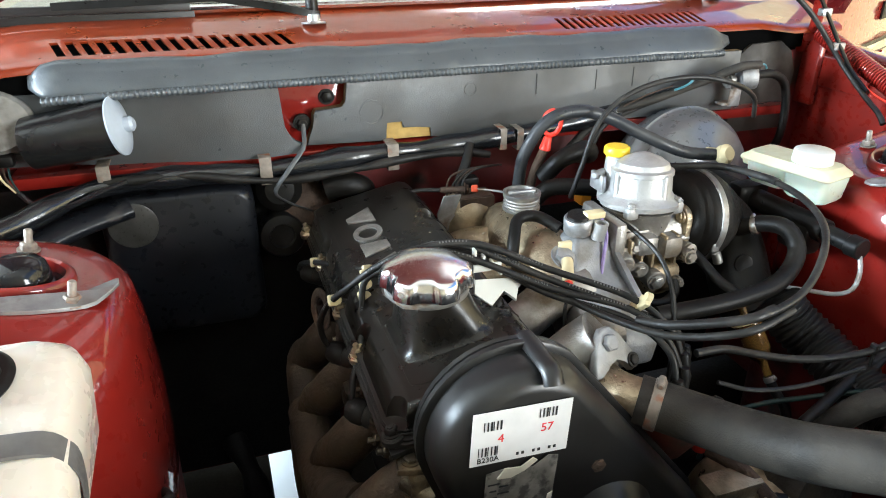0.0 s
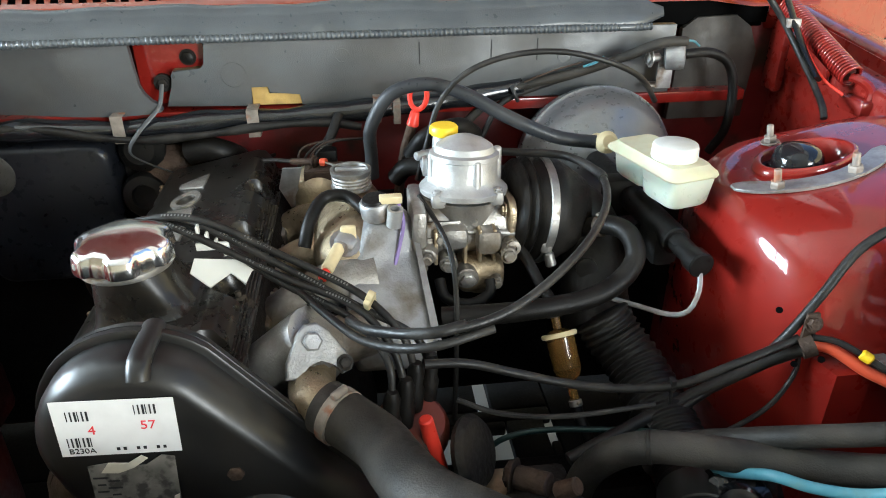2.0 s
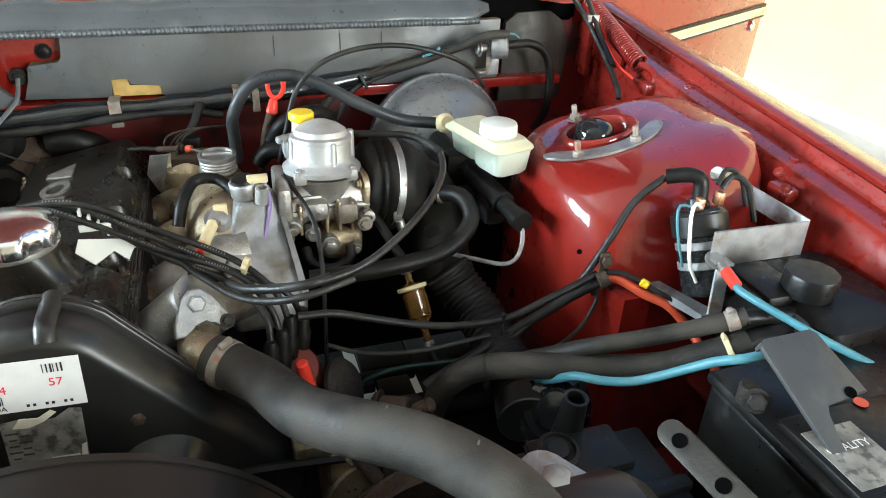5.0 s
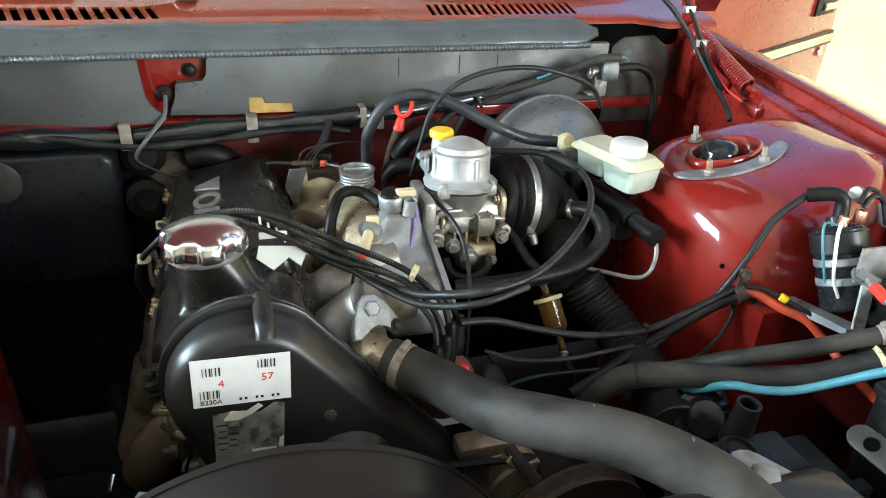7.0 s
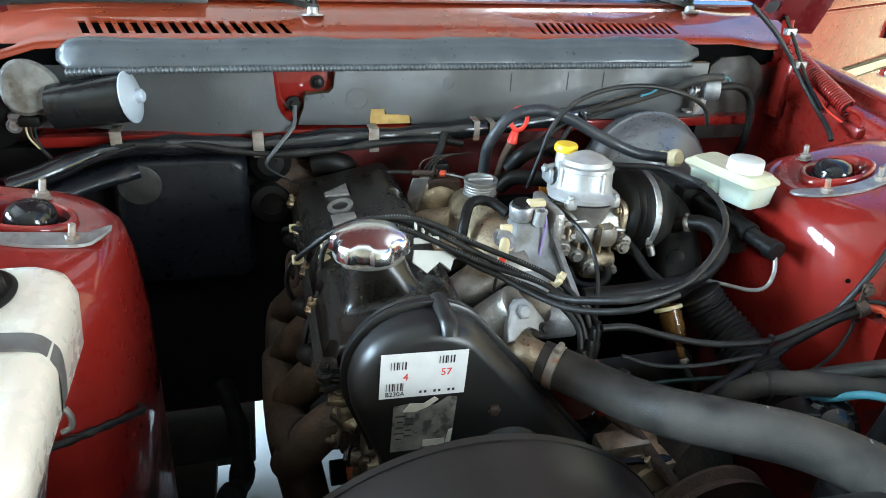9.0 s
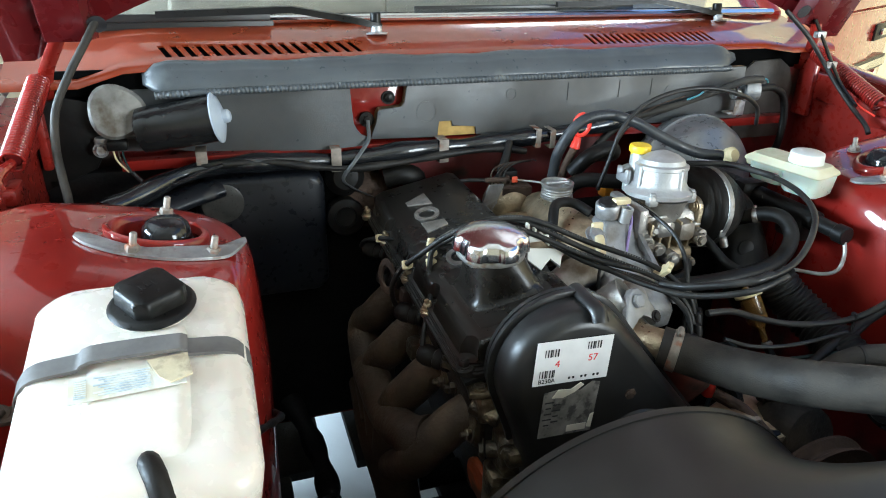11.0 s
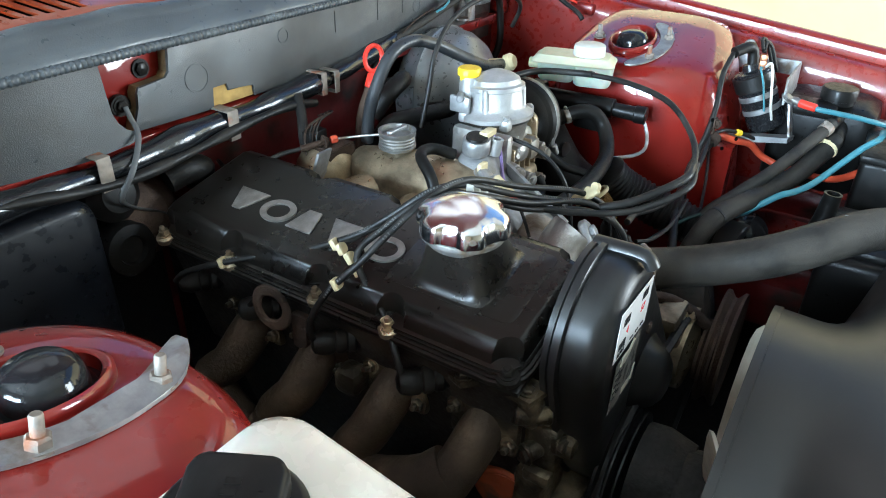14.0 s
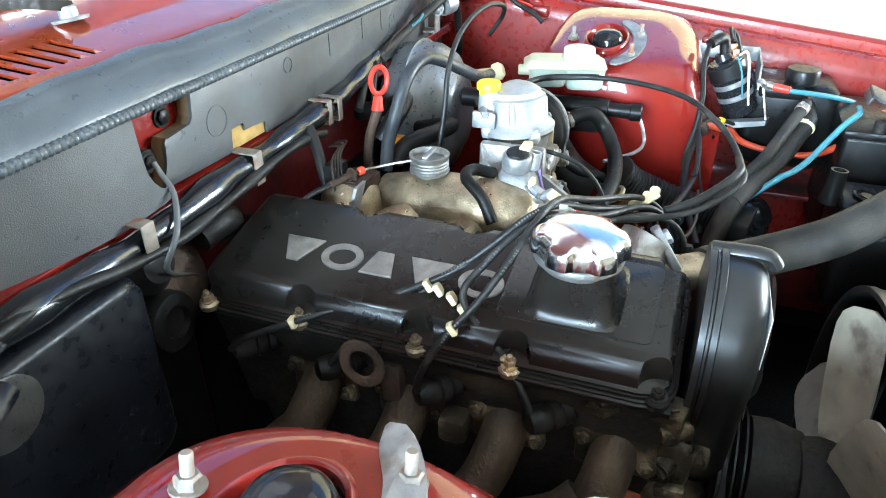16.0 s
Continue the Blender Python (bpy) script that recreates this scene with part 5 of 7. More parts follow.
part("drum", lathe([(0.014, -0.03), (0.014, 0.0), (0.024, 0.001), (0.0245, 0.004), (0.0225, 0.005), (0.0235, 0.0075), (0.0225, 0.009), (0.0235, 0.0115), (0.0225, 0.013), (0.0235, 0.0155), (0.0225, 0.017), (0.024, 0.019), (0.0245, 0.024), (0.021, 0.024), (0.020, 0.017), (0, 0.016)], (0.034, 0.757, 0.802), (0, 0, 1), 36), STEEL, drum)
part("cross_bar", rbox((0.034, 0.757, 0.826), (0.036, 0.006, 0.004), 0.001), PLATE, drum)
part("bracket", merge(rbox((-0.002, 0.838, 0.797), (0.05, 0.034, 0.004), 0.001), rbox((-0.020, 0.845, 0.780), (0.004, 0.03, 0.04), 0.001), rbox((-0.002, 0.820, 0.786), (0.05, 0.003, 0.024), 0.001)), RUST, drum, "stained sheet metal bracket")
part("cable_end", merge(cyl((-0.045, 0.852, 0.803), (-0.010, 0.837, 0.806), 0.0042), hexbolt((-0.014, 0.839, 0.8055), (0.9, -0.4, 0.05), 0.0068, 0.006)), RUST, drum)
part("cable_stop", cyl((-0.006, 0.835, 0.8065), (0.003, 0.831, 0.807), 0.0052), ORANGE, drum, "orange cable stop")
part("cable", tube([(0.0, 0.832, 0.807), (0.014, 0.800, 0.814), (0.022, 0.772, 0.820)], 0.0016, 8), STEEL, drum)
solo("throttle_cable", tube([(-0.045, 0.852, 0.803), (-0.072, 0.862, 0.802), (-0.10, 0.87, 0.795), (-0.115, 0.89, 0.785), (-0.10, 0.93, 0.775), (-0.08, 0.97, 0.77)], 0.003, 8), CABLE, "thin grey throttle cable from the bulkhead", "cable")
solo("support_stay", loft([[Vector(p) + Vector((a, b, 0)) for a, b in ((-0.012, -0.002), (0.012, -0.002), (0.012, 0.002), (-0.012, 0.002))] for p in ((-0.040, 0.815, 0.808), (-0.048, 0.82, 0.78), (-0.035, 0.83, 0.745))]), PLATE, "bent grey stay beside the manifold", "bracket")

# carburettor
carb = thing("carburettor", "cast aluminium carburettor with a round bright top", "carburettor", (0.16, 0.69, 0.72))
ca, cax = Vector((0.158, 0.683, 0.0)), Vector((0.03, 0.10, 1))
part("suction_chamber", lathe([(0.043, 0.0), (0.048, 0.002), (0.049, 0.008), (0.046, 0.011), (0.041, 0.014), (0.0375, 0.020), (0.0365, 0.040), (0.038, 0.041), (0.038, 0.046), (0.0335, 0.048), (0.031, 0.054), (0.022, 0.060), (0.010, 0.0645), (0.004, 0.066), (0, 0.0663)], (0.158, 0.680, 0.822), cax, 44), BRIGHT, carb, "bright cast suction chamber", sharp=32)
for k in range(4):
    a = radians(45 + 90 * k)
    part("lug", merge(rbox((0.158 + 0.044 * math.cos(a), 0.681 + 0.044 * math.sin(a), 0.827), (0.016, 0.014, 0.016), 0.004), hexbolt((0.158 + 0.046 * math.cos(a), 0.681 + 0.046 * math.sin(a), 0.835), (0, 0, 1), 0.0045, 0.004)), BRIGHT, carb)
    b = radians(10 + 90 * k)
    part("rib", merge(cyl((0.160 + 0.037 * math.cos(b), 0.684 + 0.037 * math.sin(b), 0.832), (0.161 + 0.037 * math.cos(b), 0.687 + 0.037 * math.sin(b), 0.869), 0.006, 0.005)), BRIGHT, carb)
part("screw_cap", lathe([(0.0125, -0.016), (0.0125, 0.0), (0.0155, 0.001), (0.0158, 0.008), (0.014, 0.0105), (0, 0.011)], (0.141, 0.716, 0.878), (0, 0, 1), 30, wave=lambda a, h: 1 + 0.03 * math.cos(14 * a) * (h > 0.0005)), YELLOW, carb, "yellow plastic cap")
part("cap_neck", lathe([(0.016, 0), (0.0145, 0.03), (0.0135, 0.042), (0, 0.042)], (0.142, 0.714, 0.835), (0, 0.03, 1), 22), BRIGHT, carb)
part("body", merge(cyl((0.112, 0.672, 0.787), (0.205, 0.680, 0.787), 0.034, n=28), lathe([(0.036, -0.03), (0.040, -0.008), (0.045, 0.0), (0, 0.001)], (0.158, 0.680, 0.820), cax, 32), rbox((0.142, 0.640, 0.790), (0.03, 0.03, 0.026), 0.008), rbox((0.180, 0.642, 0.782), (0.028, 0.03, 0.030), 0.008)), ALU, carb, "stained cast carburettor body")
part("end_flange", merge(prism(roundrect(0.078, 0.074, 0.016), 0.009, axes((0.200, 0.680, 0.787), (1, 0.08, 0)), 0.002), hexbolt((0.211, 0.653, 0.758), (1, 0, 0), 0.006, 0.005), hexbolt((0.200, 0.650, 0.812), (-1, 0, 0), 0.006, 0.005)), ALUDIRT, carb)
part("cast_web", merge(*[rbox((0.122 + 0.016 * k, 0.640, 0.778), (0.004, 0.018, 0.04), 0.0015) for k in range(5)]), ALUDIRT, carb)
part("adjuster", merge(cyl((0.120, 0.650, 0.776), (0.112, 0.622, 0.774), 0.009), cyl((0.112, 0.622, 0.774), (0.110, 0.612, 0.774), 0.0055)), ALU, carb)
part("adjuster", merge(lathe([(0.0085, 0), (0.0085, 0.003), (0.004, 0.004), (0.004, 0.001), (0, 0.001)], (0.206, 0.632, 0.774), (0.1, -1, 0.1), 18), cyl((0.205, 0.66, 0.774), (0.206, 0.633, 0.774), 0.0085)), ALU, carb)
part("float_bowl", merge(rbox((0.172, 0.655, 0.738), (0.054, 0.054, 0.040), 0.012, 3), lathe([(0.024, -0.02), (0.026, 0.0), (0.022, 0.012), (0, 0.014)], (0.172, 0.655, 0.730), (0, 0, -1), 24)), ALUDIRT, carb)
for q, r, d in (((0.135, 0.628, 0.760), 0.010, (-0.2, -1, -0.1)), ((0.200, 0.622, 0.770), 0.009, (0.1, -1, 0.1)), ((0.155, 0.620, 0.745), 0.012, (0, -1, -0.2)), ((0.128, 0.634, 0.788), 0.007, (-0.2, -1, 0.2)), ((0.187, 0.620, 0.738), 0.007, (0.1, -1, 0))):
    part("fitting", merge(cyl(Vector(q) + Vector((0, 0.02, 0)), Vector(q), r), hexbolt(q, d, r * 0.75, 0.006, True)), ALU, carb)
part("choke_pipe", tube([(0.125, 0.628, 0.742), (0.13, 0.612, 0.728), (0.155, 0.606, 0.722), (0.178, 0.612, 0.73), (0.18, 0.622, 0.742)], 0.006, 10), RUBBER, carb)
part("linkage", merge(rbox((0.125, 0.642, 0.80), (0.05, 0.004, 0.012), 0.0015), rbox((0.112, 0.640, 0.79), (0.012, 0.004, 0.03), 0.0015), cyl((0.105, 0.645, 0.795), (0.215, 0.645, 0.785), 0.004)), STEEL, carb)
part("side_arm", merge(rbox((0.118, 0.715, 0.845), (0.006, 0.03, 0.022), 0.002), cyl((0.108, 0.71, 0.855), (0.128, 0.72, 0.855), 0.005)), PLATE, carb)

# black air elbow with clamp bands
elbow = thing("air_intake_elbow", "black rubber air elbow clamped to the carburettor", "air intake", (0.25, 0.69, 0.74))
ex = Vector((0.985, 0.10, -0.14))
part("bellows", lathe([(0.044, 0), (0.052, 0.002), (0.057, 0.008), (0.053, 0.012), (0.060, 0.018), (0.056, 0.022), (0.061, 0.028), (0.061, 0.052), (0.058, 0.058), (0.052, 0.07), (0.040, 0.09), (0.0, 0.10)], (0.207, 0.686, 0.797), ex, 44), RUBBER, elbow, sharp=60)
part("clamp_band", lathe([(0.0615, 0), (0.0628, 0.001), (0.0628, 0.009), (0.0615, 0.010)], Vector((0.207, 0.686, 0.797)) + ex * 0.032, ex, 44), STEEL, elbow, "worn steel clamp band")
part("clamp_screw", merge(cyl((0.246, 0.632, 0.765), (0.250, 0.628, 0.750), 0.006), rbox((0.244, 0.634, 0.772), (0.012, 0.008, 0.014), 0.002)), STEEL, elbow)
part("elbow", tube([(0.275, 0.692, 0.788), (0.300, 0.690, 0.772), (0.312, 0.672, 0.735), (0.306, 0.640, 0.70), (0.305, 0.60, 0.675)], 0.040, 20, 0.008), RUBBER, elbow, sharp=60)
part("plug", lathe([(0.012, 0), (0.012, 0.004), (0.006, 0.005), (0, 0.004)], (0.292, 0.632, 0.742), (-0.2, -1, 0.2), 18), BLACK, elbow)
ch = thing("corrugated_hose", "black corrugated intake hose beside the strut tower", "hose", (0.31, 0.48, 0.68))
part("cuff", cyl((0.322, 0.385, 0.653), (0.314, 0.355, 0.652), 0.033, n=24), BLACK, ch)
part("hose", tube([(0.287, 0.560, 0.725), (0.300, 0.545, 0.705), (0.314, 0.520, 0.688), (0.322, 0.480, 0.672), (0.326, 0.42, 0.655), (0.315, 0.36, 0.652)], 0.029, 20, 0.0016, rfun=lambda d: 1 + 0.055 * math.sin(d * 2 * math.pi / 0.0085)), RUBBER, ch, sharp=80)

# ---- things round the engine ----
# thermostat housing and radiator hose
th = thing("thermostat_housing", "corroded aluminium thermostat housing with its outlet", "thermostat housing", (0.0, 0.48, 0.72))
part("housing", merge(tube([(-0.045, 0.50, 0.735), (-0.015, 0.497, 0.760), (0.000, 0.490, 0.775)], 0.030, 16, 0.01), rbox((-0.04, 0.51, 0.72), (0.05, 0.06, 0.05), 0.01)), ALU, th)
tm = axes((-0.003, 0.4765, 0.7705), (0.30, -0.78, 0.50), (1, 0.2, 0)) @ Matrix.Diagonal((0.80, 0.84, 1, 1))
part("outlet_flange", prism([(-0.036, -0.024), (-0.033, -0.008), (-0.017, 0.020), (-0.007, 0.028), (0.006, 0.028), (0.018, 0.018), (0.034, -0.008), (0.037, -0.026), (0.025, -0.029), (0.017, -0.014), (0.004, -0.008), (-0.010, -0.011), (-0.021, -0.026)], 0.010, tm, 0.0028, 3), DULLALU, th, "pale corroded outlet flange")
part("flange_boss", hexbolt(tm @ Vector((-0.003, 0.010, 0.010)), tm.to_3x3() @ Vector((0, 0, 1)), 0.0086, 0.0060, False), DULLALU, th)
part("flange_bolt", hexbolt(tm @ Vector((0.029, -0.018, 0.010)), tm.to_3x3() @ Vector((0, 0, 1)), 0.0055, 0.004), IRON, th)
part("outlet", tube([(-0.006, 0.484, 0.742), (-0.006, 0.458, 0.743), (0.001, 0.438, 0.745), (0.018, 0.420, 0.745)], 0.0205, 20, 0.006), ALUDIRT, th, "corroded brown outlet pipe")

rh = thing("radiator_hose", "thick worn grey-black rubber radiator hose", "hose", (0.1, 0.26, 0.80))
part("hose", tube([(0.006, 0.430, 0.747), (0.028, 0.410, 0.744), (0.050, 0.385, 0.743), (0.063, 0.345, 0.755), (0.080, 0.298, 0.773), (0.113, 0.256, 0.788), (0.155, 0.216, 0.796), (0.195, 0.168, 0.793), (0.215, 0.128, 0.782)], 0.0230, 24, 0.006), HOSE, rh, sharp=70)
clampband((0.018, 0.419, 0.745), (0.72, -0.68, -0.1), 0.0230, 0.011, rh, material=STAINED)
part("print_bar", merge(*[rbox((0, 0, 0.0232), (0.0016, 0.005, 0.0006), 0, m=axes(q, (0.15, 0.1, 1.0), (1, 0, 0)) @ pose(0, 0, 0, 0, 0, -30)) for q in [Vector((0.128, 0.243, 0.7915)).lerp(Vector((0.180, 0.187, 0.7955)), k / 9) for k in range(10)]]), PRINT, rh)

# fan shroud, fan and radiator
shroud = thing("fan_shroud", "dusty black plastic fan shroud arching over the fan", "fan shroud", (-0.03, 0.2, 0.4))
SC, SR = (-0.115, 0.587), 0.208
NS = 128


def shroud_ring(y, mix, grow=0.0):
    """From the radiator's rectangle (mix 0) to the round collar (mix 1)."""
    ring = []
    for k in range(NS):
        a = 2 * math.pi * k / NS
        c, d = math.cos(a), math.sin(a)
        r = min([((0.30 - SC[0]) / c) if c > 1e-6 else 9, ((-0.33 - SC[0]) / c) if c < -1e-6 else 9, ((0.799 - SC[1]) / d) if d > 1e-6 else 9, ((0.35 - SC[1]) / d) if d < -1e-6 else 9])
        r = r * (1 - mix) + SR * mix + grow
        ring.append((SC[0] + r * c, y, SC[1] + r * d))
    return ring


part("shell", shell(loft([shroud_ring(0.126, 0, 0.002), shroud_ring(0.150, 0), shroud_ring(0.160, 0.03)] + [shroud_ring(0.160 + 0.078 * u, 0.5 - 0.5 * math.cos(math.pi * (0.12 + 0.88 * u))) for u in (0.12, 0.24, 0.36, 0.48, 0.6, 0.72, 0.84, 0.94)] + [shroud_ring(0.242, 1), shroud_ring(0.270, 1, 0.001), shroud_ring(0.2785, 1, 0.0)], False, False), 0.003), SHROUD, shroud, sharp=40)
part("rim", loft([shroud_ring(0.272, 1, 0.0025), shroud_ring(0.2795, 1, 0.002), shroud_ring(0.2795, 1, -0.004), shroud_ring(0.272, 1, -0.004), shroud_ring(0.272, 1, 0.0025)], False, False), SHROUD, shroud)

fan = thing("cooling_fan", "pale plastic cooling fan with twisted blades", "fan", (-0.10, 0.26, 0.585))
part("hub", lathe([(0.048, 0.02), (0.052, 0.0), (0.050, -0.025), (0.030, -0.032), (0, -0.033)], (-0.112, 0.290, 0.585), (0, 1, 0), 30), IRON, fan)
for k in range(6):
    a = radians(3 + 60 * k)
    rg = []
    for r, w, tw in ((0.045, 0.020, 38), (0.07, 0.026, 36), (0.11, 0.030, 33), (0.145, 0.032, 30), (0.168, 0.031, 28), (0.181, 0.025, 28), (0.188, 0.013, 28)):
        tw = -radians(tw)
        ring = []
        for u, v in ((-1, -0.0015), (0, -0.004), (1, -0.0015), (1, 0.0015), (0, 0.001), (-1, 0.0015)):
            x, y = u * w * math.cos(tw), u * w * math.sin(tw) + v
            ring.append((-0.112 + r * math.cos(a) - x * math.sin(a), 0.276 + y, 0.585 + r * math.sin(a) + x * math.cos(a)))
        rg.append(ring)
    part("blade", loft(rg), FANWHITE, fan)

rad = thing("radiator", "silver metal radiator top with black fins", "radiator", (0.02, 0.1, 0.4))
part("core", rbox((0.0, 0.10, 0.56), (0.62, 0.035, 0.44), 0.003), BLACK, rad)
part("top_tank", rbox((-0.075, 0.106, 0.797), (0.49, 0.042, 0.030), 0.008, 3), SILVER, rad, "bright silver top tank")
part("filler_cap", lathe([(0.018, 0), (0.019, 0.003), (0.019, 0.008), (0.013, 0.011), (0, 0.011)], (-0.238, 0.142, 0.800), (0, 0, 1), 28, wave=lambda a, h: 1 + 0.06 * math.cos(8 * a)), GRIME, rad)
part("top_slot", merge(rbox((-0.115, 0.105, 0.8122), (0.022, 0.012, 0.0015), 0.0004)), BLACK, rad)
part("slot_teeth", merge(*[rbox((-0.122 + 0.003 * k, 0.105, 0.8132), (0.0012, 0.011, 0.0012), 0) for k in range(5)]), STEEL, rad)
part("fin_edge", merge(*[rbox((-0.30 + 0.0062 * k, 0.081, 0.775), (0.0018, 0.006, 0.02), 0) for k in range(98)]), STEEL, rad)
part("tank_bracket", merge(rbox((-0.20, 0.118, 0.816), (0.035, 0.012, 0.008), 0.002), cyl((-0.212, 0.13, 0.812), (-0.188, 0.13, 0.812), 0.008)), STEEL, rad)
hb = thing("hose_bracket", "grey bolted bracket at the radiator hose's end", "bracket", (0.225, 0.165, 0.77))
part("plate", merge(prism(roundrect(0.05, 0.075, 0.018), 0.010, axes((0.235, 0.155, 0.782), (0, -0.1, 1)) @ pose(0, 0, 0, 0, 0, 35), 0.002), rbox((0.20, 0.155, 0.775), (0.03, 0.04, 0.02), 0.004)), PLATE, hb)
part("bolt", hexbolt((0.233, 0.163, 0.793), (0, -0.1, 1), 0.011, 0.007), STEEL, hb)

# slotted stay over the radiator support
stay = thing("slotted_stay", "grey slotted metal stay with two holes", "bracket", (0.36, 0.13, 0.75))
sm = axes((0.352, 0.128, 0.785), (-0.55, -0.15, 0.8), (0.10, -1, 0.0))
part("bar", merge(prism(roundrect(0.13, 0.022, 0.0105), 0.004, sm, 0.001), rbox((0, 0.010, -0.014), (0.10, 0.004, 0.034), 0.001, m=sm)), mat("dull_stay_steel", (0.055, 0.052, 0.046), 0.45, 0.4, var=0.25, scale=50, bump=0.15), stay)
# the stay's holes are black discs, dark in colour only
for u in (-0.045, 0.0, 0.04):
    part("hole", lathe([(0.006, 0), (0.006, 0.001), (0, 0.001)], sm @ Vector((u, 0, 0.004)), sm.to_3x3() @ Vector((0, 0, 1)), 18), HOLE, stay)

# air cleaner box with its spout
box = thing("air_cleaner", "black plastic air cleaner box with an open spout", "air cleaner", (0.30, 0.22, 0.6))
part("base", rbox((0.302, 0.190, 0.655), (0.15, 0.14, 0.12), 0.012, 3), PLASTIC, box)
part("lid", rbox((0.307, 0.195, 0.719), (0.13, 0.12, 0.012), 0.005), PLASTIC, box)
part("lid_rib", rbox((0.32, 0.182, 0.727), (0.11, 0.014, 0.010), 0.003), PLASTIC, box)
part("lid_step", rbox((0.300, 0.235, 0.726), (0.085, 0.05, 0.012), 0.005), PLASTIC, box)
part("spout", lathe([(0.0150, 0), (0.0130, 0.012), (0.0108, 0.045), (0.0114, 0.0475), (0.0085, 0.0475), (0.0080, 0.012), (0, 0.012)], (0.306, 0.268, 0.716), (0.05, -0.05, 1), 26), PLASTIC, box)
part("filler_ring", lathe([(0.017, 0), (0.018, 0.006), (0.015, 0.008), (0.014, 0.004), (0.009, 0.003), (0.009, 0.007), (0, 0.007)], (0.276, 0.232, 0.738), (0, -0.15, 1), 28), PLASTIC, box)
part("drum", lathe([(0.03, -0.01)] + [(0.050 - 0.0012 * k + (0.003 if k % 2 else 0.0), 0.003 * k) for k in range(15)] + [(0.032, 0.047), (0.024, 0.050), (0.020, 0.058), (0, 0.060)], (0.350, 0.385, 0.640), (-0.22, -0.72, 0.55), 40), MATS["shiny_black_cap"], box, "ribbed glossy black horn")

# fuel filter and hose
ff = thing("fuel_filter", "amber see-through fuel filter hanging on its hose", "fuel filter", (0.245, 0.545, 0.69))
fa, fd = Vector((0.238, 0.5684, 0.7293)), Vector((0.0144, -0.058, -0.079)).normalized()
part("body", lathe([(0.0045, 0), (0.0045, 0.018), (0.010, 0.020), (0.0155, 0.023), (0.0158, 0.026), (0.0150, 0.029), (0.0145, 0.060), (0.0115, 0.068), (0.006, 0.073), (0.0045, 0.078), (0.0045, 0.098), (0, 0.098)], fa, fd, 28), AMBER, ff)
part("rim", lathe([(0.0180, 0.022), (0.0188, 0.023), (0.0188, 0.026), (0.0180, 0.027), (0.015, 0.027), (0.015, 0.022)], fa, fd, 28), CREAM, ff)
part("paper_core", lathe([(0.0105, 0.030), (0.0105, 0.060), (0, 0.060)], fa, fd, 14), RUST, ff)
clampband(fa + fd * 0.002, fd, 0.0075, 0.008, ff)
clampband(fa + fd * 0.096, fd, 0.0065, 0.007, ff)
solo("fuel_hose", tube([(0.215, 0.640, 0.768), (0.222, 0.630, 0.760), (0.232, 0.602, 0.742), (0.2365, 0.575, 0.7385), (0.239, 0.566, 0.726)], 0.0062, 12), RUBBER, "short black fuel hose to the filter", "hose")
solo("fuel_hose", tube([fa + fd * 0.092, fa + fd * 0.108, (0.262, 0.488, 0.62), (0.262, 0.485, 0.58)], 0.006, 12), RUBBER, "black fuel hose below the filter", "hose")

# distributor
di = thing("distributor", "dark red distributor cap with black boots", "distributor", (0.085, 0.46, 0.68))
part("cap", lathe([(0.034, -0.04), (0.036, -0.008), (0.034, 0.0), (0.026, 0.010), (0, 0.012)], (0.082, 0.462, 0.69), (0.25, -0.35, 0.9), 28), mat("red_brown_bakelite", (0.14, 0.030, 0.016), 0.4, spot=(0.05, 0.03, 0.02), spot_at=0.58), di)
part("red_boot", cyl((0.102, 0.442, 0.650), (0.090, 0.440, 0.715), 0.0085, 0.0065), REDPL, di)
for q in ((0.062, 0.445, 0.735), (0.075, 0.455, 0.740), (0.085, 0.470, 0.745), (0.100, 0.488, 0.740)):
    part("boot", lathe([(0.009, -0.04), (0.0095, -0.02), (0.0075, -0.015), (0.008, 0.0), (0.005, 0.008), (0, 0.008)], q, (0.1, 0.1, 1), 14), RUBBER, di)
part("vacuum_capsule", lathe([(0.01, -0.012), (0.034, -0.005), (0.035, 0.0), (0.030, 0.006), (0.0, 0.010)], (0.135, 0.445, 0.665), (0.75, -0.4, 0.4), 28), IRON, di)

# alternator and pump low beside the block
alt = thing("alternator", "grimy aluminium alternator low beside the block", "alternator", (0.20, 0.40, 0.5))
part("body", lathe([(0.03, 0), (0.062, 0.006), (0.066, 0.03), (0.066, 0.09), (0.055, 0.10), (0, 0.10)], (0.16, 0.36, 0.57), (0.05, 1, 0), 30), ALUDIRT, alt)
part("pulley", lathe([(0.02, 0), (0.042, 0.001), (0.042, 0.004), (0.032, 0.010), (0.042, 0.016), (0.042, 0.02), (0.02, 0.02)], (0.16, 0.335, 0.57), (0, 1, 0), 30), RUST, alt)
part("bracket", merge(rbox((0.10, 0.392, 0.646), (0.060, 0.030, 0.020), 0.005), rbox((0.12, 0.385, 0.615), (0.035, 0.022, 0.055), 0.006), hexbolt((0.128, 0.374, 0.636), (0, -1, 0.3), 0.009, 0.008)), ALUDIRT, alt)
part("pipe", tube([(0.10, 0.43, 0.66), (0.118, 0.40, 0.655), (0.13, 0.372, 0.64), (0.15, 0.355, 0.615)], 0.0075, 12), RUST, alt)
pm = thing("power_steering_pump", "grimy pump with rusty fittings below the hoses", "pump", (0.20, 0.44, 0.5))
part("body", merge(lathe([(0.02, 0), (0.045, 0.005), (0.05, 0.03), (0.04, 0.06), (0, 0.062)], (0.19, 0.42, 0.60), (0.1, -1, 0.3), 26), rbox((0.20, 0.43, 0.62), (0.05, 0.05, 0.03), 0.008)), IRON, pm)
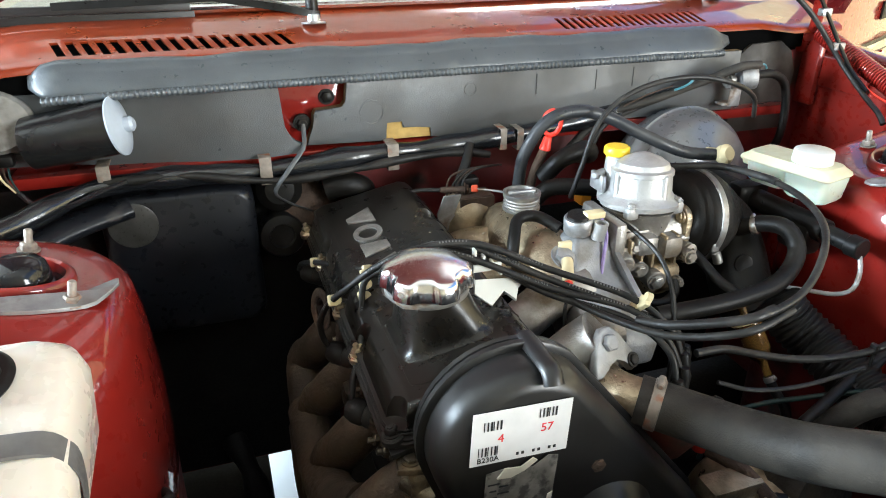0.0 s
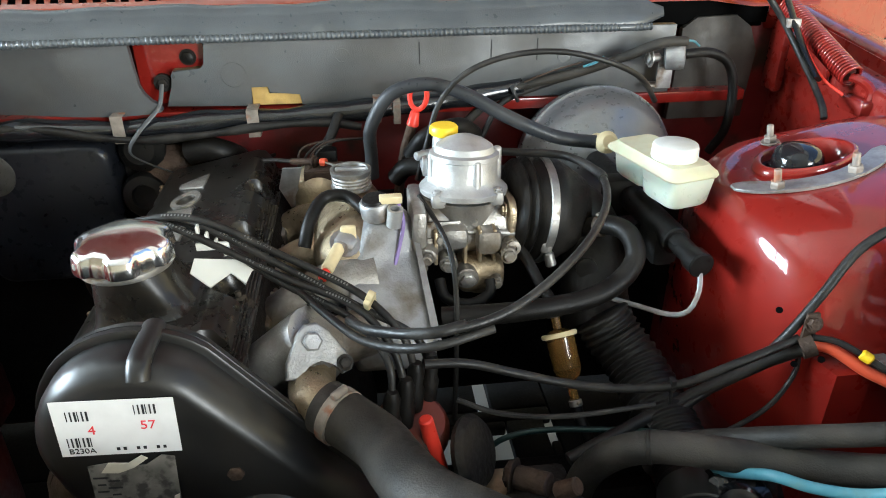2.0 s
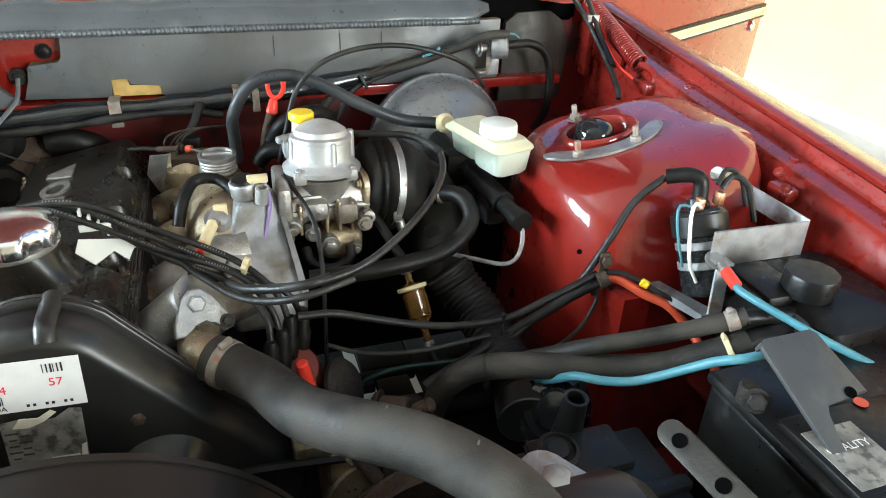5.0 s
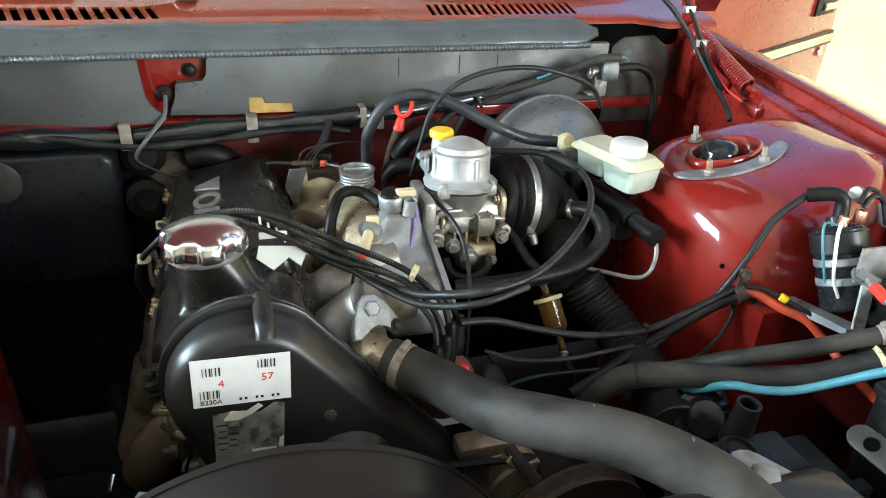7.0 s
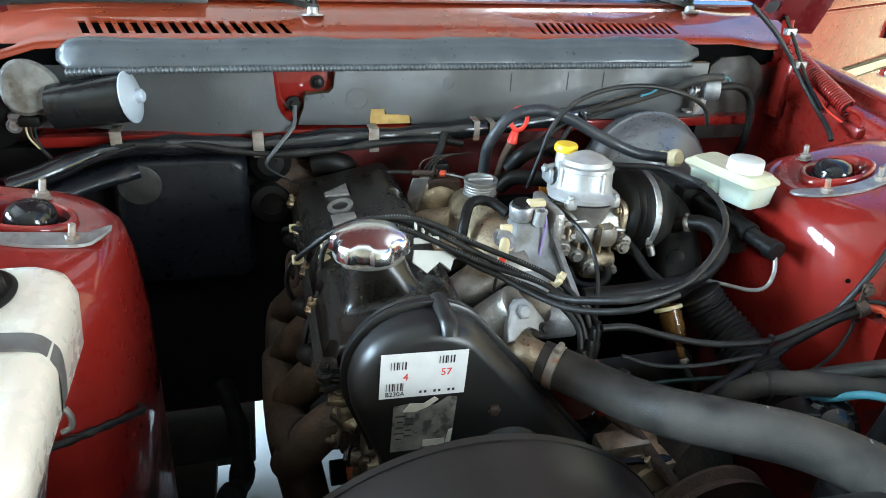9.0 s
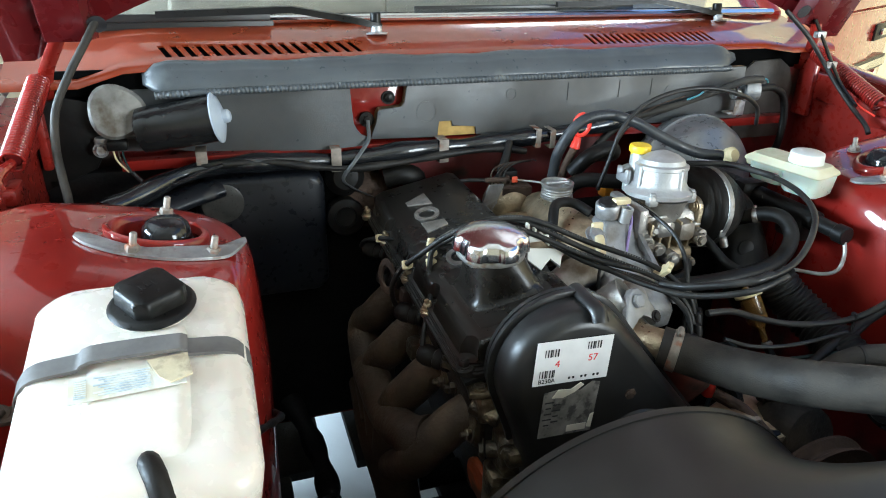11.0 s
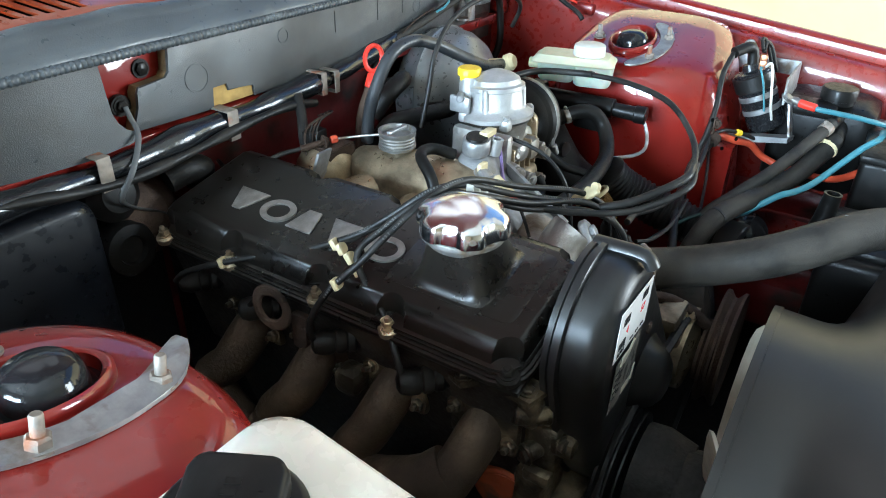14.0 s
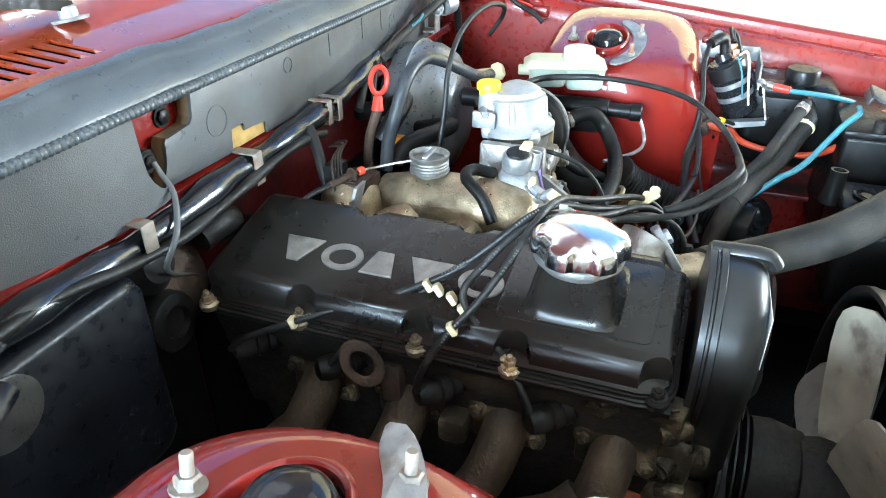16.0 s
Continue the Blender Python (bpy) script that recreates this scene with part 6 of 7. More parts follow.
part("fitting", merge(cyl((0.170, 0.42, 0.655), (0.195, 0.40, 0.662), 0.011), hexbolt((0.168, 0.423, 0.654), (-0.8, 0.5, -0.1), 0.012, 0.008), cyl((0.20, 0.395, 0.66), (0.215, 0.385, 0.675), 0.008)), RUST, pm)
solo("idler_pulley", lathe([(0.015, 0), (0.030, 0.002), (0.074, 0.003), (0.080, 0.001), (0.080, 0.005), (0.071, 0.012), (0.071, 0.016), (0.080, 0.023), (0.080, 0.027), (0.074, 0.026), (0.030, 0.018), (0.015, 0.018)], (0.198, 0.321, 0.556), (0, 1, 0), 44), RUST, "rusty belt pulley below the radiator hose", "pulley")

# brake booster, master cylinder and reservoir
bb = thing("brake_booster", "grey round brake booster with its black master cylinder", "brake booster", (0.36, 0.88, 0.72))
part("drum", lathe([(0.108, -0.06), (0.112, -0.03), (0.116, -0.028), (0.116, -0.020), (0.112, -0.018), (0.108, 0.005), (0.094, 0.028), (0.075, 0.034), (0.066, 0.044), (0.050, 0.050), (0.030, 0.051), (0, 0.051)], (0.386, 0.880, 0.757), (0.02, -1, 0.08), 56), GREYMETAL, bb, sharp=55)
part("master_cylinder", merge(cyl((0.360, 0.825, 0.792), (0.372, 0.590, 0.792), 0.0155), cyl((0.372, 0.60, 0.792), (0.376, 0.552, 0.790), 0.011), cyl((0.3755, 0.558, 0.790), (0.377, 0.540, 0.790), 0.0135), rbox((0.360, 0.72, 0.79), (0.05, 0.03, 0.05), 0.008), rbox((0.368, 0.625, 0.775), (0.03, 0.05, 0.04), 0.008)), PLASTIC, bb, "black master cylinder")
part("elbow_fitting", merge(lathe([(0.009, 0), (0.013, 0.002), (0.014, 0.012), (0.009, 0.018), (0, 0.018)], (0.348, 0.772, 0.838), (0.1, -0.9, 0.35), 18), cyl((0.348, 0.80, 0.832), (0.348, 0.77, 0.838), 0.009)), CREAM, bb, "cream plastic elbow")
part("brake_pipe", tube([(0.378, 0.545, 0.786), (0.376, 0.535, 0.765), (0.366, 0.53, 0.745), (0.352, 0.54, 0.735), (0.325, 0.56, 0.735), (0.30, 0.58, 0.735)], 0.0028, 8), PLATE, bb)
RM = axes((0.376, 0.660, 0.0), (0, 0, 1)) @ pose(0, 0, 0, 0, 0, 14)
rs = thing("brake_fluid_reservoir", "cream translucent brake fluid reservoir with white cap", "fluid reservoir", (0.376, 0.66, 0.81))


def rrings(levels):
    return loft([[RM @ Vector((x, y + o, z)) for x, y in roundrect(w, h, 0.010)] for z, w, h, o in levels])


part("tank", merge(rrings([(0.814, 0.044, 0.050, -0.030), (0.818, 0.050, 0.056, -0.030), (0.842, 0.057, 0.060, -0.030), (0.846, 0.057, 0.060, -0.030)]), rrings([(0.817, 0.040, 0.050, 0.026), (0.821, 0.046, 0.056, 0.026), (0.846, 0.054, 0.062, 0.025)])), RESBODY, rs)
part("lid", merge(rrings([(0.846, 0.062, 0.124, 0.001), (0.848, 0.064, 0.126, 0.001), (0.851, 0.062, 0.124, 0.001), (0.855, 0.054, 0.112, 0.001), (0.858, 0.050, 0.106, 0.001)]), RM and cyl(RM @ Vector((0, 0.05, 0.838)), RM @ Vector((0, 0.072, 0.838)), 0.008)), RESERV, rs)
part("cap", lathe([(0.0235, 0), (0.0245, 0.001), (0.0238, 0.013), (0.0230, 0.0155), (0.021, 0.0165), (0, 0.0165)], RM @ Vector((0.0, -0.020, 0.858)), (0, 0, 1), 48, wave=lambda a, h: 1 + 0.012 * math.cos(36 * a) * (0.0005 < h < 0.015)), WHITEP, rs, "white ribbed screw cap")

rs.location += Vector((0.0, 0.004, 0.007))

# hoses of the intake side
solo("breather_hose", tube([(0.061, 0.828, 0.785), (0.0605, 0.824, 0.818), (0.062, 0.813, 0.858), (0.088, 0.806, 0.900), (0.132, 0.802, 0.9115), (0.178, 0.795, 0.899), (0.225, 0.780, 0.875), (0.285, 0.772, 0.849), (0.345, 0.772, 0.838)], 0.0084, 16), GREYHOSE, "thick grey-black hose arching to the brake booster", "hose")
chs = thing("coolant_hose", "black coolant hose curling below the air elbow", "hose", (0.3, 0.6, 0.77))
clampband((0.305, 0.638, 0.791), (0.55, -0.8, 0.35), 0.0112, 0.008, chs)
part("hose", tube([(0.292, 0.66, 0.778), (0.310, 0.630, 0.796), (0.324, 0.606, 0.797), (0.328, 0.588, 0.778), (0.308, 0.572, 0.760), (0.27, 0.560, 0.748), (0.20, 0.555, 0.742), (0.12, 0.565, 0.735)], 0.0108, 16), RUBBER, chs)
solo("speedometer_cable", tube([(0.115, 0.775, 0.80), (0.128, 0.772, 0.850), (0.142, 0.772, 0.895), (0.172, 0.770, 0.930), (0.220, 0.765, 0.950), (0.278, 0.758, 0.955), (0.335, 0.755, 0.943), (0.385, 0.770, 0.918), (0.42, 0.80, 0.88)], 0.0035, 10), CABLE, "thin black cable arching over the booster", "cable")
solo("vacuum_hose", tube([(0.500, 0.905, 0.912), (0.540, 0.908, 0.912), (0.572, 0.912, 0.895), (0.586, 0.912, 0.855), (0.584, 0.910, 0.80), (0.57, 0.92, 0.76)], 0.0068, 14), RUBBER, "black hose bending down beside the hinge post", "hose")
vr = thing("pressure_valve", "small round grey valve on a strap bracket", "valve", (0.482, 0.915, 0.90))
part("body", lathe([(0.010, -0.014), (0.020, -0.012), (0.021, 0.0), (0.020, 0.012), (0.010, 0.014), (0, 0.014)], (0.484, 0.900, 0.913), (0.9, -0.35, 0.1), 26), PLATE, vr)
part("strap", merge(rbox((0.480, 0.915, 0.885), (0.022, 0.003, 0.045), 0.001), rbox((0.474, 0.925, 0.866), (0.03, 0.02, 0.004), 0.001)), PLATE, vr)
part("nozzle", merge(cyl((0.465, 0.902, 0.91), (0.447, 0.905, 0.907), 0.006), hexbolt((0.452, 0.904, 0.908), (-1, 0, 0), 0.009, 0.006)), STEEL, vr)
part("blue_wire", tube([(0.515, 0.895, 0.925), (0.50, 0.885, 0.934), (0.478, 0.882, 0.935), (0.46, 0.888, 0.930)], 0.0016, 6), TEAL, vr)
hr = thing("wiring_harness", "grey sleeved wiring harness slung to the valve", "wiring harness", (0.3, 0.93, 0.87))
part("sleeve", tube([(0.492, 0.885, 0.934), (0.458, 0.888, 0.932), (0.410, 0.906, 0.910), (0.345, 0.925, 0.885), (0.272, 0.935, 0.866), (0.225, 0.935, 0.84), (0.19, 0.93, 0.81)], 0.0065, 12, rfun=lambda d: 1 + 0.08 * math.sin(d * 40)), HOSE, hr)
part("sleeve", tube([(0.44, 0.91, 0.915), (0.38, 0.93, 0.889), (0.30, 0.935, 0.865), (0.25, 0.93, 0.845), (0.22, 0.92, 0.80)], 0.0045, 10), CABLE, hr)
part("wire", tube([(0.36, 0.918, 0.903), (0.32, 0.926, 0.890), (0.28, 0.924, 0.876)], 0.0012, 6), RUST, hr)
part("wire", tube([(0.385, 0.903, 0.913), (0.375, 0.905, 0.905), (0.36, 0.912, 0.898)], 0.002, 6), TEAL, hr)
part("cable_tie", tube([(0.262, 0.924, 0.872), (0.266, 0.92, 0.862), (0.272, 0.922, 0.850)], 0.003, 6), CABLE, hr)
solo("heater_hose", tube([(0.115, 0.86, 0.80), (0.135, 0.845, 0.83), (0.175, 0.85, 0.84), (0.20, 0.88, 0.82), (0.21, 0.94, 0.80)], 0.013, 14), RUBBER, "black heater hose behind the carburettor", "hose")
solo("heater_hose", tube([(0.09, 0.83, 0.78), (0.11, 0.82, 0.80), (0.165, 0.80, 0.80), (0.23, 0.80, 0.79), (0.25, 0.86, 0.77)], 0.012, 14), RUBBER, "black hose low behind the carburettor", "hose")

dp = thing("dipstick", "dipstick with red ring handle in its tube", "dipstick", (0.11, 0.835, 0.72))
part("tube", tube([(0.090, 0.868, 0.70), (0.104, 0.874, 0.79), (0.117, 0.864, 0.842)], 0.0068, 12), RUST, dp)
dm = axes((0.1210, 0.864, 0.856), (-0.55, -0.8, 0.1), (0.25, 0.05, 1))
ringp = [dm @ Vector((0.024 + 0.0175 * math.cos(2 * math.pi * k / 24), 0.0125 * math.sin(2 * math.pi * k / 24), 0)) for k in range(25)]
part("handle", merge(tube(ringp, 0.0035, 8, smooth_path=False), cyl((0.117, 0.864, 0.840), (0.1215, 0.864, 0.860), 0.0085, 0.006)), REDPL, dp, "red plastic ring handle")
solo("intake_hose", tube([(-0.02, 0.66, 0.775), (-0.012, 0.675, 0.80), (0.004, 0.70, 0.815), (0.03, 0.70, 0.815), (0.05, 0.68, 0.805)], 0.0072, 12), RUBBER, "small black hose bridging the manifold", "hose")
solo("choke_cable", tube([(0.108, 0.675, 0.822), (0.122, 0.630, 0.812), (0.132, 0.590, 0.795), (0.134, 0.560, 0.760), (0.132, 0.545, 0.70), (0.13, 0.54, 0.62)], 0.0028, 8), CABLE, "thin black cable dropping from the carburettor", "cable")
solo("orange_clip", rbox((0.184, 0.860, 0.766), (0.018, 0.026, 0.030), 0.004), mat("amber_plastic", (0.62, 0.24, 0.02), 0.4), "amber plastic clip behind the carburettor", "clip")
wl = thing("loose_wiring", "loose coloured wires behind the throttle drum", "wiring", (-0.01, 0.87, 0.82))
for k, (mtl, dx) in enumerate(((CABLE, 0.0), (RUST, 0.008), (CABLE, 0.016), (RUST, -0.006))):
    part("wire", tube([(-0.03 + dx, 0.85, 0.785), (-0.026 + dx, 0.855, 0.806 + 0.003 * k), (-0.005 + dx, 0.865, 0.822), (0.03 + dx, 0.875, 0.822), (0.05 + dx, 0.90, 0.812)], 0.0014, 6), mtl, wl)
part("connector", rbox((0.0, 0.868, 0.795), (0.03, 0.02, 0.035), 0.003), PLASTIC, wl)

# heater hoses to the black reservoir
hA = thing("heater_hose", "grey-black rubber hose to the reservoir", "hose", (0.5, 0.3, 0.79))
part("hose", tube([(0.511, 0.299, 0.791), (0.498, 0.305, 0.783), (0.461, 0.322, 0.766), (0.420, 0.338, 0.752), (0.379, 0.355, 0.739), (0.350, 0.385, 0.712), (0.322, 0.415, 0.682), (0.30, 0.43, 0.64)], 0.0092, 16), HOSE, hA)
hB = thing("heater_hose", "thick grey-black rubber hose bending down", "hose", (0.51, 0.31, 0.74))
part("hose", tube([(0.512, 0.290, 0.764), (0.495, 0.295, 0.756), (0.471, 0.308, 0.741), (0.444, 0.321, 0.7265), (0.402, 0.340, 0.717), (0.358, 0.358, 0.714), (0.314, 0.377, 0.7105), (0.276, 0.392, 0.705), (0.250, 0.403, 0.689), (0.232, 0.412, 0.66), (0.225, 0.418, 0.62)], 0.0140, 18), HOSE, hB)
clampband((0.499, 0.3045, 0.7835), (1, -0.45, 0.5), 0.0100, 0.012, hA, material=STAINED)
clampband((0.495, 0.295, 0.756), (1, -0.4, 0.6), 0.0147, 0.006, hB, material=CREAM)
bt = thing("coolant_reservoir", "black plastic reservoir with a round screw cap", "reservoir", (0.6, 0.31, 0.65))
part("tank", merge(loft([[(0.620 + x, 0.315 + y, z) for x, y in roundrect(w, h, 0.02)] for z, w, h in ((0.66, 0.11, 0.13), (0.67, 0.125, 0.145), (0.775, 0.130, 0.150), (0.792, 0.122, 0.142), (0.800, 0.10, 0.12))]), rbox((0.56, 0.335, 0.795), (0.05, 0.07, 0.02), 0.006)), PLASTIC, bt)
part("cap", lathe([(0.024, -0.004), (0.024, 0.002), (0.0265, 0.003), (0.0265, 0.018), (0.025, 0.021), (0, 0.022)], (0.585, 0.305, 0.805), (0, 0, 1), 40, wave=lambda a, h: 1 + 0.012 * math.cos(30 * a) * (0.002 < h < 0.022)), PLASTIC, bt)
part("spigot", cyl((0.57, 0.293, 0.786), (0.505, 0.300, 0.788), 0.0085), PLASTIC, bt)
part("spigot", cyl((0.57, 0.290, 0.772), (0.506, 0.290, 0.763), 0.0125), PLASTIC, bt)

# ignition coil on its bracket
co = thing("ignition_coil", "black cylindrical ignition coil banded with bright straps", "ignition coil", (0.533, 0.40, 0.75))
c0, c1 = Vector((0.541, 0.389, 0.755)), Vector((0.537, 0.433, 0.842))
cd = (c1 - c0).normalized()
part("can", lathe([(0.024, 0), (0.028, 0.004), (0.028, 0.088), (0.0285, 0.089), (0.0285, 0.093), (0.026, 0.096), (0.014, 0.098), (0.011, 0.108), (0, 0.108)], c0, cd, 36), mat("coil_black_enamel", (0.014, 0.014, 0.015), 0.25, rvar=0.08), co)
for h in (0.030, 0.052):
    part("band", lathe([(0.0282, h), (0.0292, h + 0.001), (0.0292, h + 0.008), (0.0282, h + 0.009)], c0, cd, 36), PLATE, co)
part("terminal", rbox((0.543, 0.409, 0.855), (0.008, 0.012, 0.016), 0.002), COPPER, co)
part("terminal", rbox((0.515, 0.404, 0.853), (0.006, 0.01, 0.014), 0.001), COPPER, co)
part("collar", lathe([(0.0285, 0.066), (0.031, 0.068), (0.031, 0.090), (0.0285, 0.092)], c0, cd, 36), BLACK, co)
part("high_tension_boot", tube([(0.527, 0.420, 0.850), (0.527, 0.424, 0.870), (0.518, 0.430, 0.876), (0.496, 0.445, 0.870)], 0.0085, 12), RUBBER, co, "grey rubber boot of the coil lead")
part("wire", tube([(0.512, 0.398, 0.852), (0.498, 0.39, 0.862), (0.490, 0.384, 0.85), (0.494, 0.375, 0.80), (0.505, 0.37, 0.775)], 0.0020, 8), WHITEW, co, "white wire of the coil")
part("wire", tube([(0.508, 0.402, 0.850), (0.488, 0.402, 0.855), (0.482, 0.392, 0.835), (0.492, 0.382, 0.79)], 0.0015, 8), TEAL, co, "blue wire of the coil")
part("wire", tube([(0.545, 0.410, 0.865), (0.556, 0.412, 0.878), (0.575, 0.405, 0.868), (0.582, 0.39, 0.83)], 0.0034, 8), CABLE, co)
part("wire", tube([(0.540, 0.412, 0.870), (0.552, 0.418, 0.884), (0.568, 0.412, 0.876), (0.575, 0.40, 0.845)], 0.0028, 8), CABLE, co)
part("condenser", cyl((0.555, 0.435, 0.872), (0.575, 0.44, 0.862), 0.009), STEEL, co)
for o in co.children:
    if o.name.split(".")[0] in ("terminal", "high_tension_boot", "wire", "condenser"):
        o.location += Vector((0.010, 0.013, 0.002))
cb = thing("coil_bracket", "bare grey sheet metal bracket round the coil", "bracket", (0.56, 0.40, 0.74))
part("plate", loft([[(0.517, 0.372, 0.802), (0.517, 0.374, 0.843), (0.517, 0.377, 0.843), (0.517, 0.375, 0.802)], [(0.640, 0.372, 0.800), (0.640, 0.374, 0.840), (0.640, 0.377, 0.840), (0.640, 0.375, 0.800)]]), PLATE, cb)
part("side_plate", rbox((0.6405, 0.43, 0.83), (0.003, 0.11, 0.024), 0.001), PLATE, cb)
part("front_leg", loft([[(0.522, 0.366, 0.812), (0.537, 0.364, 0.812), (0.537, 0.367, 0.812), (0.522, 0.369, 0.812)], [(0.512, 0.350, 0.752), (0.527, 0.348, 0.752), (0.527, 0.351, 0.752), (0.512, 0.353, 0.752)]]), PLATE, cb)
part("foot", loft([[(0.505, 0.352, 0.748), (0.528, 0.346, 0.748), (0.528, 0.346, 0.756), (0.505, 0.352, 0.756)], [(0.496, 0.470, 0.728), (0.506, 0.472, 0.728), (0.506, 0.472, 0.742), (0.496, 0.470, 0.742)]]), PLATE, cb)
part("earth_bolt", hexbolt((0.520, 0.370, 0.812), (-0.1, -0.6, 0.8), 0.008, 0.006), STEEL, cb)

# cables on the right
solo("coil_lead", tube([(0.506, 0.459, 0.871), (0.474, 0.462, 0.843), (0.447, 0.456, 0.804), (0.427, 0.458, 0.764), (0.409, 0.464, 0.730), (0.387, 0.466, 0.712), (0.34, 0.455, 0.69), (0.30, 0.445, 0.675)], 0.0042, 10), CABLE, "black coil lead running down the wheel arch", "cable")
solo("coil_lead", tube([(0.092, 0.462, 0.757), (0.130, 0.465, 0.752), (0.175, 0.470, 0.733), (0.225, 0.468, 0.717), (0.275, 0.458, 0.714), (0.325, 0.448, 0.722), (0.38, 0.448, 0.742), (0.435, 0.455, 0.758)], 0.0042, 10), CABLE, "black lead from distributor to the wheel arch clamp", "cable")
solo("battery_cable", tube([(0.447, 0.448, 0.755), (0.441, 0.450, 0.750), (0.411, 0.460, 0.729), (0.370, 0.462, 0.706), (0.322, 0.458, 0.686), (0.22, 0.43, 0.66)], 0.0062, 12), CABLE, "thick black cable to the wheel arch clamp", "cable")
pc = thing("pipe_clamp", "rusty P-clamp bolted to the wheel arch", "clamp", (0.447, 0.455, 0.76))
part("band", merge(lathe([(0.0085, -0.006), (0.0105, -0.006), (0.0105, 0.006), (0.0085, 0.006)], (0.441, 0.449, 0.753), (1, -0.2, 0.5), 22), rbox((0.441, 0.452, 0.772), (0.013, 0.004, 0.030), 0.0015)), RUST, pc)
part("bolt", hexbolt((0.441, 0.449, 0.778), (-0.2, -0.9, 0.3), 0.006, 0.006), RUST, pc)
solo("orange_cable", tube([(0.443, 0.449, 0.756), (0.460, 0.440, 0.754), (0.480, 0.420, 0.744), (0.503, 0.402, 0.735), (0.522, 0.382, 0.712), (0.520, 0.34, 0.702), (0.505, 0.28, 0.706), (0.48, 0.245, 0.735), (0.450, 0.225, 0.772)], 0.0055, 12), ORANGE, "thick orange-red battery cable", "cable")
solo("black_wire", merge(tube([(0.443, 0.447, 0.764), (0.462, 0.436, 0.764), (0.485, 0.412, 0.755), (0.51, 0.395, 0.742)], 0.003, 8), tube([(0.44, 0.455, 0.745), (0.435, 0.448, 0.72), (0.41, 0.44, 0.69), (0.36, 0.43, 0.67)], 0.0025, 8)), CABLE, "thin black wires beside the orange cable", "cable")
solo("yellow_ferrule", cyl((0.474, 0.4235, 0.7605), (0.481, 0.4165, 0.757), 0.005), YELLOW, "yellow crimp ferrule on a wire", "ferrule")
solo("green_cable", tube([(0.475, 0.232, 0.802), (0.452, 0.2335, 0.7998), (0.437, 0.250, 0.787), (0.420, 0.268, 0.767), (0.401, 0.286, 0.747), (0.386, 0.298, 0.7365), (0.365, 0.313, 0.7306), (0.346, 0.330, 0.727), (0.338, 0.36, 0.700), (0.32, 0.40, 0.67)], 0.0046, 12), TEAL, "faded teal battery cable passing under the hose", "cable")
solo("green_cable", tube([(0.315, 0.42, 0.685), (0.2965, 0.44, 0.6755), (0.2534, 0.47, 0.6554), (0.2157, 0.485, 0.6455), (0.1811, 0.49, 0.6374), (0.158, 0.49, 0.622), (0.14, 0.48, 0.59)], 0.0030, 10), DKGREEN, "dark green cable low beside the block", "cable")
solo("black_wire", tube([(0.30, 0.44, 0.708), (0.22, 0.438, 0.705), (0.16, 0.445, 0.708), (0.12, 0.455, 0.72)], 0.0025, 8), CABLE, "thin black wire low beside the block", "cable")
ec = thing("earth_cable", "teal earth cable with a red sleeved lug", "cable", (0.54, 0.34, 0.80))
part("cable", tube([(0.517, 0.338, 0.808), (0.514, 0.322, 0.806), (0.522, 0.298, 0.803), (0.538, 0.270, 0.797), (0.560, 0.242, 0.788), (0.588, 0.218, 0.776), (0.62, 0.20, 0.758)], 0.0040, 12), TEAL, ec)
part("sleeve", cyl((0.521, 0.352, 0.809), (0.5145, 0.326, 0.807), 0.0062), REDPL, ec)
part("lug", merge(rbox((0.526, 0.366, 0.812), (0.016, 0.022, 0.004), 0.001, m=None), cyl((0.524, 0.362, 0.811), (0.520, 0.350, 0.809), 0.0058)), STEEL, ec)
solo("cable_tie", lathe([(0.0138, -0.0018), (0.0148, -0.0015), (0.0148, 0.0015), (0.0138, 0.0018)], (0.276, 0.392, 0.705), (-1, 0.42, -0.25), 22), CABLE, "black cable tie round the hose", "cable tie")
solo("cable_tie", merge(cyl((0.318, 0.449, 0.724), (0.318, 0.447, 0.700), 0.0018, n=8), rbox((0.318, 0.449, 0.722), (0.005, 0.008, 0.012), 0.001)), CABLE, "black cable tie hanging from the leads", "cable tie")

# battery with its bracket
ba = thing("battery", "black car battery under a grey plastic bracket", "battery", (0.52, 0.16, 0.6))
part("case", rbox((0.525, 0.155, 0.67), (0.185, 0.185, 0.20), 0.008, 3), PLASTIC, ba)
part("top", merge(rbox((0.525, 0.155, 0.773), (0.19, 0.19, 0.012), 0.004), rbox((0.50, 0.13, 0.781), (0.12, 0.09, 0.010), 0.003)), PLASTIC, ba)
part("label", rbox((0.47, 0.125, 0.7868), (0.05, 0.06, 0.0008), 0), OLDPAPER, ba)
part("lettering", lettering("QUALITY", 0.010, Matrix.Translation((0.450, 0.130, 0.7872)) @ pose(0, 0, 0, 0, 0, 0)), PAPER, ba)
part("warning_mark", merge(lathe([(0.006, 0), (0.006, 0.0006), (0, 0.0006)], (0.520, 0.185, 0.787), (0, 0, 1), 16), lathe([(0.006, 0), (0.006, 0.0006), (0, 0.0006)], (0.522, 0.170, 0.787), (0, 0, 1), 16)), ORANGE, ba)
part("terminal", merge(cyl((0.435, 0.205, 0.779), (0.435, 0.205, 0.797), 0.009), hexbolt((0.432, 0.192, 0.792), (-0.5, -0.5, 0.3), 0.008, 0.008)), IRON, ba)
bcv = thing("battery_bracket", "grey-black plastic bracket over the battery terminal", "bracket", (0.46, 0.2, 0.79))
bmx = axes((0.480, 0.190, 0.812), (-0.06, -0.42, 0.9), (1, 0, 0))
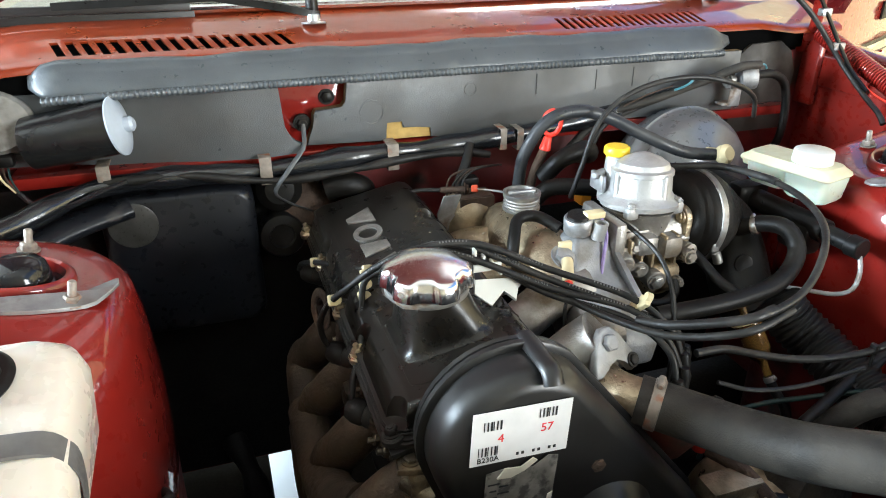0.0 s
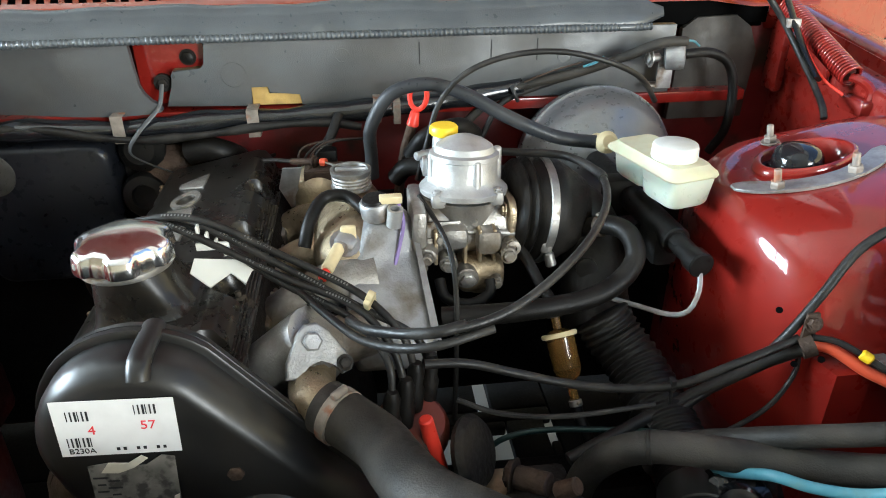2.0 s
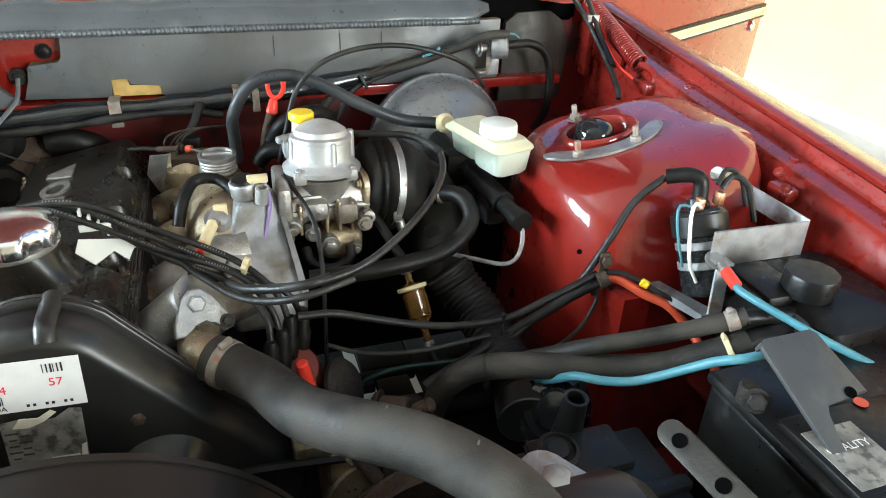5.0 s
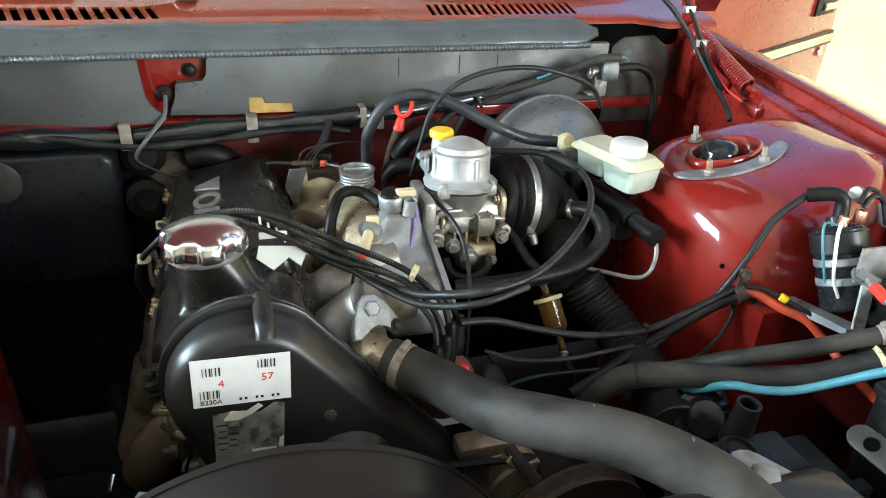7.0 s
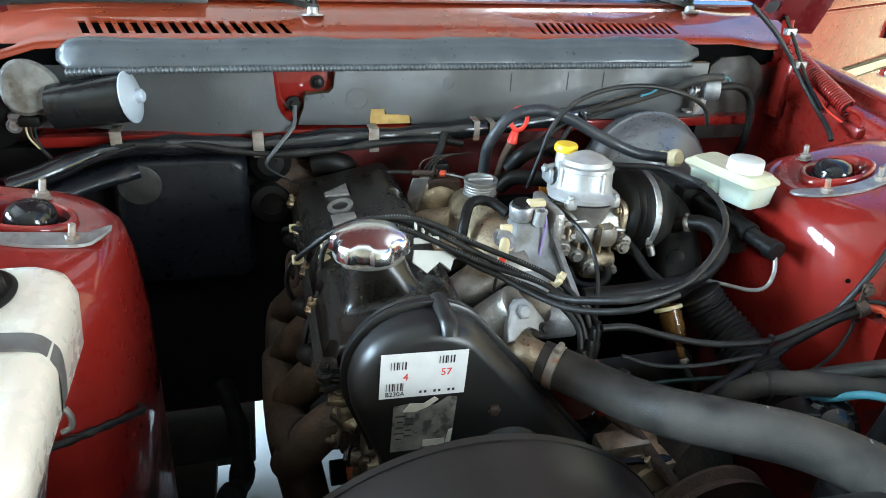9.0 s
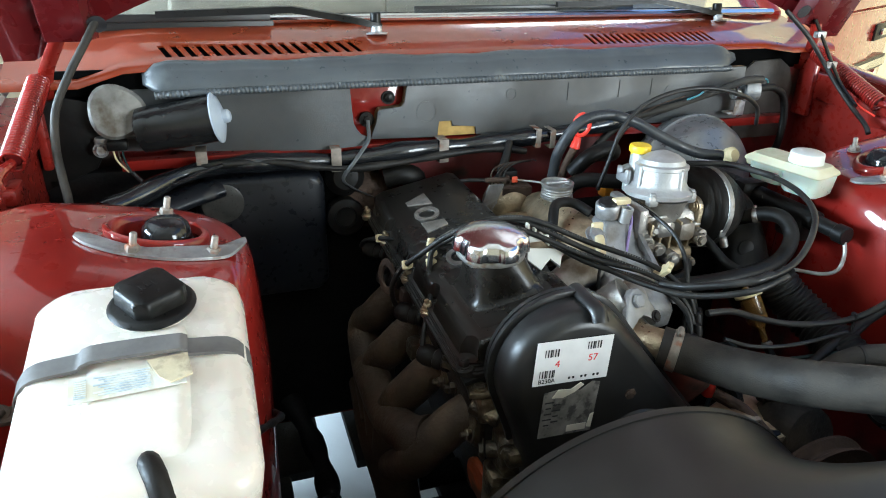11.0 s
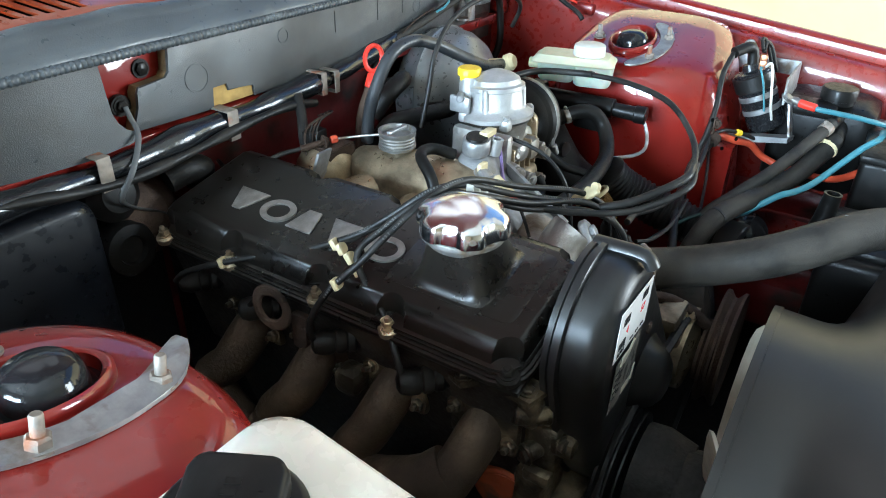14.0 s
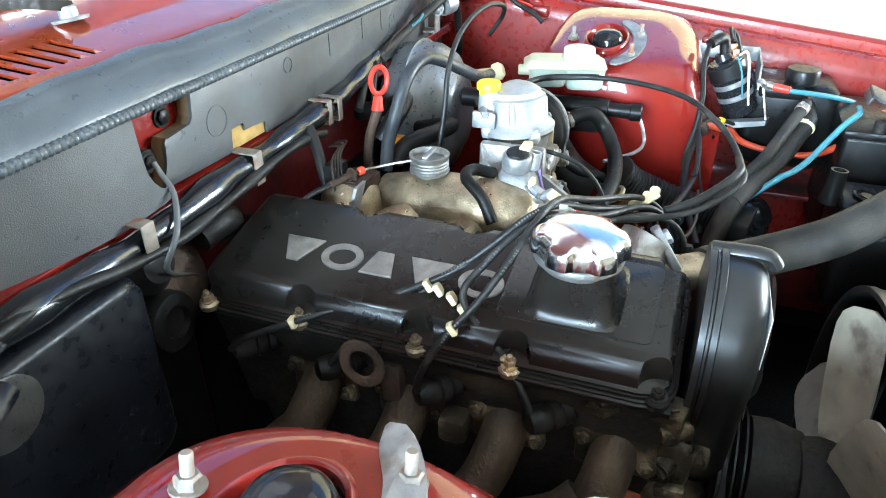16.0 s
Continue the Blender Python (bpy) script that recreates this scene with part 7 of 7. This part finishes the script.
part("plate", prism([(-0.034, 0.030), (-0.028, 0.036), (0.018, 0.036), (0.023, 0.031), (0.034, -0.026), (-0.008, -0.028), (-0.012, -0.036), (-0.016, -0.066), (-0.028, -0.066)], 0.005, bmx, 0.0012), BRACKETP, bcv)
# a black disc painted for the shaded hole
part("hole", lathe([(0.005, 0), (0.005, 0.001), (0, 0.001)], bmx @ Vector((0.018, -0.024, 0.005)), bmx.to_3x3() @ Vector((0, 0, 1)), 16), HOLE, bcv)
part("edge", merge(rbox((-0.006, 0.0, -0.006), (0.046, 0.004, 0.012), 0.001, m=bmx @ Matrix.Translation((0, 0.034, 0)))), BRACKETP, bcv)

# coolant expansion tank on the left
et = thing("expansion_tank", "translucent white plastic expansion tank under a strap", "coolant tank", (-0.52, 0.39, 0.55))


def tank_ring(z, w, h, yo, r=0.026, lean=0.0, xo=0.0):
    return [(-0.5185 + xo + x, 0.389 + yo + y, z + lean * y) for x, y in roundrect(w, h, r, 7)]


part("body", loft([tank_ring(0.60, 0.094, 0.16, 0.01, xo=-0.026), tank_ring(0.612, 0.104, 0.176, 0.008, xo=-0.026), tank_ring(0.72, 0.130, 0.200, 0.0, xo=-0.016), tank_ring(0.79, 0.168, 0.234, -0.009, 0.022, 0.05, -0.001), tank_ring(0.832, 0.174, 0.236, -0.009, 0.024, 0.15, 0.001), tank_ring(0.846, 0.167, 0.229, -0.009, 0.026, 0.18, 0.001), tank_ring(0.853, 0.154, 0.216, -0.009, 0.030, 0.195, 0.001), tank_ring(0.855, 0.134, 0.196, -0.009, 0.034, 0.20)]), TANK, et, sharp=70)
part("raised_rib", loft([[(-0.515 + a * 0.040, y, 0.855 + 0.20 * (y - 0.389) - 0.0035 + (0.0035 + 0.0062 * hf) * (0.5 - 0.5 * math.cos(math.pi * min(1.0, (1.15 - abs(a)) / 0.40)))) for a in (k / 10 * 1.15 for k in range(-10, 11))] for y, hf in ((0.272, -0.8), (0.285, 0.1), (0.30, 0.7), (0.318, 1.0), (0.40, 1.0), (0.412, 0.8), (0.428, 0.1))]), TANK, et, sharp=80)
part("neck", lathe([(0.036, -0.01), (0.034, 0.004), (0.0, 0.004)], (-0.506, 0.452, 0.868), (0, -0.12, 1), 28), TANK, et)
part("cap_flange", lathe([(0.0355, 0), (0.0365, 0.002), (0.034, 0.005), (0.032, 0.006), (0, 0.006)], (-0.506, 0.452, 0.869), (0, -0.12, 1), 40), PLASTIC, et)
capm = axes((-0.506, 0.452, 0.874), (0, -0.12, 1)) @ pose(0, 0, 0, 0, 0, 33) @ Matrix.Diagonal((0.74, 0.74, 0.74, 1))
tc = part("screw_cap", loft([[capm @ Vector((x * s * (1 + 0.05 * math.cos(4 * math.atan2(y, x) + math.pi) + (0.035 * math.cos(12 * math.atan2(y, x)) if z < 0.02 else 0)), y * s * (1 + 0.05 * math.cos(4 * math.atan2(y, x) + math.pi) + (0.035 * math.cos(12 * math.atan2(y, x)) if z < 0.02 else 0)), z)) for x, y in roundrect(0.062, 0.062, 0.015, 12)] for z, s in ((0.0, 1.0), (0.002, 1.03), (0.018, 1.0), (0.0215, 0.96), (0.023, 0.88))]), PLASTIC, et, "black square-grip screw cap", sharp=50)
part("cap_mark", merge(*[rbox((0.008 * (k - 1), 0.002 * (k % 2), 0.0232), (0.005, 0.010, 0.0008), 0, m=capm) for k in range(3)]), RUBBER, tc)
# strap
sp = []
for x, z in ((-0.607, 0.70), (-0.608, 0.80), (-0.607, 0.833), (-0.602, 0.846), (-0.590, 0.856), (-0.558, 0.860), (-0.549, 0.8655), (-0.482, 0.8655), (-0.478, 0.860), (-0.447, 0.856), (-0.435, 0.846), (-0.430, 0.833), (-0.4325, 0.80), (-0.437, 0.785)):
    sp.append((x, z))
sp = [(q.x, q.z) for q in spline([(x, 0, z) for x, z in sp], 0.004)]
part("strap", loft([[(x * 1.0, 0.389 - 0.009, z + 0.0012), (x, 0.389 + 0.009, z + 0.0045), (x, 0.389 + 0.009, z + 0.002), (x, 0.389 - 0.009, z - 0.0015)] for x, z in sp]), mat("grey_strap_rubber", (0.13, 0.125, 0.12), 0.55, var=0.2, scale=40, bump=0.1), et, "grey rubber strap over the tank", sharp=60)
part("strap_hook", tube([(-0.436, 0.389, 0.790), (-0.432, 0.389, 0.780), (-0.434, 0.389, 0.768), (-0.442, 0.389, 0.764)], 0.0028, 8), STEEL, et)
part("strap_ear", merge(rbox((-0.622, 0.405, 0.812), (0.034, 0.022, 0.004), 0.001), hexbolt((-0.628, 0.405, 0.814), (0, -0.2, 1), 0.008, 0.006)), RUST, et)
tl = axes((-0.521, 0.360, 0.8568), (0, -0.20, 1), (1, 0.0, 0.0)) @ pose(0, 0, 0, 0, 0, 3)
lbl = part("label", rbox((0, 0, 0), (0.082, 0.026, 0.0006), 0, m=tl), mat("washed_label_paper", (0.66, 0.66, 0.60), 0.4, var=0.08, scale=60, bump=0.08, spot=(0.58, 0.54, 0.42), spot_at=0.56, spot_scale=45), et, "worn white and blue paper label")
part("blue_print", merge(*[rbox((-0.004 + 0.0016 * (k % 3), 0.0095 - 0.0026 * k, 0.0005), (0.040 - 0.004 * (k % 3), 0.0014, 0.0005), 0, m=tl) for k in range(8)]), WASHBLUE, lbl)
part("print_bar", merge(*[rbox((-0.033, 0.009 - 0.0022 * k, 0.0005), (0.008, 0.0009, 0.0005), 0, m=tl) for k in range(9)]), WASHBLUE, lbl)
part("torn_corner", prism([(0.014, 0.017), (0.044, 0.018), (0.046, -0.006), (0.030, -0.011), (0.022, -0.003)], 0.0015, tl @ Matrix.Translation((0, 0, 0.0006))), mat("yellowed_torn_paper", (0.56, 0.48, 0.32), 0.6, var=0.15, scale=50, bump=0.15, spot=(0.34, 0.28, 0.19), spot_at=0.58, spot_scale=60), lbl)
part("nozzle", tube([(-0.508, 0.300, 0.828), (-0.506, 0.289, 0.834), (-0.500, 0.272, 0.828), (-0.496, 0.260, 0.80), (-0.495, 0.255, 0.70)], 0.0085, 14), RUBBER, et, "black overflow hose")
et.location.x -= 0.007

# wiper motor
wm = thing("wiper_motor", "black wiper motor with a pale end plate", "wiper motor", (-0.50, 0.92, 0.9))
ma, mb = Vector((-0.545, 0.932, 0.894)), Vector((-0.438, 0.908, 0.914))
part("can", lathe([(0.027, 0), (0.033, 0.004), (0.0335, 0.012), (0.0335, 0.108), (0.032, 0.110), (0, 0.110)], ma, mb - ma, 40), mat("motor_black_enamel", (0.013, 0.013, 0.013), 0.24, spot=(0.04, 0.034, 0.025), spot_at=0.74, spot_scale=18, rvar=0.03), wm)
part("end_plate", merge(lathe([(0.034, 0.110), (0.0365, 0.1105), (0.0365, 0.1125), (0.022, 0.118), (0.010, 0.121), (0.0095, 0.128), (0.006, 0.131), (0, 0.131)], ma, mb - ma, 36)), PALEEND, wm, "pale grey end plate")
part("gearbox", merge(lathe([(0.036, 0), (0.0385, 0.003), (0.0385, 0.010), (0.034, 0.015), (0.0, 0.017)], (-0.573, 0.945, 0.921), (0.05, -1, 0.2), 30, wave=lambda a, h: 1 + 0.05 * math.cos(3 * a)), rbox((-0.566, 0.955, 0.90), (0.05, 0.04, 0.04), 0.01)), mat("stained_zinc", (0.24, 0.235, 0.22), 0.5, 0.5, var=0.25, scale=40, bump=0.15, spot=(0.13, 0.11, 0.08), spot_at=0.58, spot_scale=30, spot_soft=0.1), wm, "stained aluminium gearbox")
part("connector", rbox((-0.578, 0.93, 0.877), (0.028, 0.02, 0.014), 0.003), PLASTIC, wm)
for k, mtl in enumerate((CREAM, RUST, DKGREEN)):
    part("wire", tube([(-0.585 + 0.006 * k, 0.928, 0.872), (-0.58 + 0.005 * k, 0.914, 0.858), (-0.566 + 0.0015 * k, 0.905, 0.843)], 0.0014, 6), mtl, wm)
part("bracket", merge(rbox((-0.60, 0.955, 0.875), (0.02, 0.03, 0.02), 0.004), hexbolt((-0.602, 0.938, 0.868), (0, -1, 0), 0.008, 0.006)), PLATE, wm)
wm.location += Vector((-0.002, 0.008, -0.002))
solo("motor_wire", tube([(-0.563, 0.904, 0.842), (-0.545, 0.893, 0.828), (-0.51, 0.888, 0.826), (-0.475, 0.890, 0.838), (-0.44, 0.892, 0.848)], 0.0036, 8), TAPE, "taped black wire from the wiper motor", "cable")

# harness along the bulkhead
bh = thing("wiring_harness", "shiny black taped wiring harness along the bulkhead", "wiring harness", (-0.2, 0.91, 0.83))
part("loom", tube([(-0.60, 0.83, 0.815), (-0.56, 0.86, 0.820), (-0.49, 0.905, 0.834), (-0.40, 0.915, 0.838), (-0.30, 0.917, 0.834), (-0.22, 0.917, 0.835), (-0.14, 0.917, 0.841), (-0.06, 0.917, 0.842), (0.02, 0.917, 0.845), (0.07, 0.917, 0.848), (0.13, 0.92, 0.850), (0.20, 0.928, 0.856), (0.28, 0.936, 0.866)], 0.0140, 14, 0.004, flat=0.95, rfun=lambda d: 1 + 0.13 * math.sin(d * 31) + 0.08 * math.sin(d * 83 + 1)), TAPE, bh, sharp=80)
part("loom", tube([(-0.47, 0.905, 0.842), (-0.38, 0.905, 0.842), (-0.30, 0.903, 0.828), (-0.24, 0.902, 0.822), (-0.16, 0.902, 0.826), (-0.08, 0.902, 0.834), (0.0, 0.902, 0.836), (0.05, 0.90, 0.828)], 0.0058, 10, 0.005, rfun=lambda d: 1 + 0.2 * math.sin(d * 55)), CABLE, bh, sharp=80)
part("loom", tube([(0.02, 0.905, 0.846), (0.01, 0.89, 0.825), (-0.005, 0.875, 0.80), (-0.01, 0.865, 0.775)], 0.007, 10), CABLE, bh)
bh.location += Vector((0, 0.008, -0.001))
solo("earth_strap", tube([(-0.213, 0.943, 0.887), (-0.214, 0.936, 0.876), (-0.218, 0.922, 0.860), (-0.244, 0.904, 0.834), (-0.262, 0.908, 0.806), (-0.245, 0.918, 0.785), (-0.215, 0.928, 0.765), (-0.191, 0.931, 0.748)], 0.0032, 8, flat=0.4), GREYPAD, "grey braided earth strap to the engine", "earth strap")

# heater housing and dark castings behind the engine
hs = thing("heater_housing", "black plastic heater housing below the bulkhead", "heater housing", (-0.39, 0.93, 0.62))
part("box", loft([[(-0.388 + x, 0.942 + yy, 0.715 + z) for x, z in roundrect(w, h, 0.022, 6)] for yy, w, h in ((0.05, 0.195, 0.205), (-0.02, 0.195, 0.205), (-0.029, 0.19, 0.20), (-0.033, 0.178, 0.188))]), HOUSING, hs, sharp=50)
part("round_cover", lathe([(0.031, 0), (0.031, 0.001), (0.029, 0.002), (0, 0.002)], (-0.446, 0.9085, 0.782), (0, -1, 0), 32), mat("smeared_plastic", (0.055, 0.054, 0.05), 0.35, var=0.4, scale=50), hs)
part("side_duct", tube([(-0.45, 0.920, 0.805), (-0.52, 0.890, 0.795), (-0.58, 0.850, 0.780), (-0.63, 0.805, 0.762)], 0.028, 14, 0.01, flat=0.5), HOUSING, hs, sharp=70)
vv = thing("heater_valve", "grimy round heater valve below the harness", "valve", (-0.24, 0.92, 0.75))
part("body", merge(lathe([(0.03, -0.03), (0.034, 0.0), (0.030, 0.008), (0.018, 0.010), (0.016, 0.004), (0, 0.004)], (-0.258, 0.925, 0.735), (0, -1, 0.1), 26), lathe([(0.03, -0.03), (0.032, 0.0), (0.02, 0.012), (0, 0.014)], (-0.255, 0.935, 0.800), (0, -1, 0.2), 24)), PLASTIC, vv)
part("rust_plate", merge(lathe([(0.045, -0.02), (0.046, 0.0), (0.03, 0.012), (0, 0.014)], (-0.215, 0.94, 0.755), (0.2, -1, 0.2), 24)), RUST, vv)
part("hose", tube([(-0.19, 0.93, 0.795), (-0.165, 0.925, 0.80), (-0.14, 0.93, 0.79), (-0.13, 0.96, 0.77)], 0.018, 12), RUBBER, vv)

# bonnet cable and washer hose by the left hinge
solo("washer_hose", tube([(-0.575, 0.915, 1.050), (-0.590, 0.893, 1.025), (-0.612, 0.870, 0.990), (-0.632, 0.850, 0.950), (-0.636, 0.825, 0.910), (-0.628, 0.785, 0.88), (-0.622, 0.760, 0.862), (-0.62, 0.74, 0.83)], 0.0052, 12), HOSE, "grey rubber washer hose from the bonnet", "hose")
wr = thing("washer_hose", "black washer hose clipped to the bonnet hinge", "hose", (0.62, 0.9, 0.95))
part("hose", tube([(0.540, 0.915, 1.046), (0.585, 0.900, 1.005), (0.618, 0.888, 0.965), (0.636, 0.860, 0.925), (0.640, 0.815, 0.890), (0.632, 0.775, 0.872), (0.628, 0.76, 0.86)], 0.0042, 10), CABLE, wr)
part("stay", tube([(0.610, 0.915, 1.03), (0.628, 0.895, 0.985), (0.642, 0.860, 0.93), (0.645, 0.815, 0.895)], 0.009, 8, flat=0.35), PLASTIC, wr)
part("wire", tube([(0.628, 0.90, 0.985), (0.648, 0.86, 0.925), (0.655, 0.82, 0.895), (0.668, 0.79, 0.88)], 0.002, 8), REDPL, wr)
for q in ((0.634, 0.880, 0.955), (0.618, 0.905, 1.005)):
    part("clip", rbox(q, (0.02, 0.012, 0.012), 0.002), PLATE, wr)

solo("wrapped_cable", tube([(-0.50, 0.40, 0.735), (-0.47, 0.42, 0.7235), (-0.440, 0.462, 0.704), (-0.412, 0.508, 0.682), (-0.418, 0.53, 0.672)], 0.0042, 10, 0.004, rfun=lambda d: 1 + 0.15 * math.sin(d * 260)), CABLE, "black wrapped cable crossing the wheel arch", "cable")

# blue and black stickers on the left wheel arch
bm1 = axes((-0.686, 0.497, 0.874), (0.25, -0.72, 0.62), (1, 0.3, 0.1))
bl = thing("blue_sticker", "blue printed sticker on the red wheel arch", "sticker", (-0.655, 0.497, 0.845))
part("sheet", prism(roundrect(0.072, 0.082, 0.006), 0.0006, bm1), BLUEL, bl)
part("print_bar", merge(*[rbox((-0.014 + 0.028 * (k % 2), 0.034 - 0.0022 * (k - k % 2), 0.0008), (0.024 - 0.003 * (k % 5), 0.0009, 0.0004), 0, m=bm1) for k in range(32)]), BLUEPALE, bl)
bk = thing("black_sticker", "small black and silver sticker on the wheel arch", "sticker", (-0.66, 0.53, 0.89))
part("sheet", prism(roundrect(0.06, 0.035, 0.004), 0.0006, bm1 @ Matrix.Translation((0, 0.064, 0.0))), INK, bk)
part("edge", merge(*[rbox((0, 0.064 + d, 0.0008), (0.056, 0.0016, 0.0004), 0, m=bm1) for d in (-0.014, 0.014)]), PLATE, bk)
